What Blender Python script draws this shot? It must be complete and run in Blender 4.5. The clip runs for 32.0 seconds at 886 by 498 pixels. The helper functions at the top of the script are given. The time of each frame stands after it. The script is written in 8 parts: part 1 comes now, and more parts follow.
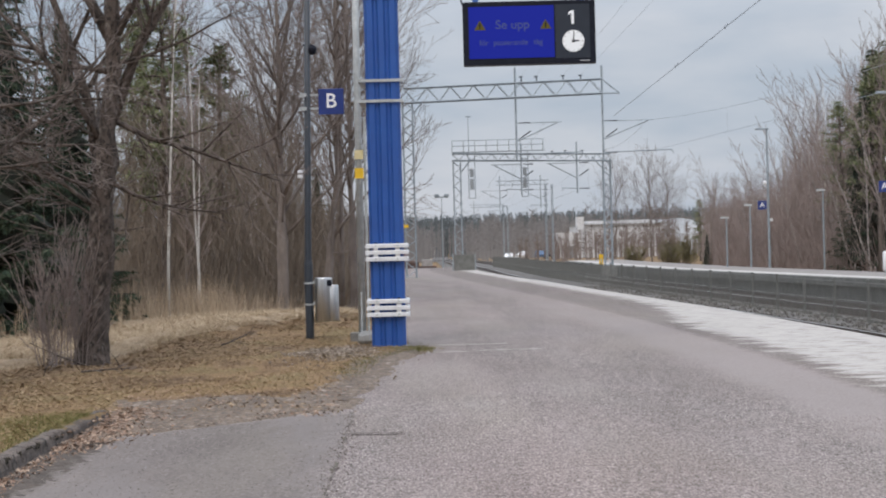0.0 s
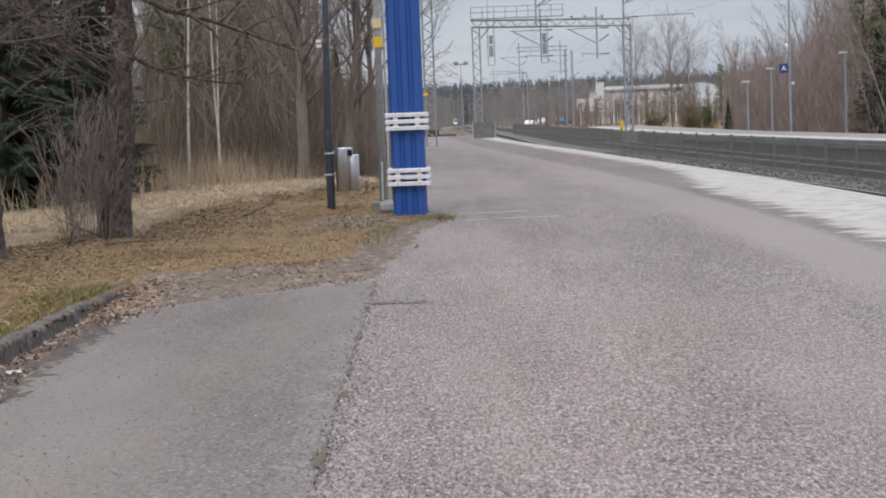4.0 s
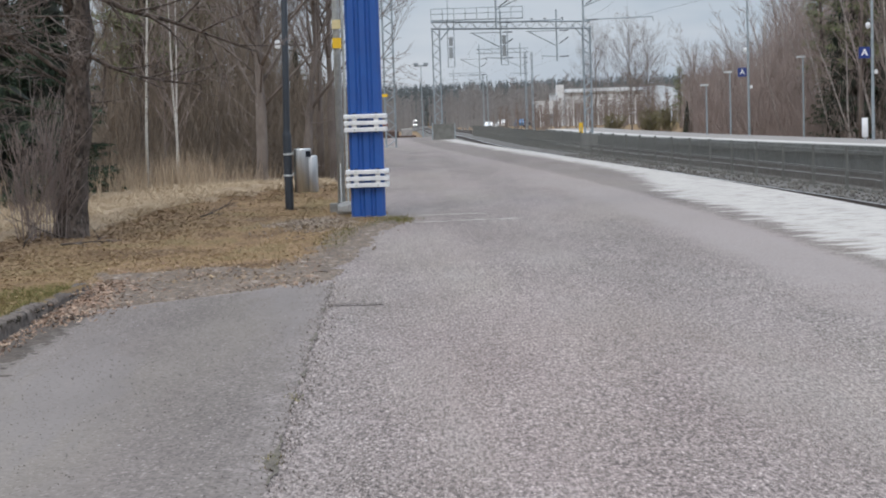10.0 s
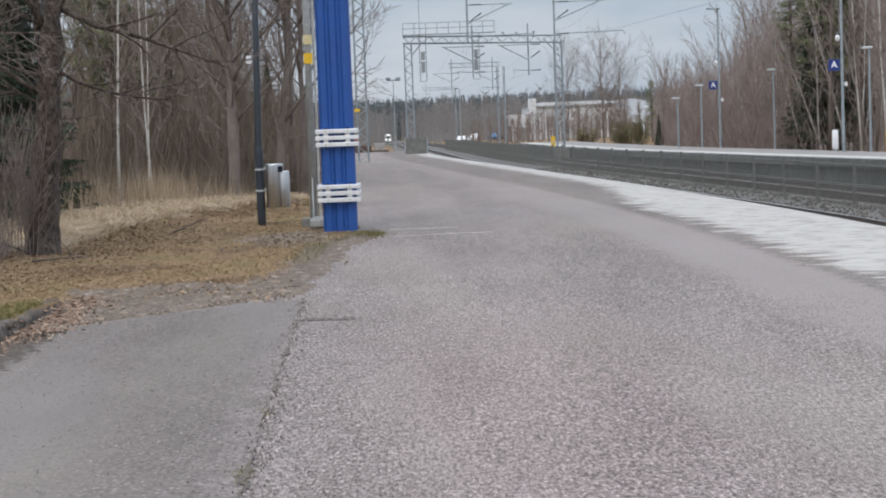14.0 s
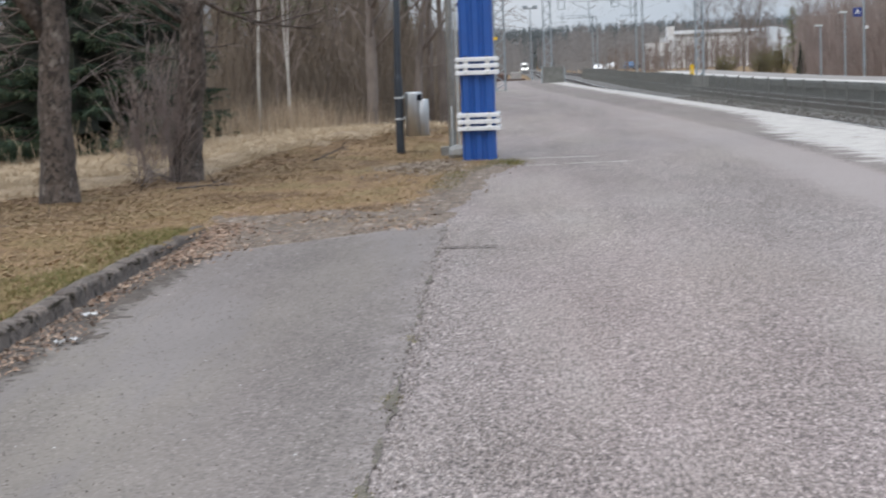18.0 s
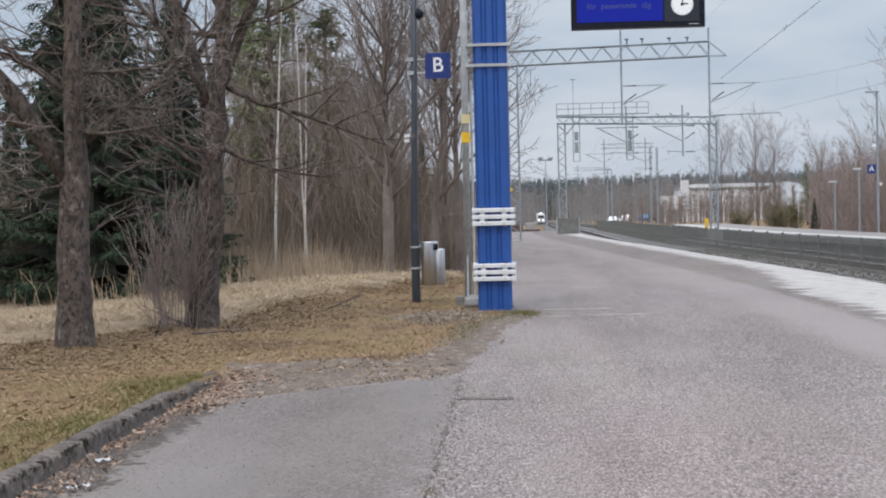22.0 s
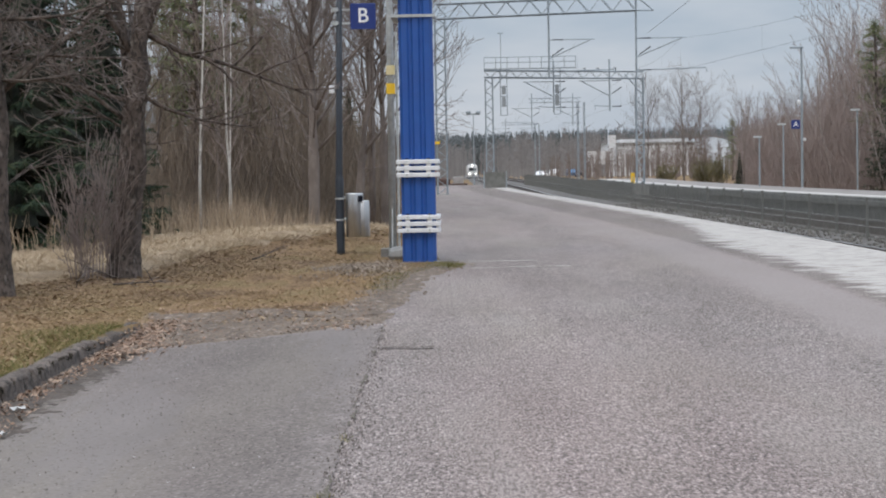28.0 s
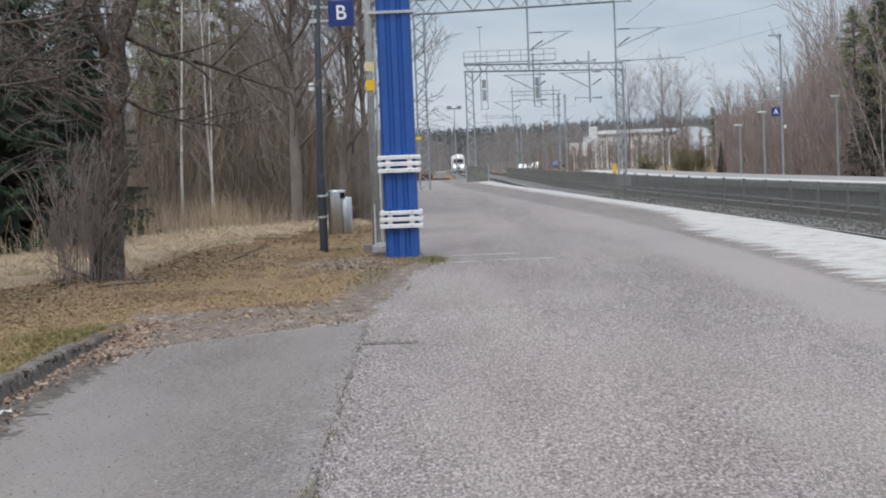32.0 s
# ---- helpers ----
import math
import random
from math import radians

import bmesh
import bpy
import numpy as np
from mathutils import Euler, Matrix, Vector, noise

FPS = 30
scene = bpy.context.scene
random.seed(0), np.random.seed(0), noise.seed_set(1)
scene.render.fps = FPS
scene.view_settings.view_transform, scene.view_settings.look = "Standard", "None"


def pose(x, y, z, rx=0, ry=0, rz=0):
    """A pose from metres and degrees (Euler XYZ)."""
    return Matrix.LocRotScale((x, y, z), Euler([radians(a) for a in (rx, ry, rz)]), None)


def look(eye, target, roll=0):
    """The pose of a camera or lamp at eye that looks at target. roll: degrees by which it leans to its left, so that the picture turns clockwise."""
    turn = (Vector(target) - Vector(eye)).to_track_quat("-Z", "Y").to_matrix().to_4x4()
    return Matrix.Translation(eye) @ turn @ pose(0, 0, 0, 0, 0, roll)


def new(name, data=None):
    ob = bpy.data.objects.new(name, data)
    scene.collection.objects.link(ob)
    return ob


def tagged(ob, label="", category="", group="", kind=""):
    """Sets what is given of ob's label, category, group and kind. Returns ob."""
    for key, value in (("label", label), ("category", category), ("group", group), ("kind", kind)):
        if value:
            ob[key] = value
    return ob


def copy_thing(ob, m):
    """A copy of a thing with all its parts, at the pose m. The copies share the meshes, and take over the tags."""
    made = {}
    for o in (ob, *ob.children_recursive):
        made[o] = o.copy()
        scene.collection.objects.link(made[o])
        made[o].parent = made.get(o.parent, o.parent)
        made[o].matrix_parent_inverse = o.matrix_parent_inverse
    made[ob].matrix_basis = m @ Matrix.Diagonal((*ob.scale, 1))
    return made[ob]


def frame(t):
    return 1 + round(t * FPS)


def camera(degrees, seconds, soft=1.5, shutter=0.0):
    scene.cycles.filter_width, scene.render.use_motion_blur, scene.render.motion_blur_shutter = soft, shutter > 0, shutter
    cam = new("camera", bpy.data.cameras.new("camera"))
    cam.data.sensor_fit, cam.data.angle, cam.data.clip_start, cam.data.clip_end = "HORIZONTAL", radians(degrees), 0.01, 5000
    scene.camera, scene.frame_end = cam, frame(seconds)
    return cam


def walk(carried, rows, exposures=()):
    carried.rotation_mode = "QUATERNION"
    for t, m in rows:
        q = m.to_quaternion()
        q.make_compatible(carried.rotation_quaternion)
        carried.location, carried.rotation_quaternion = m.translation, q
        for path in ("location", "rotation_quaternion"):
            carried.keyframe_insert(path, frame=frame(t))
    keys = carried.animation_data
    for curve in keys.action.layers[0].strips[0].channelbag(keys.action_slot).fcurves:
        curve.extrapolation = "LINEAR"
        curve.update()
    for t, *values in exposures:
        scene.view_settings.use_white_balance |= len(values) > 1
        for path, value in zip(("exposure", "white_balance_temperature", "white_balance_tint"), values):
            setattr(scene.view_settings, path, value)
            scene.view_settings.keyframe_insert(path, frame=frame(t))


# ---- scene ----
cam = camera(28.82, 32.0, soft=2.0, shutter=0.3)

# seconds, place of the eye, yaw to the left, pitch up, lean
PATH = [
    (0, 0.008, 0.027, 1.543, 0.000, -0.255, -1.507),
    (0.5, 0.002, 0.020, 1.543, -0.920, -0.309, -1.654),
    (1, -0.003, 0.015, 1.581, -0.912, -0.356, -1.447),
    (1.5, 0.002, 0.021, 1.549, -0.665, -0.851, -1.568),
    (2, 0.005, 0.024, 1.528, 0.528, -0.976, -2.665),
    (2.5, 0.009, 0.015, 1.524, 0.358, -2.700, -2.527),
    (3, 0.011, 0.009, 1.523, 0.676, -3.622, -2.814),
    (3.5, 0.008, 0.009, 1.540, 0.873, -4.354, -2.405),
    (5.5, 0.005, 0.010, 1.562, 0.637, -4.810, -1.987),
    (6, 0.004, 0.006, 1.560, 0.442, -4.746, -1.900),
    (6.5, 0.001, -0.004, 1.569, 0.729, -4.182, -1.874),
    (7, 0.015, -0.005, 1.567, 0.418, -3.630, -1.530),
    (7.5, 0.014, -0.014, 1.563, 0.103, -3.123, -1.358),
    (8, 0.037, -0.012, 1.567, -0.292, -3.806, -1.374),
    (8.5, 0.014, 0.001, 1.561, -1.028, -4.596, -1.385),
    (9, 0.025, 0.004, 1.556, -0.928, -4.574, -1.682),
    (9.5, 0.030, 0.000, 1.558, -0.678, -4.819, -1.899),
    (10, 0.028, 0.003, 1.559, -0.524, -4.620, -1.879),
    (10.5, 0.027, -0.004, 1.563, -0.992, -4.828, -1.875),
    (11, 0.025, -0.003, 1.558, -1.817, -5.194, -1.734),
    (11.5, 0.029, -0.016, 1.557, -1.910, -5.165, -1.727),
    (12, 0.035, -0.014, 1.565, -2.247, -5.157, -1.810),
    (12.5, 0.038, -0.021, 1.562, -2.244, -5.022, -2.112),
    (13, 0.039, -0.024, 1.565, -2.102, -4.985, -2.400),
    (13.5, 0.044, -0.040, 1.561, -1.635, -4.399, -2.258),
    (15.5, 0.052, -0.050, 1.563, -0.744, -4.016, -2.489),
    (16, 0.028, -0.026, 1.558, 0.454, -4.872, -2.317),
    (16.5, 0.023, -0.004, 1.550, -0.439, -5.053, -1.892),
    (17, -0.001, -0.010, 1.552, -0.877, -5.630, -1.573),
    (17.5, 0.003, 0.002, 1.547, 0.428, -5.827, -1.920),
    (18, -0.014, -0.010, 1.552, 3.165, -6.352, -2.286),
    (18.5, -0.043, -0.005, 1.544, 7.936, -7.303, -2.205),
    (19, -0.095, -0.003, 1.544, 11.157, -7.456, -1.701),
    (19.5, -0.140, 0.022, 1.532, 10.460, -7.511, -0.310),
    (20, -0.118, 0.016, 1.529, 9.883, -6.746, -1.932),
    (20.5, -0.058, 0.043, 1.540, 5.272, -5.179, -1.132),
    (21, -0.043, -0.045, 1.561, 3.778, -4.862, -1.787),
    (21.5, -0.042, 0.005, 1.559, 1.503, -2.708, -0.811),
    (22, -0.042, -0.003, 1.567, 3.451, -1.405, -1.348),
    (22.5, -0.037, 0.005, 1.572, 2.704, -0.342, -0.998),
    (23, -0.038, 0.017, 1.566, 2.229, 1.514, -0.887),
    (23.5, -0.028, 0.021, 1.568, 1.700, 1.587, -0.517),
    (24, -0.034, 0.015, 1.563, 0.433, 1.187, -0.408),
    (24.5, -0.019, 0.000, 1.554, 0.696, -0.203, -0.548),
    (26.5, -0.007, -0.048, 1.532, 1.614, -0.018, -1.331),
    (27, 0.003, -0.041, 1.527, 2.013, -2.261, -1.348),
    (27.5, 0.001, -0.003, 1.537, 0.622, -2.754, -0.876),
    (28, 0.010, 0.032, 1.523, 1.089, -2.971, -1.074),
    (28.5, 0.011, 0.044, 1.510, 0.693, -3.345, -1.290),
    (29, 0.008, 0.054, 1.532, 0.836, -4.299, -1.857),
    (29.5, 0.011, 0.041, 1.523, 1.541, -4.046, -2.096),
    (30, 0.015, 0.033, 1.532, 2.608, -4.635, -2.799),
    (30.5, 0.031, 0.004, 1.527, 2.836, -3.690, -3.008),
    (31, 0.041, -0.012, 1.533, 1.180, -3.310, -2.735),
    (31.5, 0.046, -0.029, 1.535, 0.895, -2.841, -2.649),
    (32, 0.031, -0.036, 1.523, 0.572, -3.156, -2.341),
]


def gaze(x, y, z, yaw, pitch, roll):
    a, b = radians(yaw), radians(pitch)
    eye = Vector((x, y, z))
    return look(eye, eye + Vector((-math.sin(a) * math.cos(b), math.cos(a) * math.cos(b), math.sin(b))), roll)


EXPOSURE = 0.03
LIGHT = [(0, 0.0, 6620, 13), (2, 0.0, 6650, 13), (3, -0.04, 6680, 14), (5.5, 0.0, 6500, 11), (8, 0.0, 6420, 10), (16, 0.0, 6420, 10), (17, 0.04, 6420, 10), (19, 0.2, 6480, 11), (20, 0.28, 6480, 11), (21, 0.16, 6430, 12), (23.5, 0.06, 6490, 12), (24.2, -0.03, 6590, 13),
         (26, 0.0, 6650, 14), (27.3, 0.0, 6620, 13), (28, -0.04, 6500, 11), (29, 0.02, 6480, 11), (30, 0.05, 6430, 11), (31, 0.09, 6400, 10), (32, 0.07, 6400, 10)]
walk(cam, [(r[0], gaze(*r[1:])) for r in PATH], [(t, EXPOSURE + stops, kelvin + 70, tint) for t, stops, kelvin, tint in LIGHT])

# ---- world and light: a bright overcast noon ----
world = bpy.data.worlds.new("overcast_sky")
scene.world = world
world.use_nodes = True
wt = world.node_tree
for nd in list(wt.nodes):
    wt.nodes.remove(nd)
wout = wt.nodes.new("ShaderNodeOutputWorld")
wbg = wt.nodes.new("ShaderNodeBackground")
wsky = wt.nodes.new("ShaderNodeTexSky")
wsky.sky_type = "NISHITA"
wsky.sun_disc = False
wsky.sun_elevation = radians(38)
wsky.sun_rotation = radians(200)
wsky.air_density, wsky.dust_density = 1.0, 3.0
wcoord = wt.nodes.new("ShaderNodeTexCoord")
wmap = wt.nodes.new("ShaderNodeMapping")
wmap.inputs["Scale"].default_value = (3.0, 3.0, 11.0)
wnoise = wt.nodes.new("ShaderNodeTexNoise")
wnoise.inputs["Scale"].default_value = 1.6
wnoise.inputs["Detail"].default_value = 5.0
wnoise.inputs["Roughness"].default_value = 0.55
wramp = wt.nodes.new("ShaderNodeValToRGB")
wramp.color_ramp.elements[0].position = 0.30
wramp.color_ramp.elements[0].color = (4.5, 5.7, 7.1, 1)
wramp.color_ramp.elements[1].position = 0.68
wramp.color_ramp.elements[1].color = (7.35, 8.0, 8.85, 1)
wmix = wt.nodes.new("ShaderNodeMix")
wmix.data_type = "RGBA"
wmix.inputs["Factor"].default_value = 0.88
wt.links.new(wcoord.outputs["Generated"], wmap.inputs["Vector"])
wt.links.new(wmap.outputs["Vector"], wnoise.inputs["Vector"])
wt.links.new(wnoise.outputs["Fac"], wramp.inputs["Fac"])
wt.links.new(wsky.outputs["Color"], wmix.inputs["A"])
wt.links.new(wramp.outputs["Color"], wmix.inputs["B"])
# an overcast sky is about three times as bright overhead as at the horizon
wsep = wt.nodes.new("ShaderNodeSeparateXYZ")
wt.links.new(wcoord.outputs["Generated"], wsep.inputs["Vector"])
wup = wt.nodes.new("ShaderNodeMapRange")
wup.inputs["From Min"].default_value, wup.inputs["From Max"].default_value = 0.12, 1.0
wup.inputs["To Min"].default_value, wup.inputs["To Max"].default_value = 1.0, 3.5
wt.links.new(wsep.outputs["Z"], wup.inputs["Value"])
wscale = wt.nodes.new("ShaderNodeVectorMath")
wscale.operation = "SCALE"
wt.links.new(wmix.outputs["Result"], wscale.inputs["Vector"])
wt.links.new(wup.outputs["Result"], wscale.inputs["Scale"])
wt.links.new(wscale.outputs["Vector"], wbg.inputs["Color"])
wbg.inputs["Strength"].default_value = 0.083
wt.links.new(wbg.outputs["Background"], wout.inputs["Surface"])

sun = new("sun", bpy.data.lights.new("sun", "SUN"))
sun.data.energy = 1.35
sun.data.angle = radians(25)
sun.data.color = (1.0, 0.93, 0.82)
sun.matrix_world = look((0, 0, 60), (12, 28, 12))


# ---- materials ----
def mat(name, c1, c2, scale=8.0, rough=0.7, metal=0.0, bump=0.0, fine=None, stain=None, stretch=(1, 1, 1), vary=0.0, spec=0.5, coords="Object"):
    """Two colours mixed by noise of a real-world scale; fine grain, large stains and a small change from piece to piece."""
    m = bpy.data.materials.new(name)
    m.use_nodes = True
    t = m.node_tree
    b = t.nodes["Principled BSDF"]
    b.inputs["Roughness"].default_value = rough
    b.inputs["Metallic"].default_value = metal
    b.inputs["Specular IOR Level"].default_value = spec
    tc = t.nodes.new("ShaderNodeTexCoord")
    mp = t.nodes.new("ShaderNodeMapping")
    mp.inputs["Scale"].default_value = stretch
    t.links.new(tc.outputs[coords], mp.inputs["Vector"])

    def noise_node(sc, detail=4.0, rou=0.6):
        n = t.nodes.new("ShaderNodeTexNoise")
        n.inputs["Scale"].default_value = sc
        n.inputs["Detail"].default_value = detail
        n.inputs["Roughness"].default_value = rou
        t.links.new(mp.outputs["Vector"], n.inputs["Vector"])
        return n

    def mix(fac, a, c, low=0.35, high=0.65):
        r = t.nodes.new("ShaderNodeMapRange")
        r.inputs["From Min"].default_value, r.inputs["From Max"].default_value = low, high
        t.links.new(fac, r.inputs["Value"])
        x = t.nodes.new("ShaderNodeMix")
        x.data_type = "RGBA"
        t.links.new(r.outputs["Result"], x.inputs["Factor"])
        for sock, val in (("A", a), ("B", c)):
            if isinstance(val, tuple):
                x.inputs[sock].default_value = (*val, 1)
            else:
                t.links.new(val, x.inputs[sock])
        return x.outputs["Result"]

    base = noise_node(scale)
    col = mix(base.outputs["Fac"], c1, c2)
    if fine:
        sc, cf, low, high = fine
        col = mix(noise_node(sc, 2.0).outputs["Fac"], col, cf, low, high)
    if stain:
        sc, cs, low, high = stain
        col = mix(noise_node(sc, 3.0).outputs["Fac"], col, cs, low, high)
    if vary:
        oi = t.nodes.new("ShaderNodeObjectInfo")
        hs = t.nodes.new("ShaderNodeHueSaturation")
        r = t.nodes.new("ShaderNodeMapRange")
        r.inputs["To Min"].default_value, r.inputs["To Max"].default_value = 1 - vary, 1 + vary
        t.links.new(oi.outputs["Random"], r.inputs["Value"])
        t.links.new(r.outputs["Result"], hs.inputs["Value"])
        t.links.new(col, hs.inputs["Color"])
        col = hs.outputs["Color"]
    t.links.new(col, b.inputs["Base Color"])
    if bump:
        bp = t.nodes.new("ShaderNodeBump")
        bp.inputs["Strength"].default_value = 0.6
        bp.inputs["Distance"].default_value = bump
        t.links.new(noise_node(fine[0] if fine else scale * 3, 3.0).outputs["Fac"], bp.inputs["Height"])
        t.links.new(bp.outputs["Normal"], b.inputs["Normal"])
    return m


def island_mat(name, c1, c2, rough=0.8, c3=None):
    """Loose pieces in one mesh, each of its own shade."""
    m = bpy.data.materials.new(name)
    m.use_nodes = True
    t = m.node_tree
    b = t.nodes["Principled BSDF"]
    b.inputs["Roughness"].default_value = rough
    b.inputs["Specular IOR Level"].default_value = 0.2
    g = t.nodes.new("ShaderNodeNewGeometry")
    r = t.nodes.new("ShaderNodeValToRGB")
    r.color_ramp.elements[0].color = (*c1, 1)
    r.color_ramp.elements[1].color = (*c2, 1)
    if c3:
        e = r.color_ramp.elements.new(0.5)
        e.color = (*c3, 1)
    t.links.new(g.outputs["Random Per Island"], r.inputs["Fac"])
    t.links.new(r.outputs["Color"], b.inputs["Base Color"])
    return m


def glow(name, color, strength, base=None):
    m = bpy.data.materials.new(name)
    m.use_nodes = True
    b = m.node_tree.nodes["Principled BSDF"]
    b.inputs["Base Color"].default_value = (*(base or color), 1)
    b.inputs["Emission Color"].default_value = (*color, 1)
    b.inputs["Emission Strength"].default_value = strength
    b.inputs["Roughness"].default_value = 0.6
    b.inputs["Specular IOR Level"].default_value = 0.08
    return m


BLUE = mat("blue_paint", (0.013, 0.075, 0.28), (0.018, 0.092, 0.33), 3.0, 0.42, stain=(1.3, (0.02, 0.07, 0.27), 0.5, 0.8), bump=0.0015, fine=(60, (0.014, 0.07, 0.33), 0.4, 0.8))
BLUE_ARM = mat("blue_arm_paint", (0.03, 0.10, 0.33), (0.045, 0.13, 0.38), 5.0, 0.42, fine=(50, (0.035, 0.11, 0.35), 0.4, 0.8))
WHITE_TUBE = mat("white_plastic", (0.64, 0.64, 0.65), (0.74, 0.74, 0.75), 6.0, 0.4, stain=(9, (0.5, 0.5, 0.48), 0.62, 0.9))
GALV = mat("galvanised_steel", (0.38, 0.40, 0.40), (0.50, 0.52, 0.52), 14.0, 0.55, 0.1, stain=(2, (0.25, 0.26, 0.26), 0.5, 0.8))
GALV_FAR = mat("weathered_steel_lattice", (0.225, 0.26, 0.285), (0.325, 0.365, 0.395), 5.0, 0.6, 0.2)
STAINLESS = mat("brushed_stainless", (0.46, 0.46, 0.46), (0.60, 0.60, 0.60), 40.0, 0.38, 1.0, stretch=(1, 1, 0.05), bump=0.0004)
DARK_PAINT = mat("dark_grey_paint", (0.024, 0.030, 0.040), (0.036, 0.044, 0.056), 10.0, 0.5, fine=(80, (0.03, 0.036, 0.046), 0.4, 0.7))
BLACK = mat("black_plastic", (0.008, 0.009, 0.016), (0.013, 0.015, 0.023), 10.0, 0.45, spec=0.15)
SCREEN_GREY = mat("display_side", (0.028, 0.034, 0.045), (0.034, 0.04, 0.052), 3.0, 0.4, spec=0.2)
SIGN_BLUE = mat("sign_blue", (0.012, 0.03, 0.16), (0.016, 0.038, 0.19), 5.0, 0.4)
SIGN_WHITE = mat("sign_white", (0.78, 0.78, 0.78), (0.84, 0.84, 0.84), 5.0, 0.45)
YELLOW = mat("yellow_sign", (0.72, 0.43, 0.02), (0.82, 0.52, 0.03), 8.0, 0.5)
YELLOW_PALE = mat("faded_yellow_sign", (0.62, 0.52, 0.26), (0.70, 0.60, 0.36), 8.0, 0.6)
CONCRETE = mat("grey_concrete", (0.24, 0.24, 0.23), (0.33, 0.32, 0.31), 4.0, 0.9, bump=0.004, fine=(60, (0.2, 0.2, 0.19), 0.5, 0.75), stain=(1.0, (0.16, 0.16, 0.15), 0.55, 0.8))
FOOT = mat("dirty_concrete_foot", (0.15, 0.145, 0.135), (0.23, 0.222, 0.21), 5.0, 0.92, bump=0.006, fine=(40, (0.10, 0.095, 0.085), 0.5, 0.7))
KERB = mat("weathered_kerb_stone", (0.080, 0.062, 0.052), (0.155, 0.124, 0.106), 5.0, 0.92, bump=0.016, fine=(38, (0.062, 0.049, 0.041), 0.5, 0.66), stain=(9.0, (0.036, 0.029, 0.024), 0.55, 0.68), vary=0.10)
KERB_LUMP = island_mat("black_kerb_lumps", (0.018, 0.015, 0.012), (0.060, 0.050, 0.036), 0.95, (0.032, 0.027, 0.020))
BARK = mat("grey_brown_bark", (0.066, 0.050, 0.041), (0.136, 0.104, 0.086), 7.0, 0.95, bump=0.08, stretch=(1, 1, 0.6), fine=(19, (0.036, 0.027, 0.022), 0.48, 0.62), stain=(10.0, (0.205, 0.175, 0.152), 0.58, 0.70))
PALE_WOOD = mat("peeled_pale_wood", (0.34, 0.29, 0.24), (0.48, 0.42, 0.36), 8.0, 0.85, fine=(40, (0.2, 0.16, 0.13), 0.55, 0.7))
TWIG = mat("bare_twigs", (0.125, 0.097, 0.086), (0.215, 0.176, 0.158), 1.5, 0.95)
THIN_BARK = mat("thin_stem_bark", (0.115, 0.092, 0.080), (0.20, 0.165, 0.145), 3.0, 0.95, stretch=(1, 1, 0.5))
TWIG_RED = mat("reddish_birch_twigs", (0.175, 0.138, 0.124), (0.285, 0.228, 0.207), 0.8, 0.95)
TWIG_BROWN = mat("brown_thicket_twigs", (0.108, 0.085, 0.066), (0.195, 0.155, 0.122), 0.7, 0.95)
BIRCH = mat("birch_bark", (0.42, 0.39, 0.355), (0.62, 0.585, 0.54), 6.0, 0.9, stretch=(1, 1, 2.0), fine=(14, (0.10, 0.085, 0.075), 0.56, 0.68))
NEEDLE = island_mat("spruce_needles", (0.015, 0.029, 0.018), (0.072, 0.086, 0.050), 0.8, (0.030, 0.048, 0.029))
BIRCH_GREY = mat("greyed_birch_bark", (0.20, 0.175, 0.16), (0.36, 0.325, 0.30), 3.0, 0.9, stretch=(1, 1, 1.4), fine=(9, (0.10, 0.082, 0.072), 0.5, 0.64))
# near-black colour carries the shade inside a spruce crown
SHADED_CORE = mat("shade_dark_spruce_core", (0.010, 0.014, 0.010), (0.026, 0.029, 0.019), 7.0, 0.95, bump=0.08, fine=(20, (0.040, 0.040, 0.027), 0.55, 0.7))
PINE = island_mat("pine_needles", (0.065, 0.080, 0.040), (0.20, 0.205, 0.105), 0.8, (0.12, 0.135, 0.065))
STRAW = island_mat("dry_grass_blades", (0.30, 0.226, 0.150), (0.54, 0.437, 0.318), 0.9, (0.415, 0.325, 0.224))
REED = island_mat("tall_dry_reeds", (0.23, 0.175, 0.125), (0.46, 0.37, 0.27), 0.9, (0.34, 0.26, 0.185))
LAWN_BLADE = island_mat("lawn_blades", (0.145, 0.108, 0.050), (0.36, 0.258, 0.145), 0.9, (0.225, 0.154, 0.082))
LAWN_LEAF = island_mat("faded_lawn_leaves", (0.15, 0.092, 0.057), (0.40, 0.298, 0.19), 0.9, (0.26, 0.172, 0.102))
GREEN_BLADE = island_mat("green_grass_blades", (0.075, 0.085, 0.03), (0.24, 0.19, 0.085), 0.9, (0.135, 0.125, 0.045))
LEAF = island_mat("fallen_leaves", (0.165, 0.100, 0.070), (0.42, 0.310, 0.230), 0.85, (0.275, 0.180, 0.130))
PALE_LITTER = island_mat("pale_weathered_leaves", (0.17, 0.13, 0.10), (0.38, 0.32, 0.26), 0.9, (0.27, 0.215, 0.17))
STONE = island_mat("loose_stones", (0.13, 0.100, 0.080), (0.32, 0.262, 0.22), 0.9, (0.21, 0.165, 0.135))
CHIP_STONE = island_mat("platform_chips", (0.135, 0.115, 0.107), (0.44, 0.388, 0.368), 0.9, (0.27, 0.232, 0.218))
GRIT = island_mat("dark_grit", (0.085, 0.071, 0.064), (0.30, 0.265, 0.25), 0.9, (0.135, 0.115, 0.105))
RAIL = mat("rusty_rail", (0.075, 0.058, 0.050), (0.13, 0.102, 0.088), 6.0, 0.6, 0.4)
RAIL_TOP = mat("polished_rail_head", (0.45, 0.44, 0.43), (0.55, 0.54, 0.52), 5.0, 0.3, 1.0)
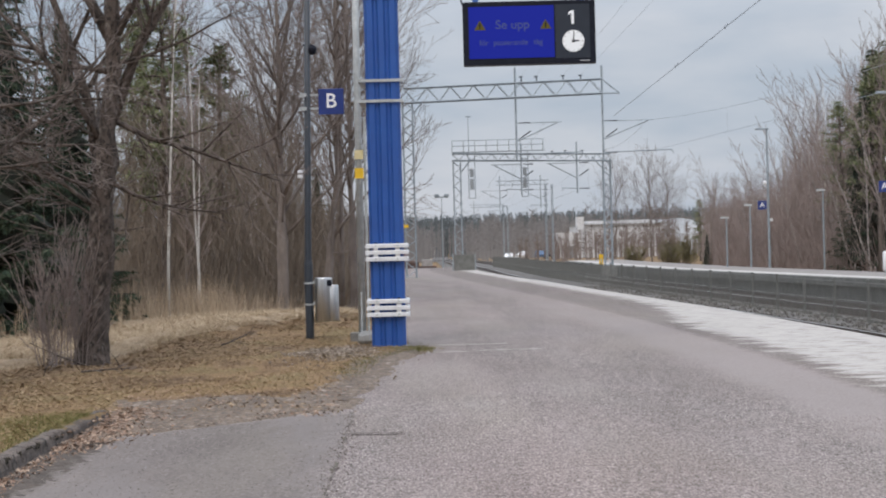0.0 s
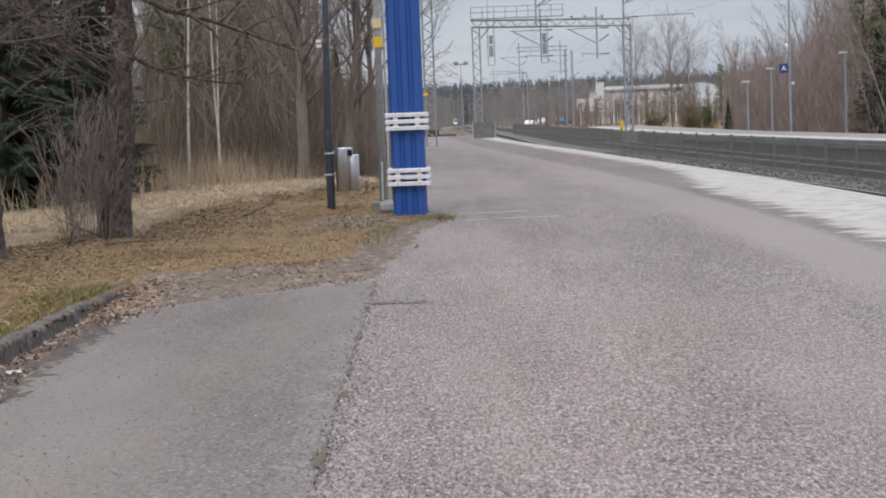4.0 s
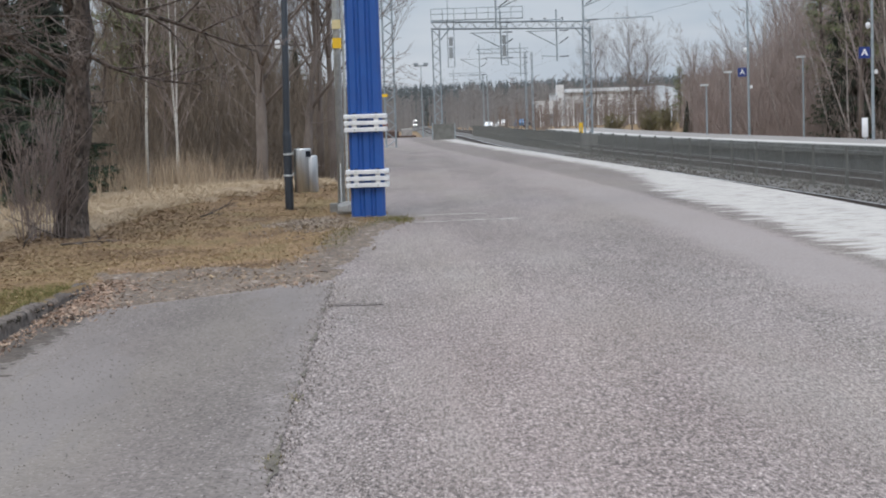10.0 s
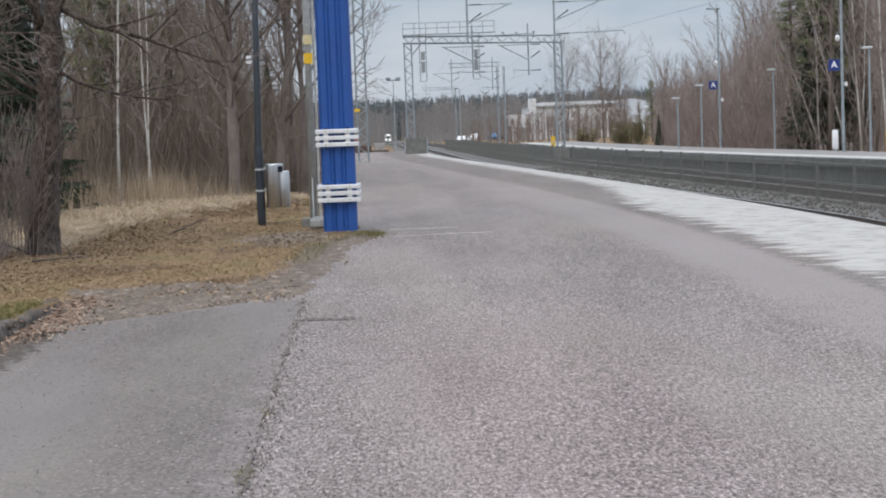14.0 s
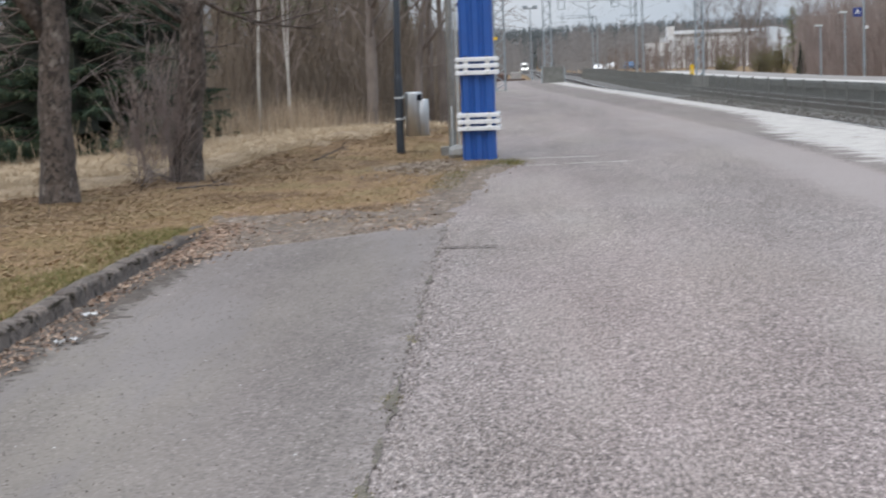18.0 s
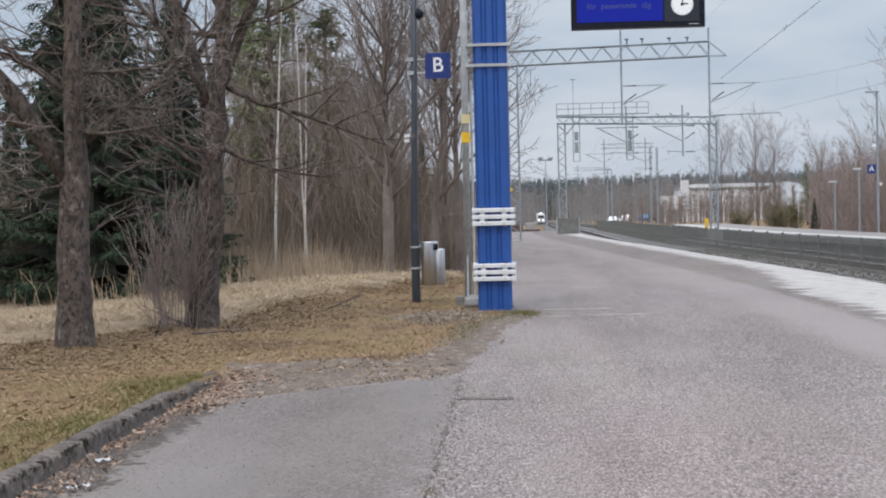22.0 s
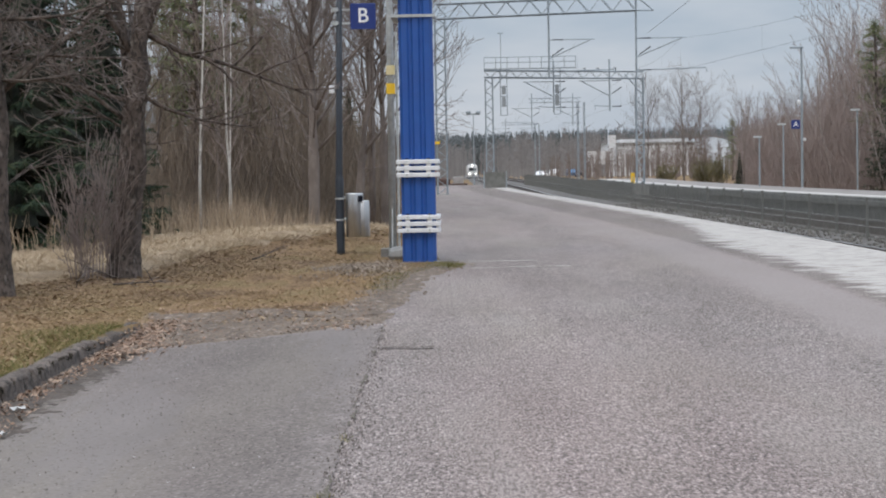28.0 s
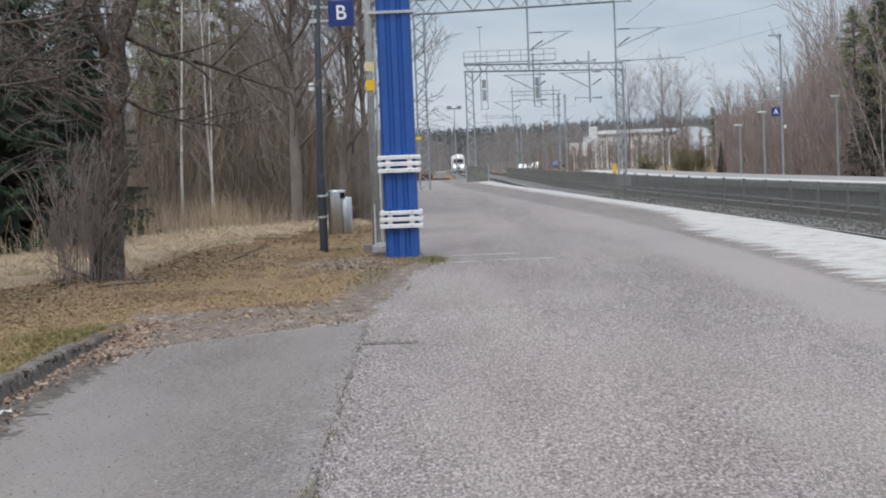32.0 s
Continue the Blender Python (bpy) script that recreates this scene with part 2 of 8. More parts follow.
SLEEPER = mat("concrete_sleeper", (0.22, 0.21, 0.20), (0.30, 0.29, 0.27), 6.0, 0.9)
BALLAST = mat("ballast", (0.100, 0.090, 0.082), (0.170, 0.155, 0.142), 1.2, 0.95, bump=0.06, fine=(9, (0.065, 0.060, 0.055), 0.44, 0.60))
FENCE_GREEN = mat("grey_green_fence_steel", (0.128, 0.127, 0.116), (0.180, 0.179, 0.165), 4.0, 0.6, 0.2)
BUILDING = mat("white_plaster_wall", (0.52, 0.515, 0.515), (0.62, 0.615, 0.615), 0.4, 0.85, stain=(0.15, (0.5, 0.49, 0.48), 0.5, 0.8))
GLASS = mat("dark_window_glass", (0.02, 0.025, 0.03), (0.03, 0.035, 0.04), 1.0, 0.08, spec=0.8)
TRAIN_WHITE = mat("white_train_paint", (0.50, 0.50, 0.50), (0.58, 0.58, 0.58), 0.6, 0.35)
SOIL = mat("bare_gravelly_soil", (0.116, 0.082, 0.058), (0.186, 0.138, 0.102), 3.5, 0.95, bump=0.03, stretch=(1, 0.6, 1), fine=(26, (0.085, 0.066, 0.053), 0.45, 0.62), stain=(9, (0.29, 0.235, 0.195), 0.58, 0.70))
MATTED = mat("matted_straw", (0.20, 0.142, 0.090), (0.35, 0.262, 0.172), 2.2, 0.95, bump=0.05, stretch=(1, 1.6, 1), fine=(28, (0.21, 0.15, 0.09), 0.5, 0.72), stain=(0.7, (0.24, 0.165, 0.095), 0.52, 0.72))
PAPER = mat("dirty_white_paper", (0.40, 0.39, 0.38), (0.52, 0.51, 0.50), 20.0, 0.9)
GUTTER = mat("damp_gutter_dirt", (0.044, 0.033, 0.026), (0.088, 0.067, 0.053), 6.0, 0.9, bump=0.015, fine=(34, (0.16, 0.122, 0.095), 0.60, 0.76))
MOSSY = mat("mossy_joint_dirt", (0.075, 0.062, 0.050), (0.120, 0.103, 0.074), 14.0, 0.95, bump=0.01, fine=(60, (0.17, 0.145, 0.125), 0.55, 0.7))
JOINT_STONE = island_mat("joint_chips", (0.10, 0.085, 0.077), (0.40, 0.35, 0.33), 0.9, (0.24, 0.205, 0.19))
RING = mat("worn_concrete_ring", (0.100, 0.078, 0.066), (0.155, 0.124, 0.107), 8.0, 0.92, bump=0.006, fine=(60, (0.10, 0.085, 0.075), 0.5, 0.66), stain=(7, (0.09, 0.075, 0.064), 0.56, 0.7))
BANK_LEAF = island_mat("brown_bank_leaves", (0.140, 0.090, 0.057), (0.31, 0.215, 0.136), 0.9, (0.208, 0.138, 0.086))
# far woods: aerial haze is put into these two pale, cool base colours
HAZY_TWIG = mat("haze_pale_bare_twigs", (0.16, 0.150, 0.147), (0.24, 0.228, 0.225), 0.05, 0.95)
HAZY_NEEDLE = mat("haze_pale_needles", (0.082, 0.095, 0.10), (0.115, 0.128, 0.132), 0.05, 0.95)
WILLOW = mat("yellow_green_willow_twigs", (0.11, 0.098, 0.05), (0.175, 0.155, 0.08), 0.8, 0.95)
PALE_HALL = mat("pale_blue_grey_sheeting", (0.50, 0.54, 0.58), (0.58, 0.62, 0.66), 0.2, 0.6)
LAMP_GLOW = glow("headlight_glow", (1.0, 0.98, 0.94), 5.0)
SCREEN_BLUE = glow("lit_blue_screen", (0.010, 0.022, 0.42), 0.62, (0.006, 0.008, 0.02))
TEXT_DIM = glow("lit_grey_letters", (0.09, 0.13, 0.40), 0.47, (0.02, 0.02, 0.03))
TEXT_WHITE = glow("lit_white_figures", (0.8, 0.84, 0.88), 0.8, (0.1, 0.1, 0.1))
AMBER = glow("lit_amber_triangle", (0.22, 0.17, 0.03), 0.32, (0.03, 0.03, 0.01))
IRON = mat("rusty_cast_iron", (0.085, 0.058, 0.050), (0.145, 0.098, 0.084), 9.0, 0.8, 0.4, bump=0.004, fine=(70, (0.06, 0.045, 0.04), 0.45, 0.7))
RED_PAINT = mat("red_vehicle_paint", (0.22, 0.06, 0.04), (0.28, 0.08, 0.05), 2.0, 0.5)
CAR_BLUE = mat("blue_car_paint", (0.035, 0.10, 0.20), (0.05, 0.13, 0.25), 2.0, 0.3)
CAR_WHITE = mat("white_car_paint", (0.7, 0.7, 0.7), (0.78, 0.78, 0.78), 2.0, 0.3)
CABINET = mat("grey_cabinet_paint", (0.20, 0.215, 0.225), (0.25, 0.265, 0.275), 2.0, 0.5)


def ground_mat():
    """Dry lawn and field: brown litter, straw and moss green in drifts, with fine grain."""
    m = bpy.data.materials.new("dry_lawn")
    m.use_nodes = True
    t = m.node_tree
    b = t.nodes["Principled BSDF"]
    b.inputs["Roughness"].default_value = 0.95
    b.inputs["Specular IOR Level"].default_value = 0.15
    tc = t.nodes.new("ShaderNodeTexCoord")

    def cloud(scale, stretch, detail, rough, stops):
        mp = t.nodes.new("ShaderNodeMapping")
        mp.inputs["Scale"].default_value = stretch
        t.links.new(tc.outputs["Object"], mp.inputs["Vector"])
        n = t.nodes.new("ShaderNodeTexNoise")
        n.inputs["Scale"].default_value, n.inputs["Detail"].default_value, n.inputs["Roughness"].default_value = scale, detail, rough
        t.links.new(mp.outputs["Vector"], n.inputs["Vector"])
        r = t.nodes.new("ShaderNodeValToRGB")
        while len(r.color_ramp.elements) < len(stops):
            r.color_ramp.elements.new(0.5)
        for e, (p, c) in zip(r.color_ramp.elements, stops):
            e.position, e.color = p, (*c, 1)
        t.links.new(n.outputs["Fac"], r.inputs["Fac"])
        return n, r.outputs["Color"]

    drift, c = cloud(0.75, (1, 0.55, 1), 8, 0.68, [(0.30, (0.095, 0.062, 0.040)), (0.42, (0.150, 0.097, 0.057)), (0.50, (0.225, 0.148, 0.083)), (0.58, (0.168, 0.122, 0.060)), (0.70, (0.285, 0.205, 0.120))])
    grain, g = cloud(26.0, (1, 0.7, 1), 5, 0.7, [(0.30, (0.50, 0.47, 0.44)), (0.50, (1.0, 1.0, 1.0)), (0.68, (1.38, 1.34, 1.28))])
    x = t.nodes.new("ShaderNodeMix")
    x.data_type, x.blend_type = "RGBA", "MULTIPLY"
    x.inputs["Factor"].default_value = 1.0
    t.links.new(c, x.inputs["A"])
    t.links.new(g, x.inputs["B"])
    t.links.new(x.outputs["Result"], b.inputs["Base Color"])
    bp = t.nodes.new("ShaderNodeBump")
    bp.inputs["Strength"].default_value, bp.inputs["Distance"].default_value = 0.7, 0.025
    t.links.new(grain.outputs["Fac"], bp.inputs["Height"])
    t.links.new(bp.outputs["Normal"], b.inputs["Normal"])
    return m


LAWN = ground_mat()


def paving(name, chips, gap, pink, scale, dark, bump, even, edge_of=(0.35, 0.75), drawn=1.0):
    """Asphalt with a worn surface of stone chips: cells of their own shade, dark binder between, broad pale and dark patches."""
    m = bpy.data.materials.new(name)
    m.use_nodes = True
    t = m.node_tree
    b = t.nodes["Principled BSDF"]
    b.inputs["Roughness"].default_value = 0.92
    b.inputs["Specular IOR Level"].default_value = 0.25
    tc = t.nodes.new("ShaderNodeTexCoord")

    def tex(kind, sc, **kw):
        n = t.nodes.new(kind)
        n.inputs["Scale"].default_value = sc
        for k, v in kw.items():
            n.inputs[k].default_value = v
        t.links.new(tc.outputs["Object"], n.inputs["Vector"])
        return n

    def lane(sc, stretch, detail):
        mp = t.nodes.new("ShaderNodeMapping")
        mp.inputs["Scale"].default_value = stretch
        t.links.new(tc.outputs["Object"], mp.inputs["Vector"])
        n = t.nodes.new("ShaderNodeTexNoise")
        n.inputs["Scale"].default_value, n.inputs["Detail"].default_value, n.inputs["Roughness"].default_value = sc, detail, 0.62
        t.links.new(mp.outputs["Vector"], n.inputs["Vector"])
        return n

    def ramp(fac, stops):
        r = t.nodes.new("ShaderNodeValToRGB")
        while len(r.color_ramp.elements) < len(stops):
            r.color_ramp.elements.new(0.5)
        for e, (p, c) in zip(r.color_ramp.elements, stops):
            e.position, e.color = p, (*c, 1)
        t.links.new(fac, r.inputs["Fac"])
        return r.outputs["Color"]

    def mixed(fac, a, c, how="MIX"):
        x = t.nodes.new("ShaderNodeMix")
        x.data_type, x.blend_type = "RGBA", how
        if isinstance(fac, float):
            x.inputs["Factor"].default_value = fac
        else:
            t.links.new(fac, x.inputs["Factor"])
        for sock, val in (("A", a), ("B", c)):
            if isinstance(val, tuple):
                x.inputs[sock].default_value = (*val, 1)
            else:
                t.links.new(val, x.inputs[sock])
        return x.outputs["Result"]

    v = tex("ShaderNodeTexVoronoi", scale, Randomness=1.0)
    vm = t.nodes.new("ShaderNodeMapping")
    vm.inputs["Scale"].default_value = (1.0, drawn, 1.0)
    t.links.new(tc.outputs["Object"], vm.inputs["Vector"])
    t.links.new(vm.outputs["Vector"], v.inputs["Vector"])
    sep = t.nodes.new("ShaderNodeSeparateColor")
    t.links.new(v.outputs["Color"], sep.inputs["Color"])
    stone = ramp(sep.outputs["Red"], [(0.22, chips[0]), (0.46, chips[1]), (0.86, chips[2]), (1.0, chips[3])])
    edge = ramp(v.outputs["Distance"], [(edge_of[0], (0, 0, 0)), (edge_of[1], (1, 1, 1))])
    col = mixed(edge, stone, gap)
    big = lane(0.5, (1.0, 0.16, 1), 4.0)
    col = mixed(ramp(big.outputs["Fac"], [(0.38, (0, 0, 0)), (0.64, (0.55, 0.55, 0.55))]), col, pink)
    tan = lane(0.42, (1.0, 0.22, 1), 3.0)
    col = mixed(ramp(tan.outputs["Fac"], [(0.46, (0, 0, 0)), (0.62, (0.4, 0.4, 0.4))]), col, (pink[0] * 0.97, pink[1] * 1.03, pink[2] * 0.93))
    smooth = lane(1.1, (1.0, 0.16, 1), 8.0)
    col = mixed(ramp(smooth.outputs["Fac"], [(0.52, (0, 0, 0)), (0.60, (0.7, 0.7, 0.7))]), col, even)
    mid = lane(0.9, (1.0, 0.30, 1), 8.0)
    col = mixed(1.0, col, ramp(mid.outputs["Fac"], [(0.42, (1, 1, 1)), (0.68, dark)]), "MULTIPLY")
    speck = tex("ShaderNodeTexVoronoi", 5.0, Randomness=1.0)
    sp = ramp(speck.outputs["Distance"], [(0.03, (1, 1, 1)), (0.042, (0, 0, 0))])
    col = mixed(sp, col, (0.5, 0.48, 0.46))
    pit = tex("ShaderNodeTexVoronoi", 19.0, Randomness=1.0)
    col = mixed(ramp(pit.outputs["Distance"], [(0.14, (0.55, 0.55, 0.55)), (0.27, (0, 0, 0))]), col, chips[0])
    t.links.new(col, b.inputs["Base Color"])
    bp = t.nodes.new("ShaderNodeBump")
    bp.inputs["Strength"].default_value = 0.8
    bp.inputs["Distance"].default_value = bump
    bp.invert = True
    t.links.new(v.outputs["Distance"], bp.inputs["Height"])
    t.links.new(bp.outputs["Normal"], b.inputs["Normal"])
    return m, t, b, col, mixed, ramp, tex, tc, stone, edge


CHIPS = [(0.085, 0.072, 0.066), (0.238, 0.202, 0.189), (0.305, 0.260, 0.243), (0.46, 0.405, 0.38)]
GRAVEL, gt, gb, gcol, gmix, gramp, gtex, *_rest = paving("gravelled_platform_asphalt", CHIPS, (0.173, 0.146, 0.137), (0.288, 0.236, 0.224), 72.0, (0.84, 0.825, 0.81), 0.008, (0.248, 0.215, 0.198), (0.45, 0.95), 0.5)
# a broad patch of reddish grit
gmap = gt.nodes.new("ShaderNodeMapping")
gmap.vector_type = "TEXTURE"
gmap.inputs["Location"].default_value, gmap.inputs["Scale"].default_value = (0.75, 9.0, 0.0), (1.5, 7.5, 5.0)
gt.links.new(_rest[0].outputs["Object"], gmap.inputs["Vector"])
gball = gt.nodes.new("ShaderNodeTexGradient")
gball.gradient_type = "SPHERICAL"
gt.links.new(gmap.outputs["Vector"], gball.inputs["Vector"])
gcol = gmix(gramp(gball.outputs["Fac"], [(0.0, (0, 0, 0)), (0.7, (0.42, 0.42, 0.42))]), gcol, (1.06, 0.955, 0.965), "MULTIPLY")
# coarse speckle of pale and dark stones
gsp = gt.nodes.new("ShaderNodeMapping")
gsp.inputs["Scale"].default_value = (1.0, 0.22, 1.0)
gt.links.new(_rest[0].outputs["Object"], gsp.inputs["Vector"])
gsn = gt.nodes.new("ShaderNodeTexNoise")
gsn.inputs["Scale"].default_value, gsn.inputs["Detail"].default_value, gsn.inputs["Roughness"].default_value = 60.0, 2.0, 0.6
gt.links.new(gsp.outputs["Vector"], gsn.inputs["Vector"])
gcol = gmix(1.0, gcol, gramp(gsn.outputs["Fac"], [(0.38, (0.60, 0.595, 0.59)), (0.475, (0.97, 0.97, 0.97)), (0.53, (1.02, 1.02, 1.02)), (0.63, (1.28, 1.28, 1.28))]), "MULTIPLY")
# worn white safety strip along the edge, by the distance from the edge in the first map coordinate
uvn = gt.nodes.new("ShaderNodeUVMap")
uvn.uv_map = "edge"
sx = gt.nodes.new("ShaderNodeSeparateXYZ")
gt.links.new(uvn.outputs["UV"], sx.inputs["Vector"])
mpw = gt.nodes.new("ShaderNodeMapping")
mpw.inputs["Scale"].default_value = (0.5, 1.5, 1.0)
gt.links.new(uvn.outputs["UV"], mpw.inputs["Vector"])
wn = gt.nodes.new("ShaderNodeTexNoise")
wn.inputs["Scale"].default_value = 1.7
wn.inputs["Detail"].default_value = 9.0
wn.inputs["Roughness"].default_value = 0.72
gt.links.new(mpw.outputs["Vector"], wn.inputs["Vector"])
ma = gt.nodes.new("ShaderNodeMath")
ma.operation = "MULTIPLY_ADD"
ma.inputs[1].default_value = 2.5
gt.links.new(wn.outputs["Fac"], ma.inputs[0])
# the paint is worn back farther along the platform
fade = gt.nodes.new("ShaderNodeMapRange")
fade.interpolation_type = "SMOOTHSTEP"
fade.inputs["From Min"].default_value, fade.inputs["From Max"].default_value = 27.0, 42.0
fade.inputs["To Min"].default_value, fade.inputs["To Max"].default_value = 0.0, 1.25
gt.links.new(sx.outputs["Y"], fade.inputs["Value"])
back = gt.nodes.new("ShaderNodeMath")
back.operation = "ADD"
gt.links.new(sx.outputs["X"], back.inputs[0])
gt.links.new(fade.outputs["Result"], back.inputs[1])
gt.links.new(back.outputs["Value"], ma.inputs[2])
mr = gt.nodes.new("ShaderNodeMapRange")
mr.inputs["From Min"].default_value, mr.inputs["From Max"].default_value = 3.10, 3.32
mr.inputs["To Min"].default_value, mr.inputs["To Max"].default_value = 0.93, 0.0
gt.links.new(ma.outputs["Value"], mr.inputs["Value"])
wn2 = gt.nodes.new("ShaderNodeTexNoise")
wn2.inputs["Scale"].default_value = 5.0
wn2.inputs["Detail"].default_value = 6.0
wn2.inputs["Roughness"].default_value = 0.7
gt.links.new(mpw.outputs["Vector"], wn2.inputs["Vector"])
mr2 = gt.nodes.new("ShaderNodeMapRange")
mr2.inputs["From Min"].default_value, mr2.inputs["From Max"].default_value = 0.38, 0.50
mr2.inputs["To Min"].default_value, mr2.inputs["To Max"].default_value = 0.22, 1.0
gt.links.new(wn2.outputs["Fac"], mr2.inputs["Value"])
mm = gt.nodes.new("ShaderNodeMath")
mm.operation = "MULTIPLY"
gt.links.new(mr.outputs["Result"], mm.inputs[0])
gt.links.new(mr2.outputs["Result"], mm.inputs[1])
# beside the paint a band of dark grit, inside of that a lane of smooth pale asphalt
lane_n = gt.nodes.new("ShaderNodeMath")
lane_n.operation = "MULTIPLY_ADD"
lane_n.inputs[1].default_value = 0.8
gt.links.new(wn.outputs["Fac"], lane_n.inputs[0])
gt.links.new(sx.outputs["X"], lane_n.inputs[2])
lane_in = gt.nodes.new("ShaderNodeMapRange")
lane_in.interpolation_type = "SMOOTHSTEP"
lane_in.inputs["From Min"].default_value, lane_in.inputs["From Max"].default_value = 2.62, 2.86
gt.links.new(lane_n.outputs["Value"], lane_in.inputs["Value"])
lane_out = gt.nodes.new("ShaderNodeMapRange")
lane_out.interpolation_type = "SMOOTHSTEP"
lane_out.inputs["From Min"].default_value, lane_out.inputs["From Max"].default_value = 3.45, 4.0
lane_out.inputs["To Min"].default_value, lane_out.inputs["To Max"].default_value = 0.78, 0.0
gt.links.new(lane_n.outputs["Value"], lane_out.inputs["Value"])
lane_m = gt.nodes.new("ShaderNodeMath")
lane_m.operation = "MULTIPLY"
gt.links.new(lane_in.outputs["Result"], lane_m.inputs[0])
lane_far = gt.nodes.new("ShaderNodeMapRange")
lane_far.inputs["From Min"].default_value, lane_far.inputs["From Max"].default_value = 20.0, 42.0
lane_far.inputs["To Min"].default_value, lane_far.inputs["To Max"].default_value = 1.0, 0.35
gt.links.new(sx.outputs["Y"], lane_far.inputs["Value"])
lane_k = gt.nodes.new("ShaderNodeMath")
lane_k.operation = "MULTIPLY"
gt.links.new(lane_out.outputs["Result"], lane_k.inputs[0])
gt.links.new(lane_far.outputs["Result"], lane_k.inputs[1])
gt.links.new(lane_k.outputs["Value"], lane_m.inputs[1])
grit_band = gt.nodes.new("ShaderNodeMapRange")
grit_band.inputs["To Min"].default_value, grit_band.inputs["To Max"].default_value = 0.85, 0.0
gt.links.new(lane_in.outputs["Result"], grit_band.inputs["Value"])
gcol = gmix(grit_band.outputs["Result"], gcol, (0.76, 0.757, 0.752), "MULTIPLY")
gcol = gmix(lane_m.outputs["Value"], gcol, (0.266, 0.229, 0.216))
paint = gmix(mm.outputs["Value"], gcol, (0.445, 0.415, 0.385))
gt.links.new(paint, gb.inputs["Base Color"])
ASPHALT, at_, ab, acol, amix, aramp, atex, atc, *_rest = paving("grey_asphalt", [(0.090, 0.076, 0.070), (0.178, 0.152, 0.140), (0.204, 0.175, 0.162), (0.325, 0.284, 0.263)], (0.141, 0.120, 0.110), (0.212, 0.178, 0.161), 60.0, (0.80, 0.79, 0.785), 0.003, (0.184, 0.161, 0.152), (0.35, 0.75), 0.6)
# worn edges of the path: loose chips towards the gravel, damp dirt along the kerb, soil where it ends
asx = at_.nodes.new("ShaderNodeSeparateXYZ")
at_.links.new(atc.outputs["Object"], asx.inputs["Vector"])
ragged = atex("ShaderNodeTexNoise", 2.6, Detail=9.0, Roughness=0.72)


def worn_edge(along_x, along_y, offset, spread, reach, peak=1.0):
    """Share of wear: grows past a slanting line, broken by noise."""
    a0 = at_.nodes.new("ShaderNodeMath")
    a0.operation = "MULTIPLY_ADD"
    a0.inputs[1].default_value, a0.inputs[2].default_value = along_x, offset - spread * 0.5
    at_.links.new(asx.outputs["X"], a0.inputs[0])
    a = at_.nodes.new("ShaderNodeMath")
    a.operation = "MULTIPLY_ADD"
    a.inputs[1].default_value = along_y
    at_.links.new(asx.outputs["Y"], a.inputs[0])
    at_.links.new(a0.outputs["Value"], a.inputs[2])
    n = at_.nodes.new("ShaderNodeMath")
    n.operation = "MULTIPLY_ADD"
    n.inputs[1].default_value = spread
    at_.links.new(ragged.outputs["Fac"], n.inputs[0])
    at_.links.new(a.outputs["Value"], n.inputs[2])
    return aramp(n.outputs["Value"], [(0.0, (0, 0, 0)), (reach, (peak,) * 3)])


av = atex("ShaderNodeTexVoronoi", 62.0, Randomness=1.0)
asep = at_.nodes.new("ShaderNodeSeparateColor")
at_.links.new(av.outputs["Color"], asep.inputs["Color"])
loose = aramp(asep.outputs["Green"], [(0.16, CHIPS[0]), (0.45, (0.215, 0.183, 0.171)), (0.86, (0.275, 0.235, 0.22)), (1.0, CHIPS[2])])
acol = amix(worn_edge(1.0, 0.0194, 0.74, 1.1, 0.30), acol, loose)
dirt = atex("ShaderNodeTexNoise", 16.0, Detail=6.0, Roughness=0.7)
dirt_col = aramp(dirt.outputs["Fac"], [(0.3, (0.055, 0.046, 0.038)), (0.55, (0.10, 0.083, 0.07)), (0.72, (0.19, 0.155, 0.125))])
acol = amix(worn_edge(-1.0, 0.0, -2.66, 0.8, 0.12), acol, dirt_col)
soil_col = aramp(dirt.outputs["Fac"], [(0.3, (0.10, 0.074, 0.056)), (0.52, (0.178, 0.135, 0.106)), (0.75, (0.30, 0.24, 0.20))])
acol = amix(worn_edge(-0.737, 0.676, -11.40, 0.5, 0.2, 0.5), acol, (0.285, 0.240, 0.205))
acol = amix(worn_edge(-0.737, 0.676, -11.58, 0.5, 0.12), acol, soil_col)
at_.links.new(acol, ab.inputs["Base Color"])


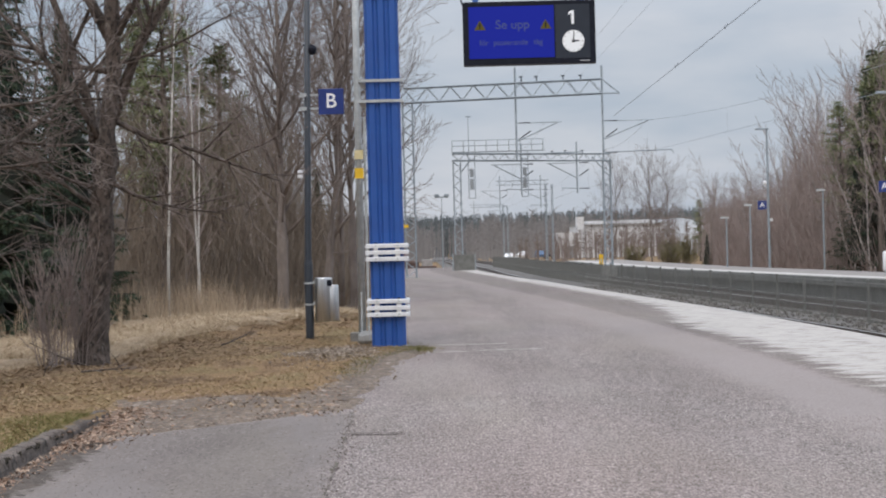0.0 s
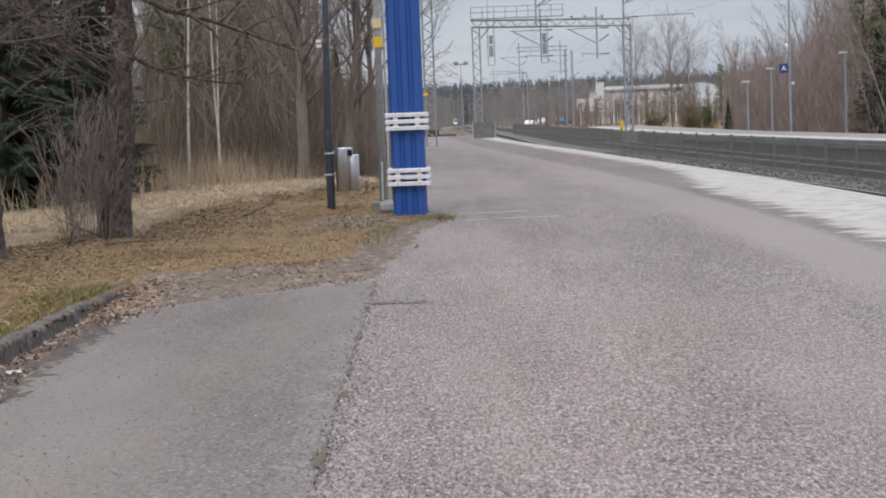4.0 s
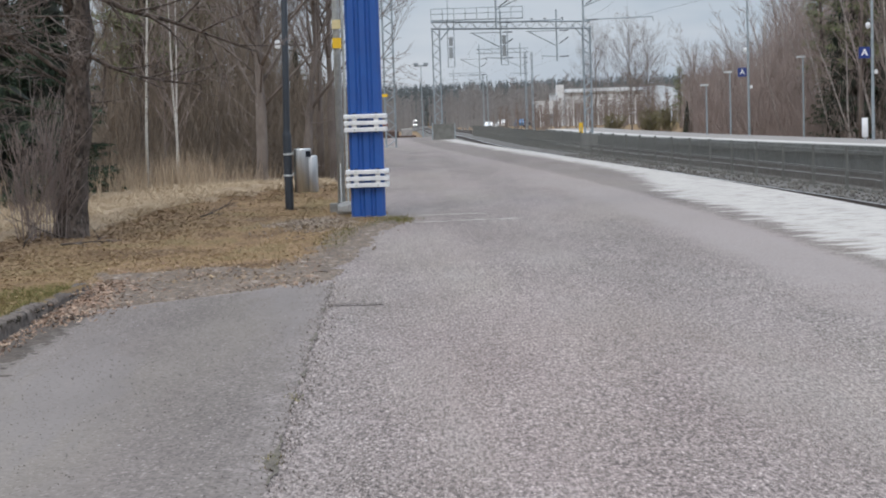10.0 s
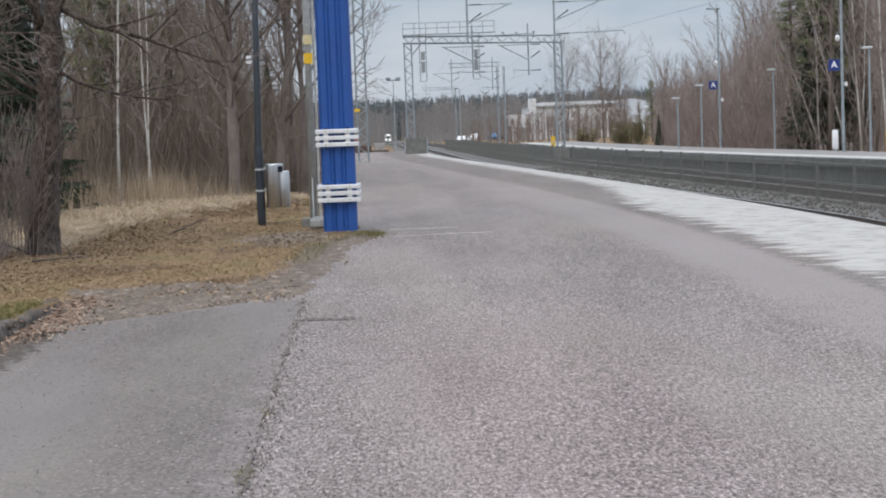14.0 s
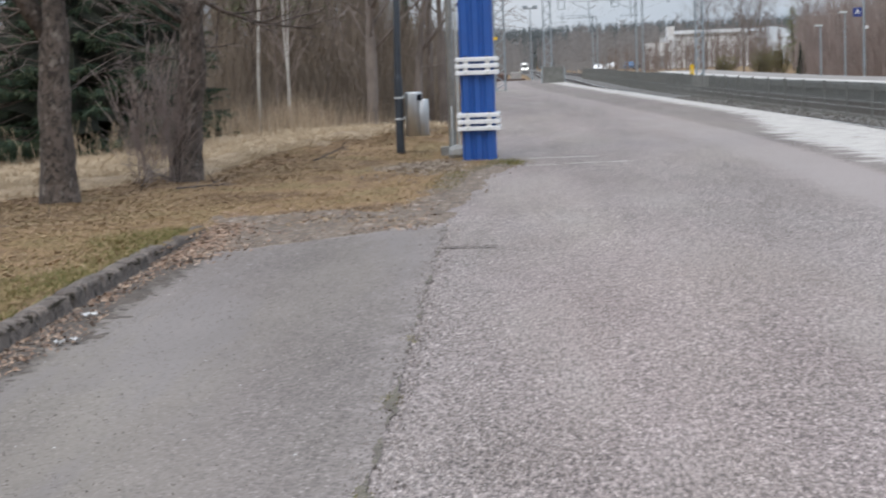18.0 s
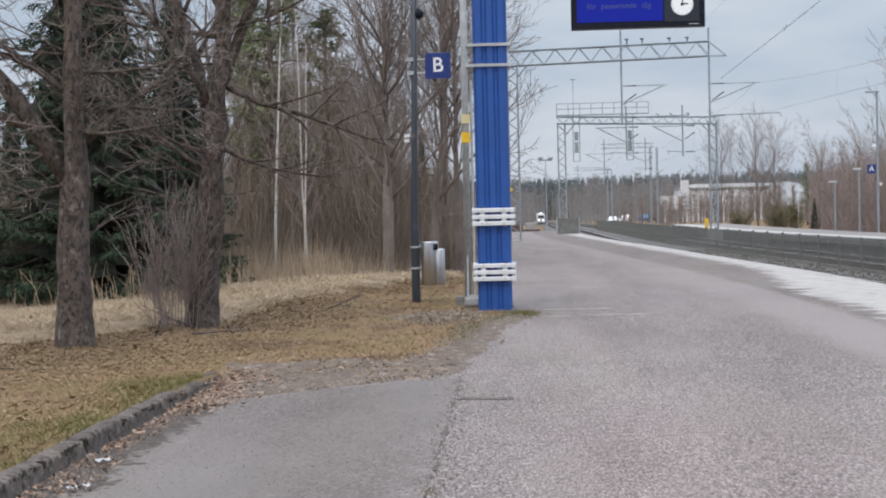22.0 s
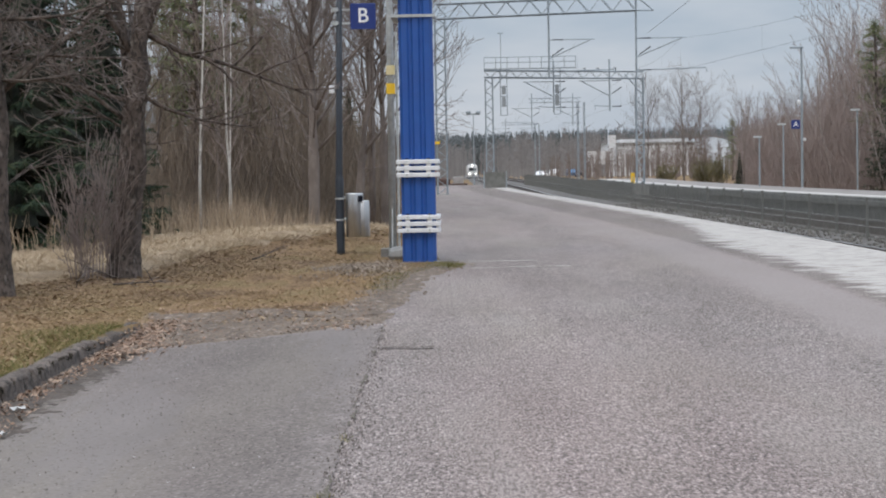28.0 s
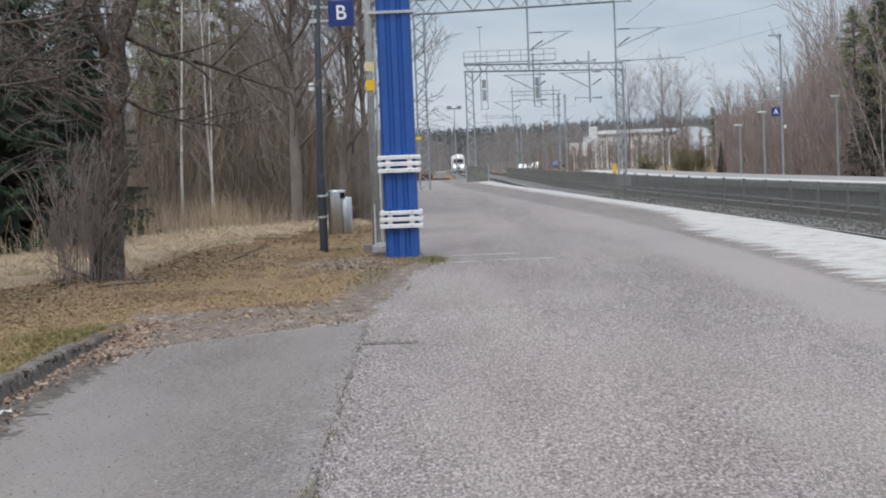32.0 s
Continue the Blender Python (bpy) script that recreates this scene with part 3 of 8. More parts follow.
# ---- mesh helpers ----
class Shape:
    """A growing mesh: vertices and faces."""

    def __init__(self):
        self.v, self.f = [], []

    def box(self, x0, x1, y0, y1, z0, z1):
        b = len(self.v)
        self.v += [(x, y, z) for z in (z0, z1) for y in (y0, y1) for x in (x0, x1)]
        self.f += [tuple(b + i for i in q) for q in ((0, 2, 3, 1), (4, 5, 7, 6), (0, 1, 5, 4), (2, 6, 7, 3), (0, 4, 6, 2), (1, 3, 7, 5))]
        return self

    def bevel_box(self, x0, x1, y0, y1, z0, z1, e=0.02):
        """A block with its upright and top edges taken off."""
        def ring(a, z):
            return [(x0 + a + e, y0 + a, z), (x1 - a - e, y0 + a, z), (x1 - a, y0 + a + e, z), (x1 - a, y1 - a - e, z),
                    (x1 - a - e, y1 - a, z), (x0 + a + e, y1 - a, z), (x0 + a, y1 - a - e, z), (x0 + a, y0 + a + e, z)]
        b = len(self.v)
        self.v += ring(0, z0) + ring(0, z1 - e) + ring(e, z1)
        for k in (0, 8):
            self.f += [(b + k + i, b + k + (i + 1) % 8, b + k + 8 + (i + 1) % 8, b + k + 8 + i) for i in range(8)]
        self.f += [tuple(b + 16 + i for i in range(8)), tuple(b + 7 - i for i in range(8))]
        return self

    def tube(self, pts, radii, sides=6, cap=True):
        """A round bar along points, with a radius at each."""
        b, n = len(self.v), len(pts)
        for i in range(n):
            p = Vector(pts[i])
            d = Vector(pts[min(i + 1, n - 1)]) - Vector(pts[max(i - 1, 0)])
            if d.length < 1e-9:
                d = Vector((0, 0, 1))
            d.normalize()
            u = d.cross(Vector((0, 0, 1)) if abs(d.z) < 0.95 else Vector((1, 0, 0))).normalized()
            w = d.cross(u)
            r = radii[i] if not isinstance(radii, (int, float)) else radii
            for k in range(sides):
                a = 2 * math.pi * k / sides
                self.v.append(tuple(p + (u * math.cos(a) + w * math.sin(a)) * r))
        for i in range(n - 1):
            for k in range(sides):
                k2 = (k + 1) % sides
                self.f.append((b + i * sides + k, b + (i + 1) * sides + k, b + (i + 1) * sides + k2, b + i * sides + k2))
        if cap:
            self.f.append(tuple(b + k for k in range(sides)))
            self.f.append(tuple(b + (n - 1) * sides + sides - 1 - k for k in range(sides)))
        return self

    def lathe(self, x, y, rings, sides=16):
        """Round about a vertical axis; rings of (radius, z)."""
        b = len(self.v)
        for r, z in rings:
            self.v += [(x + r * math.cos(2 * math.pi * k / sides), y + r * math.sin(2 * math.pi * k / sides), z) for k in range(sides)]
        for i in range(len(rings) - 1):
            for k in range(sides):
                k2 = (k + 1) % sides
                self.f.append((b + i * sides + k, b + i * sides + k2, b + (i + 1) * sides + k2, b + (i + 1) * sides + k))
        self.f.append(tuple(b + sides - 1 - k for k in range(sides)))
        self.f.append(tuple(b + (len(rings) - 1) * sides + k for k in range(sides)))
        return self

    def blade(self, p, d, w, side):
        """A narrow leaf: a triangle that stands on its base."""
        b = len(self.v)
        self.v += [tuple(p - side * w), tuple(p + side * w), tuple(p + d)]
        self.f.append((b, b + 1, b + 2))

    def prism(self, outline, z0, z1):
        b, n = len(self.v), len(outline)
        self.v += [(x, y, z) for z in (z0, z1) for x, y in outline]
        self.f += [(b + i, b + (i + 1) % n, b + n + (i + 1) % n, b + n + i) for i in range(n)]
        self.f += [tuple(b + n - 1 - i for i in range(n)), tuple(b + n + i for i in range(n))]
        return self

    def mesh(self, name, material, smooth=False):
        me = bpy.data.meshes.new(name)
        me.from_pydata(self.v, [], self.f)
        me.materials.append(material)
        if smooth:
            me.polygons.foreach_set("use_smooth", [True] * len(me.polygons))
        me.update()
        return me


def part(name, shape, material, parent, label="", smooth=False):
    ob = new(name, shape.mesh(name, material, smooth) if isinstance(shape, Shape) else shape)
    ob.parent = parent
    return tagged(ob, label)


def thing(name, place, label, category, group="", kind=""):
    ob = new(name)
    ob.matrix_basis = place if isinstance(place, Matrix) else pose(*place)
    return tagged(ob, label, category, group, kind)


def solid(name, shape, material, label, category="", kind="", smooth=False):
    return tagged(new(name, shape.mesh(name, material, smooth)), label, category, "", kind)


def letters(name, text, size, material, parent, place, label=""):
    """Raised characters in the built-in font, turned into a mesh."""
    cu = bpy.data.curves.new(name, "FONT")
    cu.body, cu.size, cu.extrude, cu.align_x, cu.align_y = text, size, 0.004, "CENTER", "CENTER"
    cu.offset = size * 0.008
    tmp = bpy.data.objects.new(name, cu)
    me = bpy.data.meshes.new_from_object(tmp)
    bpy.data.objects.remove(tmp)
    me.materials.append(material)
    ob = part(name, me, material, parent, label)
    ob.matrix_basis = place
    return ob


# ---- the plan ----
EDGE_Y = [-12, 15, 22, 30, 38, 47, 55, 65, 74, 87, 101, 160, 400, 800, 1300]
EDGE_X = [6.45, 6.45, 6.4, 6.1, 5.6, 4.85, 4.2, 3.4, 2.7, 1.8, 1.35, 0.6, -1.25, -5.2, -7.0]
FALL_Y = [0, 105, 200, 400, 500, 625, 800, 1300]
FALL_Z = [0, 0, -0.7, -2.35, -3.6, -5.0, -6.3, -9.2]


def soft_line(ys, xs, y, reach):
    return sum(float(np.interp(y + k * reach / 3, ys, xs)) for k in (-3, -2, -1, 0, 1, 2, 3)) / 7


def edge(y):
    """The platform's edge over the rails, as x."""
    return soft_line(EDGE_Y, EDGE_X, y, min(9.0, 3 + max(0, y) * 0.1))


def fall(y):
    """How far the line drops in the distance."""
    return soft_line(FALL_Y, FALL_Z, y, 30) if y > 60 else 0.0


def seam(y):
    """The joint between the smooth path and the gravelled platform."""
    return -0.65 - 0.0194 * (y - 5.5)


def path_end(x, y):
    """Metres past the slanting line at which the path's asphalt ends."""
    return (y - 1.09 * (x + 1.02) - 16.06) / 1.48


def left_edge(y):
    """Where the lawn meets the platform."""
    return float(np.interp(y, [-12, 15.9, 16.2, 17.4, 19, 22.5, 24.4, 25.2, 30, 40, 60, 80, 101], [-0.35, -0.89, -1.1, -1.15, -0.98, -0.82, -0.42, -0.45, -0.78, -1.03, -1.5, -1.95, -2.35]))


def far_edge(y):
    """The edge of the platform across the two tracks."""
    return float(np.interp(y, [-12, 30, 48.8, 60.5, 80, 101, 120], [19.0, 17.2, 14.7, 12.85, 10.4, 9.0, 8.2]))


def lip(y):
    """Where the long straw of the field begins."""
    return float(np.interp(y, [12, 20, 22.6, 24.5, 28.2, 30.5, 32.5, 37, 50], [-7.0, -6.7, -5.4, -4.5, -4.05, -3.1, -2.0, -1.7, -1.8]))


def lawn_height(x, y):
    n = 0.05 * noise.noise((x * 0.5, y * 0.5, 3)) + 0.02 * noise.noise((x * 2.1, y * 2.1, 7))
    if y < 16:
        rise = 1.0 if x < -3.1 else 0.0
        z = 0.012 + rise * (0.082 * math.exp(-max(0.0, -3.2 - x) / 1.1) + n)
    else:
        rise = min(1.0, max(0.0, (left_edge(y) - x) / 0.9))
        z = 0.012 + 0.02 * rise + n * rise
    if 22 < y < 38:
        z += 0.13 * min(1.0, (y - 22) / 4) * math.exp(-((x - lip(y) + 0.15) / 0.5) ** 2)
    z += 0.10 * math.exp(-((x + 3.2) / 2.4) ** 2 - ((y - 32.5) / 3.5) ** 2)
    z -= 0.2 * min(1.0, max(0.0, (-x - 6.5) / 6))
    z -= 0.09 * math.exp(-((x + 1.9) / 1.1) ** 2 - ((y - 28.5) / 2.4) ** 2)
    near = min(1.0, max(0.0, (x + 9.5) / 2.5))
    z -= near * 0.75 * min(1.0, max(0.0, (y - 34.0) / 8.0))
    z -= (1 - near) * 0.55 * min(1.0, max(0.0, (y - 51) / 14))
    return z


def ground_height(x, y):
    f = fall(y)
    le = left_edge(min(max(y, -12), 101))
    lawn = lawn_height(x, min(max(y, 0), 70))
    if y > 101:
        k = min(1.0, (y - 101) / 15)
        lawn = lawn * (1 - k) - 0.9 * k
        le = le - (y - 101) * 0.12
    right = -0.45 + 0.1 * noise.noise((x * 0.1, y * 0.1, 5))
    bed = -0.95
    fe = far_edge(min(y, 120)) + 3.8
    if x < le - 0.06:
        z = lawn
    elif x < le + 0.75 and y < 101:
        z = -0.09
    elif x < fe:
        z = bed
    else:
        z = right if x > fe + 1.0 else bed + (right - bed) * (x - fe)
    if x < -3.1 + 0.02 and x > -3.1 - 0.3 and y < 15.9:
        z = min(z, 0.09)
    if -3.1 < x <= le and y < 15.9:
        z = -0.2
    if -3.1 < x <= le and 15.9 <= y < 17.05:
        z = min(z, -0.03 + (y - 15.9) * 0.05)
    far = math.hypot(x, y)
    if far > 1250:
        z += min(9.0, (far - 1250) * 0.03)
    return z + f


def make_ground():
    xs = sorted(set([-3000, -1800, -1000, -600, -350, -200, -120, -80, -60, -48] + [-40 + 2 * i for i in range(14)] + [round(-12 + 0.3 * i, 2) for i in range(46)]
                    + [-3.12, -3.08, 2, 4, 6, 8, 10, 12, 14, 16] + [18 + 2 * i for i in range(16)] + [60, 80, 120, 200, 350, 600, 1000, 1800, 3000]))
    ys = sorted(set([-3000, -1000, -300, -100, -40, -20, -12] + [round(-8 + 0.4 * i, 2) for i in range(140)] + [48 + 1.5 * i for i in range(36)] + [15.88, 15.92]
                    + [105, 110, 120, 135, 150, 175, 200, 250, 300, 350, 400, 450, 500, 560, 625, 700, 800, 950, 1100, 1250, 1320, 1400, 1600, 2000, 3000]))
    # the lawn's border follows the platform: shift the columns near it
    s = Shape()
    for y in ys:
        for x in xs:
            s.v.append((x, y, ground_height(x, y)))
    n = len(xs)
    for j in range(len(ys) - 1):
        for i in range(n - 1):
            s.f.append((j * n + i, j * n + i + 1, (j + 1) * n + i + 1, (j + 1) * n + i))
    solid("ground", s, LAWN, "dry yellow-brown lawn and field after winter", "ground", "structure", True)


def make_platform():
    """The near platform: a slab that follows the curve, its edge faced with concrete."""
    ys = [-12 + 1.0 * i for i in range(114)]
    s = Shape()
    uv = []
    cols = 10
    for y in ys:
        a, b = left_edge(y) - 0.02, edge(y)
        for k in range(cols + 1):
            q = k / cols
            x = a + (b - a) * (1 - (1 - q) ** 1.5)
            z = 0.012 * noise.noise((x * 0.4, y * 0.4, 1)) if k < cols else 0.0
            s.v.append((x, y, z))
            uv.append((b - x, y))
    m = cols + 1
    for j in range(len(ys) - 1):
        for k in range(cols):
            s.f.append((j * m + k, j * m + k + 1, (j + 1) * m + k + 1, (j + 1) * m + k))
    me = s.mesh("platform", GRAVEL, True)
    layer = me.uv_layers.new(name="edge")
    for lo in me.loops:
        layer.data[lo.index].uv = uv[lo.vertex_index]
    tagged(new("platform", me), "gravel-topped grey platform with a worn white safety strip", "platform", "", "structure")
    w = Shape()
    b0 = 0
    for j, y in enumerate(ys):
        x = edge(y)
        w.v += [(x, y, 0.0), (x + 0.04, y, -0.03), (x + 0.04, y, -0.22), (x - 0.12, y, -0.24), (x - 0.12, y, -1.2)]
        if j:
            for k in range(4):
                w.f.append((b0 + (j - 1) * 5 + k, b0 + j * 5 + k, b0 + j * 5 + k + 1, b0 + (j - 1) * 5 + k + 1))
    solid("platform_edge", w, CONCRETE, "grey concrete front of the platform", "platform edge", "structure")
    e = Shape()
    e.box(left_edge(101) - 0.02, edge(101), 100.98, 101.2, -1.2, -0.02)
    solid("platform_end_wall", e, CONCRETE, "low concrete end of the platform", "wall", "structure")


def make_path():
    """The smooth asphalt patch of the path, its rim a little ragged."""
    s = Shape()
    ys = [-12 + 0.1 * i for i in range(292)]
    for y in ys:
        for k in range(9):
            x = -3.12 + (seam(y) + 3.12 + 0.022 * noise.noise((y * 1.7, 2, 2)) + 0.012 * noise.noise((y * 6, 2, 2))) * k / 8
            s.v.append((x, y, 0.006 + 0.004 * noise.noise((x, y, 4))))
    for j in range(len(ys) - 1):
        for k in range(8):
            s.f.append((j * 9 + k, j * 9 + k + 1, (j + 1) * 9 + k + 1, (j + 1) * 9 + k))
    solid("path", s, ASPHALT, "smooth dark grey asphalt path beside the platform", "path", "structure", True)


def make_far_platform():
    ys = [-12 + 3 * i for i in range(44)]
    top, strip, face = Shape(), Shape(), Shape()
    for j, y in enumerate(ys):
        x = far_edge(y)
        top.v += [(x, y, 0), (x + 3.5, y, 0.0), (x + 3.7, y, -0.55)]
        strip.v += [(x + 0.1, y, 0.004), (x + 1.0, y, 0.004)]
        face.v += [(x, y, 0), (x - 0.05, y, -0.02), (x - 0.05, y, -0.28), (x + 0.2, y, -0.3), (x + 0.2, y, -1.2)]
        if j:
            a = j - 1
            top.f += [(a * 3, a * 3 + 1, j * 3 + 1, j * 3), (a * 3 + 1, a * 3 + 2, j * 3 + 2, j * 3 + 1)]
            strip.f += [(a * 2, a * 2 + 1, j * 2 + 1, j * 2)]
            face.f += [(a * 5 + k, a * 5 + k + 1, j * 5 + k + 1, j * 5 + k) for k in range(4)]
    solid("platform_across", top, FAR_TOP, "pale grey asphalt platform across the tracks", "platform", "structure")
    solid("platform_across_strip", strip, STRIP, "worn white safety strip of the platform across", "safety strip", "structure")
    solid("platform_across_edge", face, FAR_FACE, "concrete front of the platform across the tracks", "platform edge", "structure")


FAR_FACE = mat("dark_far_platform_front", (0.13, 0.131, 0.120), (0.19, 0.19, 0.176), 1.5, 0.92, bump=0.004, fine=(14, (0.10, 0.10, 0.092), 0.45, 0.65), stain=(0.8, (0.10, 0.098, 0.088), 0.5, 0.7))
FAR_TOP = mat("pale_far_asphalt", (0.21, 0.187, 0.173), (0.268, 0.242, 0.226), 0.8, 0.95, fine=(12, (0.17, 0.158, 0.152), 0.45, 0.7))
STRIP = mat("worn_white_strip", (0.37, 0.345, 0.318), (0.48, 0.45, 0.418), 1.5, 0.9, fine=(9, (0.36, 0.385, 0.37), 0.55, 0.8))


def make_tracks():
    bed = Shape()
    ys = [-12 + 2 * i for i in range(60)] + [110 + 12 * i for i in range(100)]
    rows = []
    for j, y in enumerate(ys):
        x, f = edge(y), fall(y)
        w = min(9.6, far_edge(min(y, 101)) - x if y < 101 else 9.0)
        prof = [(-0.3, -0.85), (0.25, -0.72), (2.7, -0.68), (3.3, -0.58), (3.95, -0.52), (4.6, -0.58), (5.2, -0.70), (7.4, -0.72), (w + 0.4, -0.85)]
        bed.v += [(x + a, y, z + f + 0.03 * noise.noise((a * 2, y * 0.7, 3))) for a, z in prof]
        if j:
            bed.f += [((j - 1) * 9 + k, (j - 1) * 9 + k + 1, j * 9 + k + 1, j * 9 + k) for k in range(8)]
    solid("ballast_bed", bed, BALLAST, "dark grey crushed-stone ballast between the platforms", "ballast", "structure")
    for off, num in ((1.7, "near"), (6.2, "far")):
        track = thing("track_" + num, (0, 0, 0), "railway track with concrete sleepers on dark ballast", "railway track", "tracks", "structure")
        for g in (-0.78, 0.78):
            r, h = Shape(), Shape()
            for j, y in enumerate(ys):
                x, f = edge(y) + off + g, fall(y)
                r.v += [(x - 0.07, y, -0.67 + f), (x - 0.02, y, -0.63 + f), (x - 0.036, y, -0.455 + f), (x + 0.036, y, -0.455 + f), (x + 0.02, y, -0.63 + f), (x + 0.07, y, -0.67 + f)]
                h.v += [(x - 0.03, y, -0.45 + f), (x + 0.03, y, -0.45 + f)]
                if j:
                    r.f += [((j - 1) * 6 + k, (j - 1) * 6 + k + 1, j * 6 + k + 1, j * 6 + k) for k in range(5)]
                    h.f += [((j - 1) * 2, (j - 1) * 2 + 1, j * 2 + 1, j * 2)]
            rail = part("rail", r, RAIL, track)
            part("rail_head", h, RAIL_TOP, rail, "shiny worn rail top")
        sl = Shape().bevel_box(-1.3, 1.3, -0.13, 0.13, -0.9, -0.66, 0.03).mesh("sleeper", SLEEPER)
        for i in range(120):
            y = 12 + i * 0.75
            ob = part("sleeper", sl, SLEEPER, track)
            slope = (edge(y + 1) - edge(y - 1)) / 2
            ob.matrix_basis = pose(edge(y) + off, y, 0, 0, 0, -math.degrees(math.atan(slope)))


def make_platform_chips():
    """Small stone chips proud of the worn gravel surface, thickest near the path."""
    rng = np.random.default_rng(5)
    n = 84000
    y = 4.9 + 9.5 * rng.random(n) ** 1.25
    x = seam(y) + 0.03 + rng.random(n) * (0.75 + 0.30 * y)
    keep = np.array([noise.noise((a * 1.3, b * 0.5, 17)) + 0.5 * noise.noise((a * 4, b * 1.6, 3)) for a, b in zip(x, y)]) + rng.uniform(-0.45, 0.45, n) > -0.12
    x, y = x[keep], y[keep]
    n = len(x)
    r, h, a = rng.uniform(0.0028, 0.0066, n), rng.uniform(0.0025, 0.0062, n), rng.uniform(0, 1.57, n)
    z = np.array([0.012 * noise.noise((q * 0.4, w * 0.4, 1)) for q, w in zip(x, y)]) - 0.002
    v = np.zeros((n, 5, 3))
    for k in range(4):
        q = r * rng.uniform(0.7, 1.2, n)
        v[:, k] = np.stack([x + q * np.cos(a + k * 1.571), y + q * np.sin(a + k * 1.571), z], 1)
    v[:, 4] = np.stack([x + r * rng.uniform(-0.4, 0.4, n), y + r * rng.uniform(-0.4, 0.4, n), z + 0.002 + h], 1)
    base = np.arange(n)[:, None, None] * 5
    f = (base + np.array([(0, 1, 4), (1, 2, 4), (2, 3, 4), (3, 0, 4)])[None]).reshape(-1, 3)
    s = Shape()
    s.v, s.f = v.reshape(-1, 3).tolist(), f.tolist()
    solid("platform_chips", s, CHIP_STONE, "small pale and dark stone chips on the platform", "stones", "stuff")


def make_path_specks():
    """Grit strewn over the smooth asphalt of the path."""
    rng = random.Random(66)
    s = Shape()
    for i in range(5200):
        y = 4.6 + 11.0 * rng.random() ** 1.3
        x = rng.uniform(-2.75, seam(y))
        if noise.noise((x * 1.1, y * 0.7, 23)) + rng.uniform(-0.6, 0.6) < 0:
            continue
        r = rng.uniform(0.002, 0.0065)
        z = 0.009
        b = len(s.v)
        s.v += [(x + r * rng.uniform(0.6, 1.2) * math.cos(a), y + r * rng.uniform(0.6, 1.2) * math.sin(a), z) for a in (0, 1.57, 3.14, 4.71)] + [(x, y, z + 0.003 + r * 0.6)]
        s.f += [(b + k, b + (k + 1) % 4, b + 4) for k in range(4)]
    solid("path_grit", s, GRIT, "dark grit strewn over the asphalt path", "stones", "stuff")


make_ground()
make_platform()
make_platform_chips()
make_path()
make_path_specks()
make_far_platform()
make_tracks()


def make_ballast_stones():
    """Broken stones lying on the ballast that can be seen over the platform's edge."""
    rng = random.Random(14)
    s = Shape()
    for i in range(8000):
        y = 14 + 60 * rng.random() ** 1.3
        x = edge(y) + rng.uniform(0.6, 4.6)
        a = x - edge(y)
        z = float(np.interp(a, [0.25, 2.7, 3.3, 3.95, 4.6], [-0.72, -0.68, -0.58, -0.52, -0.58])) + 0.01
        r = rng.uniform(0.018, 0.042)
        s.lathe(x, y, [(r * 0.8, z - 0.02), (r, z + r * 0.4), (r * 0.35, z + r * rng.uniform(0.8, 1.3))], 4)
    solid("ballast_stones", s, BALLAST_STONE, "broken dark stones on the track bed", "stones", "stuff")


BALLAST_STONE = island_mat("broken_ballast_stone", (0.098, 0.091, 0.083), (0.185, 0.172, 0.156), 0.9, (0.138, 0.127, 0.115))
make_ballast_stones()


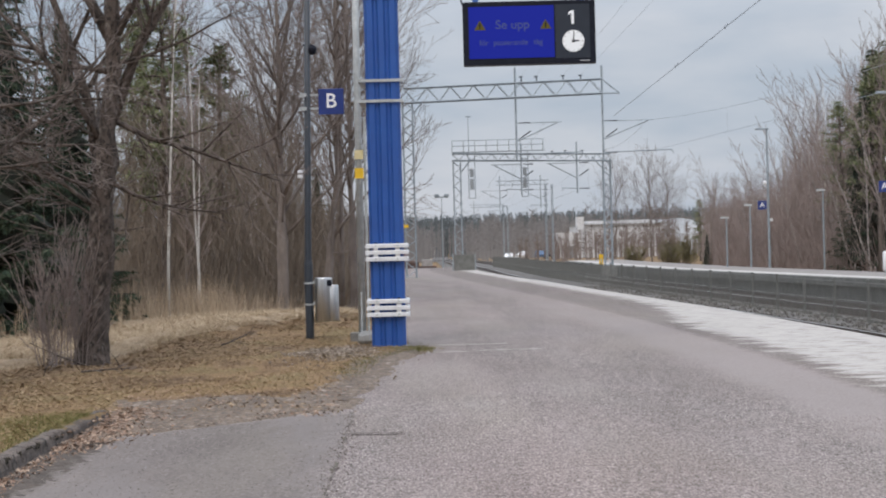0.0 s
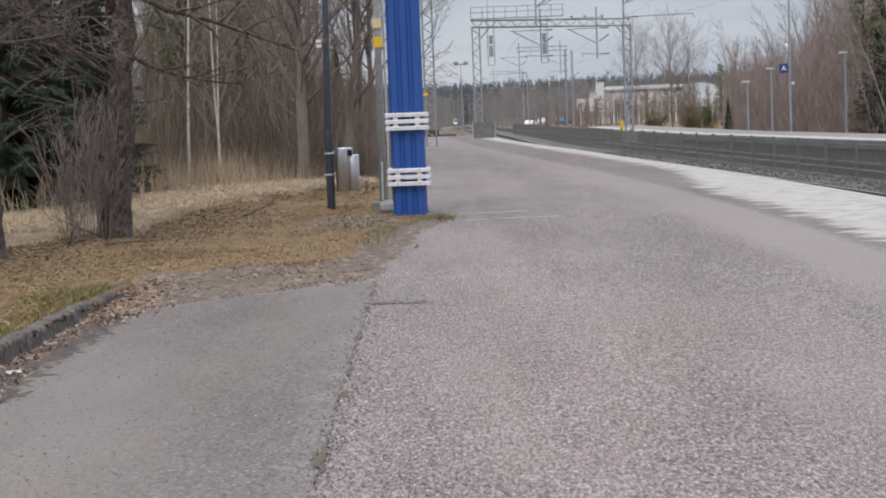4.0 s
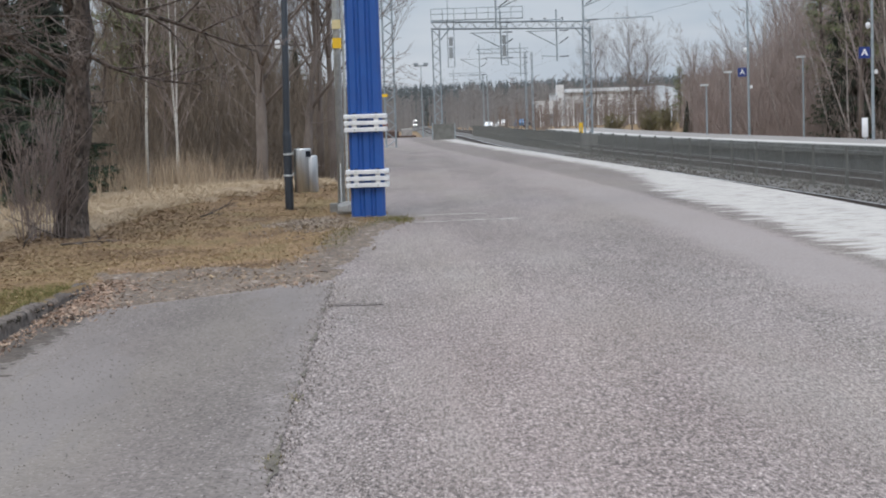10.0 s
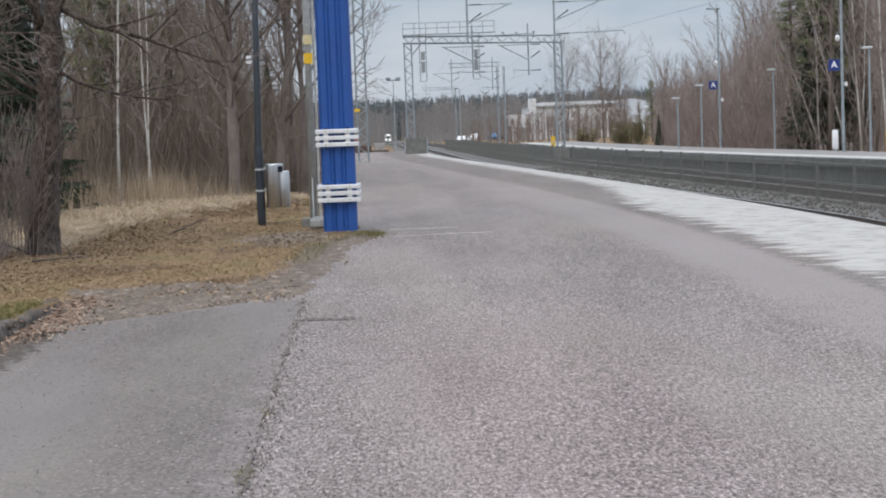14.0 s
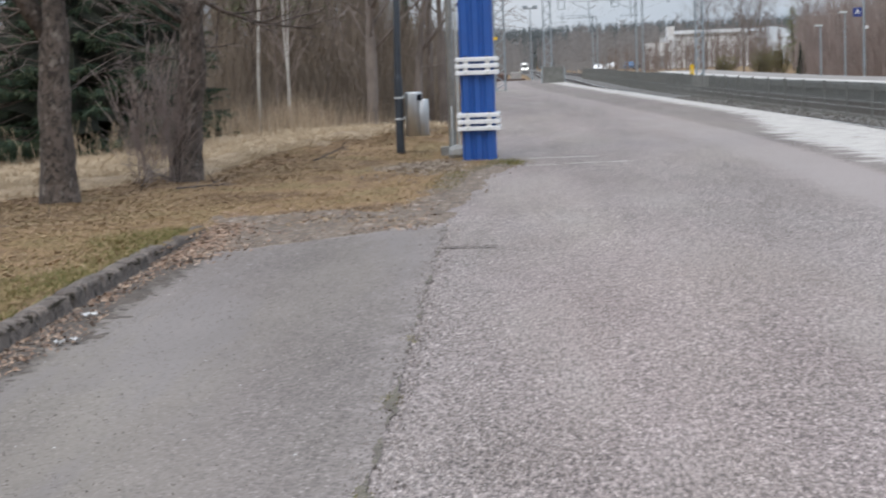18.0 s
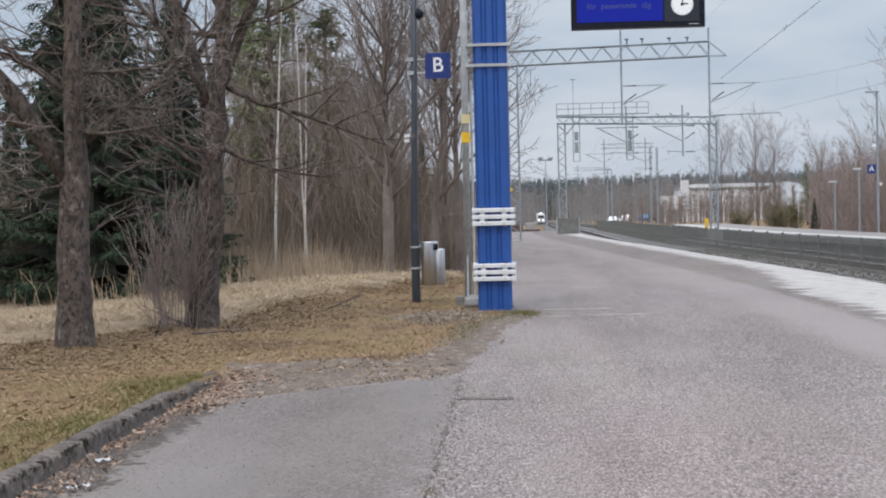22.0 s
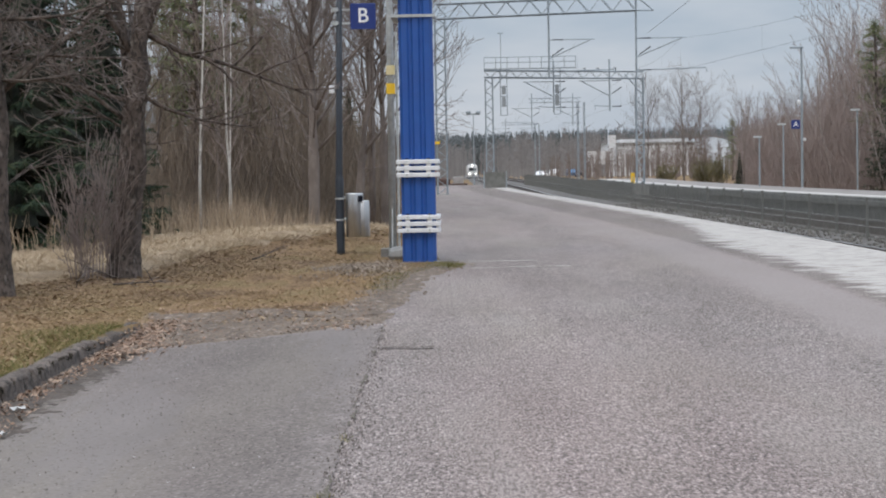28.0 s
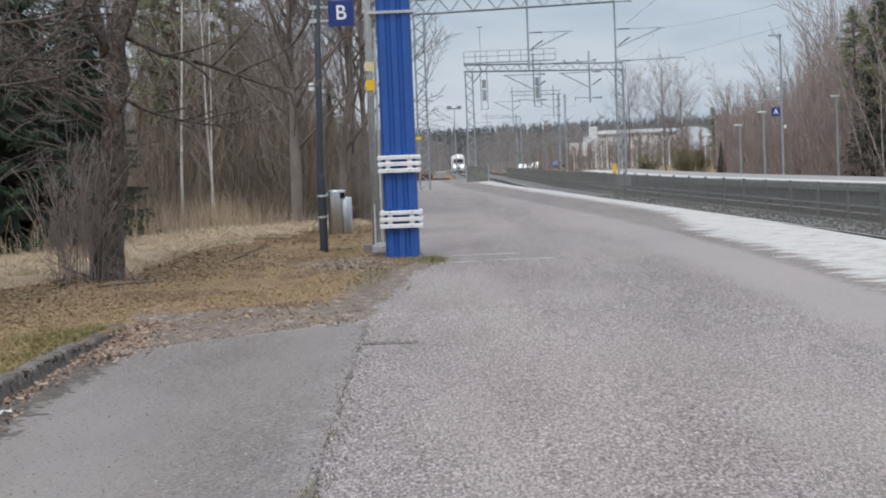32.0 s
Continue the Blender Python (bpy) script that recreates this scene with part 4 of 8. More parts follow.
# ---- the blue column with the display ----
def make_column():
    t = thing("blue_column", (-0.82, 25.6, 0), "tall royal-blue ribbed steel column with bands of white bars", "column")
    # plan of the ribbed sheet: three ribs to the front and back
    prof = [(-0.25, 0.0), (-0.25, -0.16), (-0.205, -0.22), (-0.125, -0.22), (-0.10, -0.192), (-0.065, -0.192), (-0.04, -0.22),
            (0.04, -0.22), (0.065, -0.192), (0.10, -0.192), (0.125, -0.22), (0.205, -0.22), (0.25, -0.16), (0.25, 0.0)]
    outline = prof + [(-x, -y) for x, y in prof]
    part("shaft", Shape().prism(outline, 0.0, 7.6), BLUE, t)
    part("base_plate", Shape().bevel_box(-0.3, 0.3, -0.28, 0.28, -0.03, 0.02, 0.01), CONCRETE, t)
    for rows in ((1.50, 1.403, 1.306), (0.685, 0.588, 0.491)):
        for z in rows:
            for side in (-1, 1):
                y = side * 0.262
                part("white_bar", Shape().bevel_box(-0.315, 0.315, y - 0.035, y + 0.035, z - 0.030, z + 0.030, 0.012), WHITE_TUBE, t, "white plastic bar")
                x = side * 0.287
                part("side_bar", Shape().bevel_box(x - 0.03, x + 0.03, -0.227, 0.227, z - 0.028, z + 0.028, 0.012), WHITE_TUBE, t, "white plastic bar")
        for za, zb in zip(rows, rows[1:]):
            for x in (-0.16, 0.16):
                part("spacer", Shape().bevel_box(x - 0.035, x + 0.035, -0.287, -0.235, zb + 0.030, za - 0.030, 0.006), WHITE_TUBE, t, "white spacer between the bars")
        for x in (-0.16, 0.16):
            part("bolt", Shape().tube([(x, -0.304, rows[0]), (x, -0.297, rows[0])], 0.014, 8), GALV, t, "small bolt head")
            part("bolt", Shape().tube([(x, -0.304, rows[2]), (x, -0.297, rows[2])], 0.014, 8), GALV, t, "small bolt head")
            part("strap", Shape().box(x - 0.02, x + 0.02, -0.234, -0.222, rows[2] - 0.05, rows[0] + 0.05), BLACK, t, "dark strap behind the bars")
    for z in (3.93, 3.63):
        part("clamp_band", Shape().box(-0.36, 0.30, -0.25, -0.222, z - 0.02, z + 0.02).box(0.26, 0.30, -0.2215, 0.25, z - 0.02, z + 0.02).box(-0.36, -0.27, -0.2215, 0.9, z - 0.02, z + 0.02), GALV, t, "galvanised flat band")
    part("collar", Shape().box(-0.285, 0.285, -0.25, -0.223, 5.17, 5.29).box(-0.285, -0.252, -0.2225, 0.25, 5.17, 5.29).box(0.252, 0.285, -0.2225, 0.25, 5.17, 5.29), BLUE, t)
    arm = part("arm", Shape().box(0.25, 3.29, -0.05, 0.05, 5.19, 5.35), BLUE_ARM, t, "blue square steel arm")
    part("end_cap", Shape().box(3.29, 3.30, -0.055, 0.055, 5.185, 5.355), BLUE_ARM, arm)
    part("tie_rod", Shape().tube([(0.25, 0, 6.28), (2.28, 0, 5.40)], 0.015, 8).box(2.22, 2.36, -0.025, 0.025, 5.352, 5.40), DARK_PAINT, t, "dark steel tie rod")
    for x in (1.40, 2.95):
        part("hanger", Shape().box(x - 0.045, x + 0.045, -0.045, 0.045, 5.06, 5.19), BLUE_ARM, t)
    part("cable", Shape().tube([(1.2, 0.05, 5.22), (1.18, 0.05, 5.14), (1.21, 0.05, 5.04)], 0.012, 6), BLACK, t, "black cable")
    part("camera_post", Shape().tube([(3.26, 0, 5.35), (3.26, 0, 6.4)], 0.03, 10).tube([(3.26, 0, 6.4), (3.57, 0, 6.4), (3.57, 0, 5.85)], 0.022, 8), WHITE_TUBE, t, "white tubular post")


def make_display():
    t = thing("platform_display", (0.388, 25.6, 4.125), "blue lit platform display with clock in a black case", "display")
    w, h = 1.955, 0.935
    part("case", Shape().bevel_box(0, w, -0.11, 0.11, 0, h, 0.012), BLACK, t)
    part("screen", Shape().box(0.085, 1.345, -0.116, -0.1105, 0.095, h - 0.075), SCREEN_BLUE, t, "blue lit screen")
    part("side_panel", Shape().box(1.365, 1.87, -0.116, -0.1105, 0.075, h - 0.065), SCREEN_GREY, t, "dark grey side of the screen")

    def face(x, z, d=-0.1165):
        return pose(x, d, z, 90, 0, 0)

    letters("heading", "Se", 0.185, TEXT_DIM, t, face(0.565, 0.585), "dim word on the screen")
    letters("heading", "upp", 0.185, TEXT_DIM, t, face(0.845, 0.585), "dim word on the screen")
    for word, x in (("f\u00f6r", 0.305), ("passerande", 0.70), ("t\u00e5g", 1.105)):
        letters("message", word, 0.115, TEXT_DIM, t, face(x, 0.325), "dim word on the screen")
    one = Shape().box(1.60, 1.64, -0.121, -0.1165, 0.58, 0.775)
    one.v += [(1.60, -0.121, 0.775), (1.60, -0.121, 0.735), (1.558, -0.121, 0.712), (1.558, -0.121, 0.748), (1.60, -0.1165, 0.775), (1.60, -0.1165, 0.735), (1.558, -0.1165, 0.712), (1.558, -0.1165, 0.748)]
    one.f += [(8, 9, 10, 11), (15, 14, 13, 12), (8, 12, 13, 9), (9, 13, 14, 10), (10, 14, 15, 11), (11, 15, 12, 8)]
    part("track_number", one, TEXT_WHITE, t, "white figure 1")
    for x in (0.25, 1.22):
        tri = Shape()
        tri.v = [(x - 0.085, -0.12, 0.515), (x + 0.085, -0.12, 0.515), (x, -0.12, 0.66), (x - 0.085, -0.1165, 0.515), (x + 0.085, -0.1165, 0.515), (x, -0.1165, 0.66)]
        tri.f = [(0, 1, 2), (3, 5, 4), (0, 3, 4, 1), (1, 4, 5, 2), (2, 5, 3, 0)]
        w_ = part("warning_triangle", tri, AMBER, t, "dim amber warning triangle")
        part("bar", Shape().box(x - 0.009, x + 0.009, -0.123, -0.1205, 0.555, 0.62).box(x - 0.009, x + 0.009, -0.123, -0.1205, 0.528, 0.545), BLACK, w_)
    cl = part("clock_face", Shape(), TEXT_WHITE, t, "white round clock face")
    disc = Shape()
    n = 36
    cx, cz, r = 1.625, 0.325, 0.16
    disc.v = [(cx, -0.121, cz)] + [(cx + r * math.cos(2 * math.pi * k / n), -0.121, cz + r * math.sin(2 * math.pi * k / n)) for k in range(n)]
    disc.v += [(cx + r * math.cos(2 * math.pi * k / n), -0.1165, cz + r * math.sin(2 * math.pi * k / n)) for k in range(n)]
    disc.f = [(0, 1 + (k + 1) % n, 1 + k) for k in range(n)] + [(1 + k, 1 + (k + 1) % n, 1 + n + (k + 1) % n, 1 + n + k) for k in range(n)]
    cl.data = disc.mesh("clock_face", TEXT_WHITE)
    for ang, ln, wd in ((84, 0.13, 0.011), (2, 0.09, 0.015)):
        a = radians(ang)
        u, v = Vector((math.cos(a), 0, math.sin(a))), Vector((-math.sin(a), 0, math.cos(a)))
        c = Vector((cx, -0.1235, cz))
        p = Shape()
        q = [c - u * 0.025 - v * wd, c + u * ln - v * wd * 0.6, c + u * ln + v * wd * 0.6, c - u * 0.025 + v * wd]
        p.v = [tuple(k) for k in q] + [tuple(k + Vector((0, 0.0015, 0))) for k in q]
        p.f = [(0, 1, 2, 3), (7, 6, 5, 4), (0, 4, 5, 1), (1, 5, 6, 2), (2, 6, 7, 3), (3, 7, 4, 0)]
        part("pointer", p, BLACK, cl)
    for k in range(12):
        a = radians(30 * k)
        x, z = cx + 0.138 * math.cos(a), cz + 0.138 * math.sin(a)
        part("hour_mark", Shape().box(x - 0.006, x + 0.006, -0.1225, -0.1212, z - 0.006, z + 0.006), BLACK, cl)
    part("maker_plate", Shape().box(1.72, 1.86, -0.113, -0.1105, 0.028, 0.042), GALV, t, "small pale maker's plate")


def make_dome():
    t = thing("dome_camera", (2.755, 25.6, 5.62), "white and black dome security camera under a bracket", "camera")
    part("housing", Shape().lathe(0, 0, [(0.085, 0.12), (0.09, 0.15), (0.08, 0.22), (0.04, 0.25)], 16), WHITE_TUBE, t, smooth=True)
    part("dome", Shape().lathe(0, 0, [(0.02, 0.0), (0.06, 0.02), (0.082, 0.07), (0.085, 0.12)], 16), BLACK, t, "black tinted dome", True)


make_column()
make_display()
make_dome()


def make_sign_pole():
    t = thing("lamp_pole", Matrix.LocRotScale((-2.222, 28.5, 0.023), None, (0.973,) * 3), "dark grey steel pole with a blue sector sign", "pole")
    part("shaft", Shape().tube([(0, 0, -0.25), (0, 0, 0.1), (0, 0, 1.22), (0, 0, 1.25), (0.0, 0, 1.27), (0.0, 0, 1.35), (0.17, 0, 9.2)], [0.072, 0.072, 0.072, 0.070, 0.060, 0.058, 0.042], 16), DARK_PAINT, t, smooth=True)
    part("collar", Shape().lathe(0, 0, [(0.074, 0.535), (0.080, 0.54), (0.080, 0.56), (0.074, 0.565)], 16), GALV, t)
    part("collar", Shape().lathe(0, 0, [(0.074, 0.895), (0.080, 0.90), (0.080, 0.92), (0.074, 0.925)], 16), GALV, t)
    sg = part("sector_sign", Shape().bevel_box(0.245, 0.675, -0.02, 0.02, 3.765, 4.2, 0.008), SIGN_BLUE, t, "blue sign with a white letter B")
    letters("letter", "B", 0.345, SIGN_WHITE, sg, pose(0.46, -0.0215, 3.985, 90, 0, 0))
    for z in (3.87, 4.10):
        part("bracket", Shape().box(0.02, 0.25, -0.012, 0.012, z - 0.015, z + 0.015).lathe(0, 0, [(0.062, z - 0.03), (0.072, z - 0.03), (0.072, z + 0.03), (0.062, z + 0.03)], 12), GALV, t)
    part("sensor_box", Shape().bevel_box(-0.14, -0.055, -0.05, 0.05, 2.70, 2.83, 0.012), WHITE_TUBE, t, "small white box on a bracket")
    part("lower_arm", Shape().tube([(0, 0, 2.78), (-0.07, 0, 2.80)], 0.012, 6), GALV, t)
    part("dome_camera", Shape().lathe(0.16, 0, [(0.03, 4.78), (0.075, 4.82), (0.085, 4.88), (0.06, 4.94)], 14).tube([(0, 0, 4.95), (0.16, 0, 4.95)], 0.018, 6), BLACK, t, "black dome camera on a short arm", True)
    part("foot_cover", Shape().lathe(0, 0, [(0.078, -0.2), (0.078, -0.10), (0.0735, -0.09)], 16), CONCRETE, t)


def make_bin():
    t = thing("litter_bin", Matrix.LocRotScale((-1.979, 28.5, 0.275), None, (0.973,) * 3), "stainless steel litter bin fixed to a pole", "litter bin")
    outer = [(0.14, 0.0), (0.15, 0.01), (0.15, 0.72), (0.146, 0.735), (0.12, 0.74)]
    part("body", Shape().lathe(0, 0, outer, 28), STAINLESS, t, smooth=True)
    part("ash_tray", Shape().lathe(0.16, -0.03, [(0.09, 0.0), (0.095, 0.01), (0.095, 0.60), (0.085, 0.615)], 20), STAINLESS, t, "smaller stainless cylinder for ash", True)
    part("opening", Shape().box(0.04, 0.145, -0.135, -0.07, 0.60, 0.70), BLACK, t, "dark insertion slot")
    for z in (0.31, 0.67):
        part("clamp", Shape().box(-0.24, -0.12, -0.02, 0.02, z - 0.02, z + 0.02), GALV, t)


def make_grey_mast():
    t = thing("galvanised_mast", (-1.33, 28.0, 0.0), "galvanised steel mast with yellow plates on a concrete foot", "mast")
    part("shaft", Shape().tube([(0, 0, 0.1), (0.03, 0, 8.5)], [0.062, 0.05], 14), GALV, t, smooth=True)
    part("foot", Shape().prism([(-0.19, -0.19), (0.19, -0.19), (0.19, 0.19), (-0.19, 0.19)], -0.15, 0.10), FOOT, t, "square concrete foot")
    b = Shape()
    for sx_, sy_ in ((-1, 0), (1, 0), (0, -1), (0, 1)):
        b.v += [(sx_ * 0.19 - sy_ * 0.01, sy_ * 0.19 - sx_ * 0.01, 0.10), (sx_ * 0.19 + sy_ * 0.01, sy_ * 0.19 + sx_ * 0.01, 0.10), (sx_ * 0.07 + sy_ * 0.01, sy_ * 0.07 + sx_ * 0.01, 0.75), (sx_ * 0.07 - sy_ * 0.01, sy_ * 0.07 - sx_ * 0.01, 0.75)]
        n = len(b.v)
        b.f.append((n - 4, n - 3, n - 2, n - 1))
    part("stiffener", b, GALV, t)
    for z, hh in ((2.68, 0.17), (2.98, 0.15)):
        part("yellow_plate", Shape().box(-0.055, 0.085, -0.08, -0.068, z - hh / 2, z + hh / 2), YELLOW if hh > 0.16 else YELLOW_PALE, t, "yellow plate with unreadable marks" if hh > 0.16 else "faded yellow plate")
    part("cable_duct", Shape().tube([(0.10, 0.03, 0.1), (0.11, 0.03, 3.6)], 0.02, 8), GALV, t)
    s = thing("field_stone", (-1.18, 26.6, 0.03), "rough grey boulder at the foot of the column", "stone")
    st = Shape().lathe(0, 0, [(0.10, -0.05), (0.15, 0.02), (0.13, 0.10), (0.06, 0.15)], 9)
    st.v = [(x * 1.2 + 0.03 * noise.noise((x * 9, y * 9, z * 9)), y, z + 0.03 * noise.noise((x * 7, z * 9, y * 5))) for x, y, z in st.v]
    part("rock", st, CONCRETE, s)


make_sign_pole()
make_bin()
make_grey_mast()


# ---- overhead line ----
def truss(s, a, b, w, h, bays, r, rb):
    """A lattice bar from a to b: four chords and zigzag bracing on every side. w is measured along y, h along the third direction."""
    a, b = Vector(a), Vector(b)
    d = (b - a).normalized()
    u = Vector((0, 1, 0))
    v = d.cross(u).normalized()
    cor = [(u * (w / 2) * i + v * (h / 2) * j) for i, j in ((-1, -1), (1, -1), (1, 1), (-1, 1))]
    for c in cor:
        s.tube([a + c, b + c], r, 4)
    for k in range(bays):
        p, q = a + (b - a) * (k / bays), a + (b - a) * ((k + 1) / bays)
        for i, j in ((0, 1), (3, 2), (1, 2), (0, 3)):
            c1, c2 = cor[i], cor[j]
            s.tube([p + (c1 if k % 2 else c2), q + (c2 if k % 2 else c1)], rb, 3, False)


def cantilever(t, x, y, ztop, reach, zarm, side=1):
    """The arm that holds the wires of one track: a stay, a strut with insulators and a registration arm."""
    part("drop_post", Shape().tube([(x, y, ztop + 0.6), (x, y, zarm - 0.25)], 0.042, 8), GALV_FAR, t)
    part("stay", Shape().tube([(x, y, zarm + 1.35), (x + side * reach, y, zarm + 1.35)], 0.022, 5), GALV_FAR, t)
    part("strut", Shape().tube([(x, y, zarm + 0.55), (x + side * reach * 0.9, y, zarm + 1.32)], 0.028, 5), GALV_FAR, t)
    part("registration_arm", Shape().tube([(x, y, zarm), (x + side * (reach + 0.8), y, zarm + 0.05), (x + side * (reach + 0.85), y, zarm - 0.12)], 0.025, 5), GALV_FAR, t)
    for z, a in ((1.35, 0.0), (0.62, 0.34), (0.0, 0.0)):
        part("insulator", Shape().tube([(x + side * 0.12, y, zarm + z + 0.1 * a), (x + side * 0.62, y, zarm + z + 1.1 * a)], [0.022, 0.031], 7), DARK_PAINT, t, "dark ribbed insulator")


def make_portal_near():
    y = 74.0
    t = thing("catenary_portal", (0, 0, 0), "grey lattice steel overhead line portal with outreach over the tracks", "catenary portal", "overhead line portals")
    lg = Shape()
    truss(lg, (-1.36, y, -0.6), (-1.36, y, 7.6), 0.42, 0.42, 26, 0.036, 0.019)
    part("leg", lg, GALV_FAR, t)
    part("foot", Shape().bevel_box(-1.65, -1.07, y - 0.3, y + 0.3, -0.7, 0.04, 0.03), CONCRETE, t, "concrete foot")
    bm_ = Shape()
    truss(bm_, (-1.5, y, 7.82), (7.0, y, 8.02), 0.45, 0.62, 17, 0.034, 0.018)
    bm_.tube([(7.0, y, 8.33), (7.75, y, 7.70)], 0.03, 4).tube([(7.0, y, 7.71), (7.75, y, 7.70)], 0.03, 4)
    bm_.tube([(-1.15, y, 7.0), (-0.75, y, 7.5)], 0.03, 4)
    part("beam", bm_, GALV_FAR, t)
    for x in (3.55, 4.2, 5.35, 6.1):
        part("post_insulator", Shape().tube([(x, y, 8.3), (x, y, 8.5)], 0.03, 6).box(x - 0.10, x + 0.06, y - 0.03, y + 0.03, 8.48, 8.53), DARK_PAINT, t)
    part("yellow_plate", Shape().bevel_box(-1.68, -1.44, y - 0.27, y - 0.25, 2.17, 2.30, 0.008), YELLOW, t, "small yellow plate on the leg")
    cantilever(t, 3.28, y, 8.3, 1.95, 5.18)
    cantilever(t, 7.0, y, 8.3, 2.15, 5.18)


def make_portal_signal():
    y = 91.0
    t = thing("signal_portal", (0, 0, 0), "grey lattice portal over the tracks with walkway and hanging signals", "signal portal", "overhead line portals")
    for x in (0.85, 8.75):
        lg = Shape()
        truss(lg, (x, y, -0.7), (x, y, 5.7), 0.4, 0.38, 20, 0.036, 0.019)
        part("leg", lg, GALV_FAR, t)
        part("foot", Shape().bevel_box(x - 0.4, x + 0.4, y - 0.4, y + 0.4, -1.0, 0.05, 0.04), CONCRETE, t, "concrete foot")
    bm_ = Shape()
    truss(bm_, (0.6, y, 5.96), (8.95, y, 5.75), 0.6, 0.36, 24, 0.03, 0.014)
    for x, dx in ((1.1, 0.5), (8.5, -0.5)):
        bm_.tube([(x, y, 5.2), (x + dx, y, 5.8)], 0.03, 4)
    part("beam", bm_, GALV_FAR, t)
    part("walkway", Shape().box(0.6, 5.4, y - 0.75, y - 0.35, 6.16, 6.2), GALV_FAR, t)
    rl = Shape()
    for z in (6.5, 6.78):
        rl.tube([(0.62, y - 0.75, z), (5.38, y - 0.75, z)], 0.02, 4)
    for k in range(9):
        rl.tube([(0.62 + k * 0.595, y - 0.75, 6.2), (0.62 + k * 0.595, y - 0.75, 6.78)], 0.018, 4)
    part("railing", rl, GALV_FAR, t, "tubular walkway railing")
    for x, z in ((1.62, 3.76), (4.4, 3.78)):
        fr = Shape()
        for dx in (-0.17, 0.17):
            fr.tube([(x + dx, y - 0.6, 6.2), (x + dx, y - 0.6, z)], 0.022, 4)
        for k in range(5):
            fr.tube([(x - 0.17, y - 0.6, z + 0.5 * k), (x + 0.17, y - 0.6, z + 0.5 * k)], 0.018, 4)
        sgn = part("signal_frame", fr, GALV_FAR, t)
        part("signal_head", Shape().bevel_box(x - 0.10, x + 0.10, y - 0.7, y - 0.55, z + 0.45, z + 1.0, 0.04), CABINET, sgn, "dark signal head")
        part("signal_head", Shape().bevel_box(x - 0.10, x + 0.10, y - 0.7, y - 0.55, z + 1.1, z + 1.55, 0.04), CABINET, sgn, "dark signal head")
    part("antenna", Shape().tube([(1.5, y, 6.1), (1.5, y, 8.1)], 0.02, 5).box(1.35, 1.65, y - 0.02, y + 0.02, 8.05, 8.1), GALV_FAR, t)
    for x in (5.9, 6.6, 7.5):
        part("post_insulator", Shape().tube([(x, y, 5.95), (x, y, 6.15)], 0.028, 6).box(x - 0.10, x + 0.05, y - 0.03, y + 0.03, 6.13, 6.17), DARK_PAINT, t)
    cantilever(t, 7.18, y, 6.0, -1.6, 4.15)
    cantilever(t, 4.25, y, 6.0, -1.6, 4.15)


def make_portal_far(y, k):
    t = thing("catenary_portal", (0, 0, 0), "distant grey overhead line portal over the tracks", "catenary portal", "overhead line portals")
    x0, x1 = edge(y) + 4.1 - k, edge(y) + 8.6
    f = fall(y)
    for x in (x1 - 0.28, x1 + 0.28):
        lg = Shape()
        truss(lg, (x, y, -1.0 + f), (x, y, 6.4 + f * 0.4), 0.12, 0.12, 14, 0.03, 0.015)
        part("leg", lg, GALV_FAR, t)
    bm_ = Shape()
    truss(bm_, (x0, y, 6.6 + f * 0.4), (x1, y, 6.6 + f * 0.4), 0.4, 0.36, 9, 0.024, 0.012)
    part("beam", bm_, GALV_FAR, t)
    cantilever(t, edge(y) + 4.35, y, 6.6 + f * 0.4, -1.7, 4.6 + f * 0.4)
    cantilever(t, edge(y) + 7.9, y, 6.6 + f * 0.4, -1.7, 4.6 + f * 0.4)


make_portal_near()
make_portal_signal()
for i_, y_ in enumerate((150.0, 235.0)):
    make_portal_far(y_, i_ * 0.3)


def make_wires():
    sup = [74, 91, 150, 235, 330]
    lines = []
    for off, first in ((1.9, 0), (6.3, -2)):
        for z0, sag, name in ((6.5, 0.7, "messenger_wire"), (5.15, 0.03, "contact_wire")):
            spans = ([-30, 20] if first else []) + sup
            pts = []
            for a, b in zip(spans, spans[1:]):
                for k in range(8):
                    q = k / 8
                    y = a + (b - a) * q
                    low = 0.95 if 85 < y < 150 else 0.0
                    pts.append((edge(y) + off + 0.25 * math.sin(y * 0.05), y, z0 - sag * 4 * q * (1 - q) - low + fall(y) * 0.4))
            lines.append((name, pts, 0.006))
    # feeders that pass over the platform side
    for x, dx in ((3.55, 0.0), (4.2, 0.05), (5.35, 0.05), (6.1, 0.1)):
        lines.append(("feeder_wire", [(x + dx * k / 8, 74 - k * 11, 8.52 - 0.35 * math.sin(math.pi * min(1, k / 6))) for k in range(9)], 0.0035))
    for d in (0.0, 0.07):
        lines.append(("feeder_wire", [(7.45 + d + k * 0.13, 74 - k * 9.0, 6.7 + 0.15 * k + d) for k in range(10)], 0.0058))
    for name, pts, r in lines:
        s = Shape()
        s.tube(pts, r, 4)
        if name == "contact_wire":
            for j in range(0, len(pts), 2):
                p = pts[j]
                s.tube([p, (p[0], p[1], p[2] + 0.8)], 0.003, 3, False)
        w = thing(name, (0, 0, 0), "thin overhead wire hung from the portals", "overhead wire", "overhead wires")
        part("strand", s, GALV_FAR, w)
        if r == 0.0058:
            for p in pts[2:6]:
                part("clip", Shape().tube([(p[0], p[1], p[2] - 0.03), (p[0], p[1], p[2] + 0.06)], 0.012, 5), DARK_PAINT, w, "small dark wire clip")


make_wires()


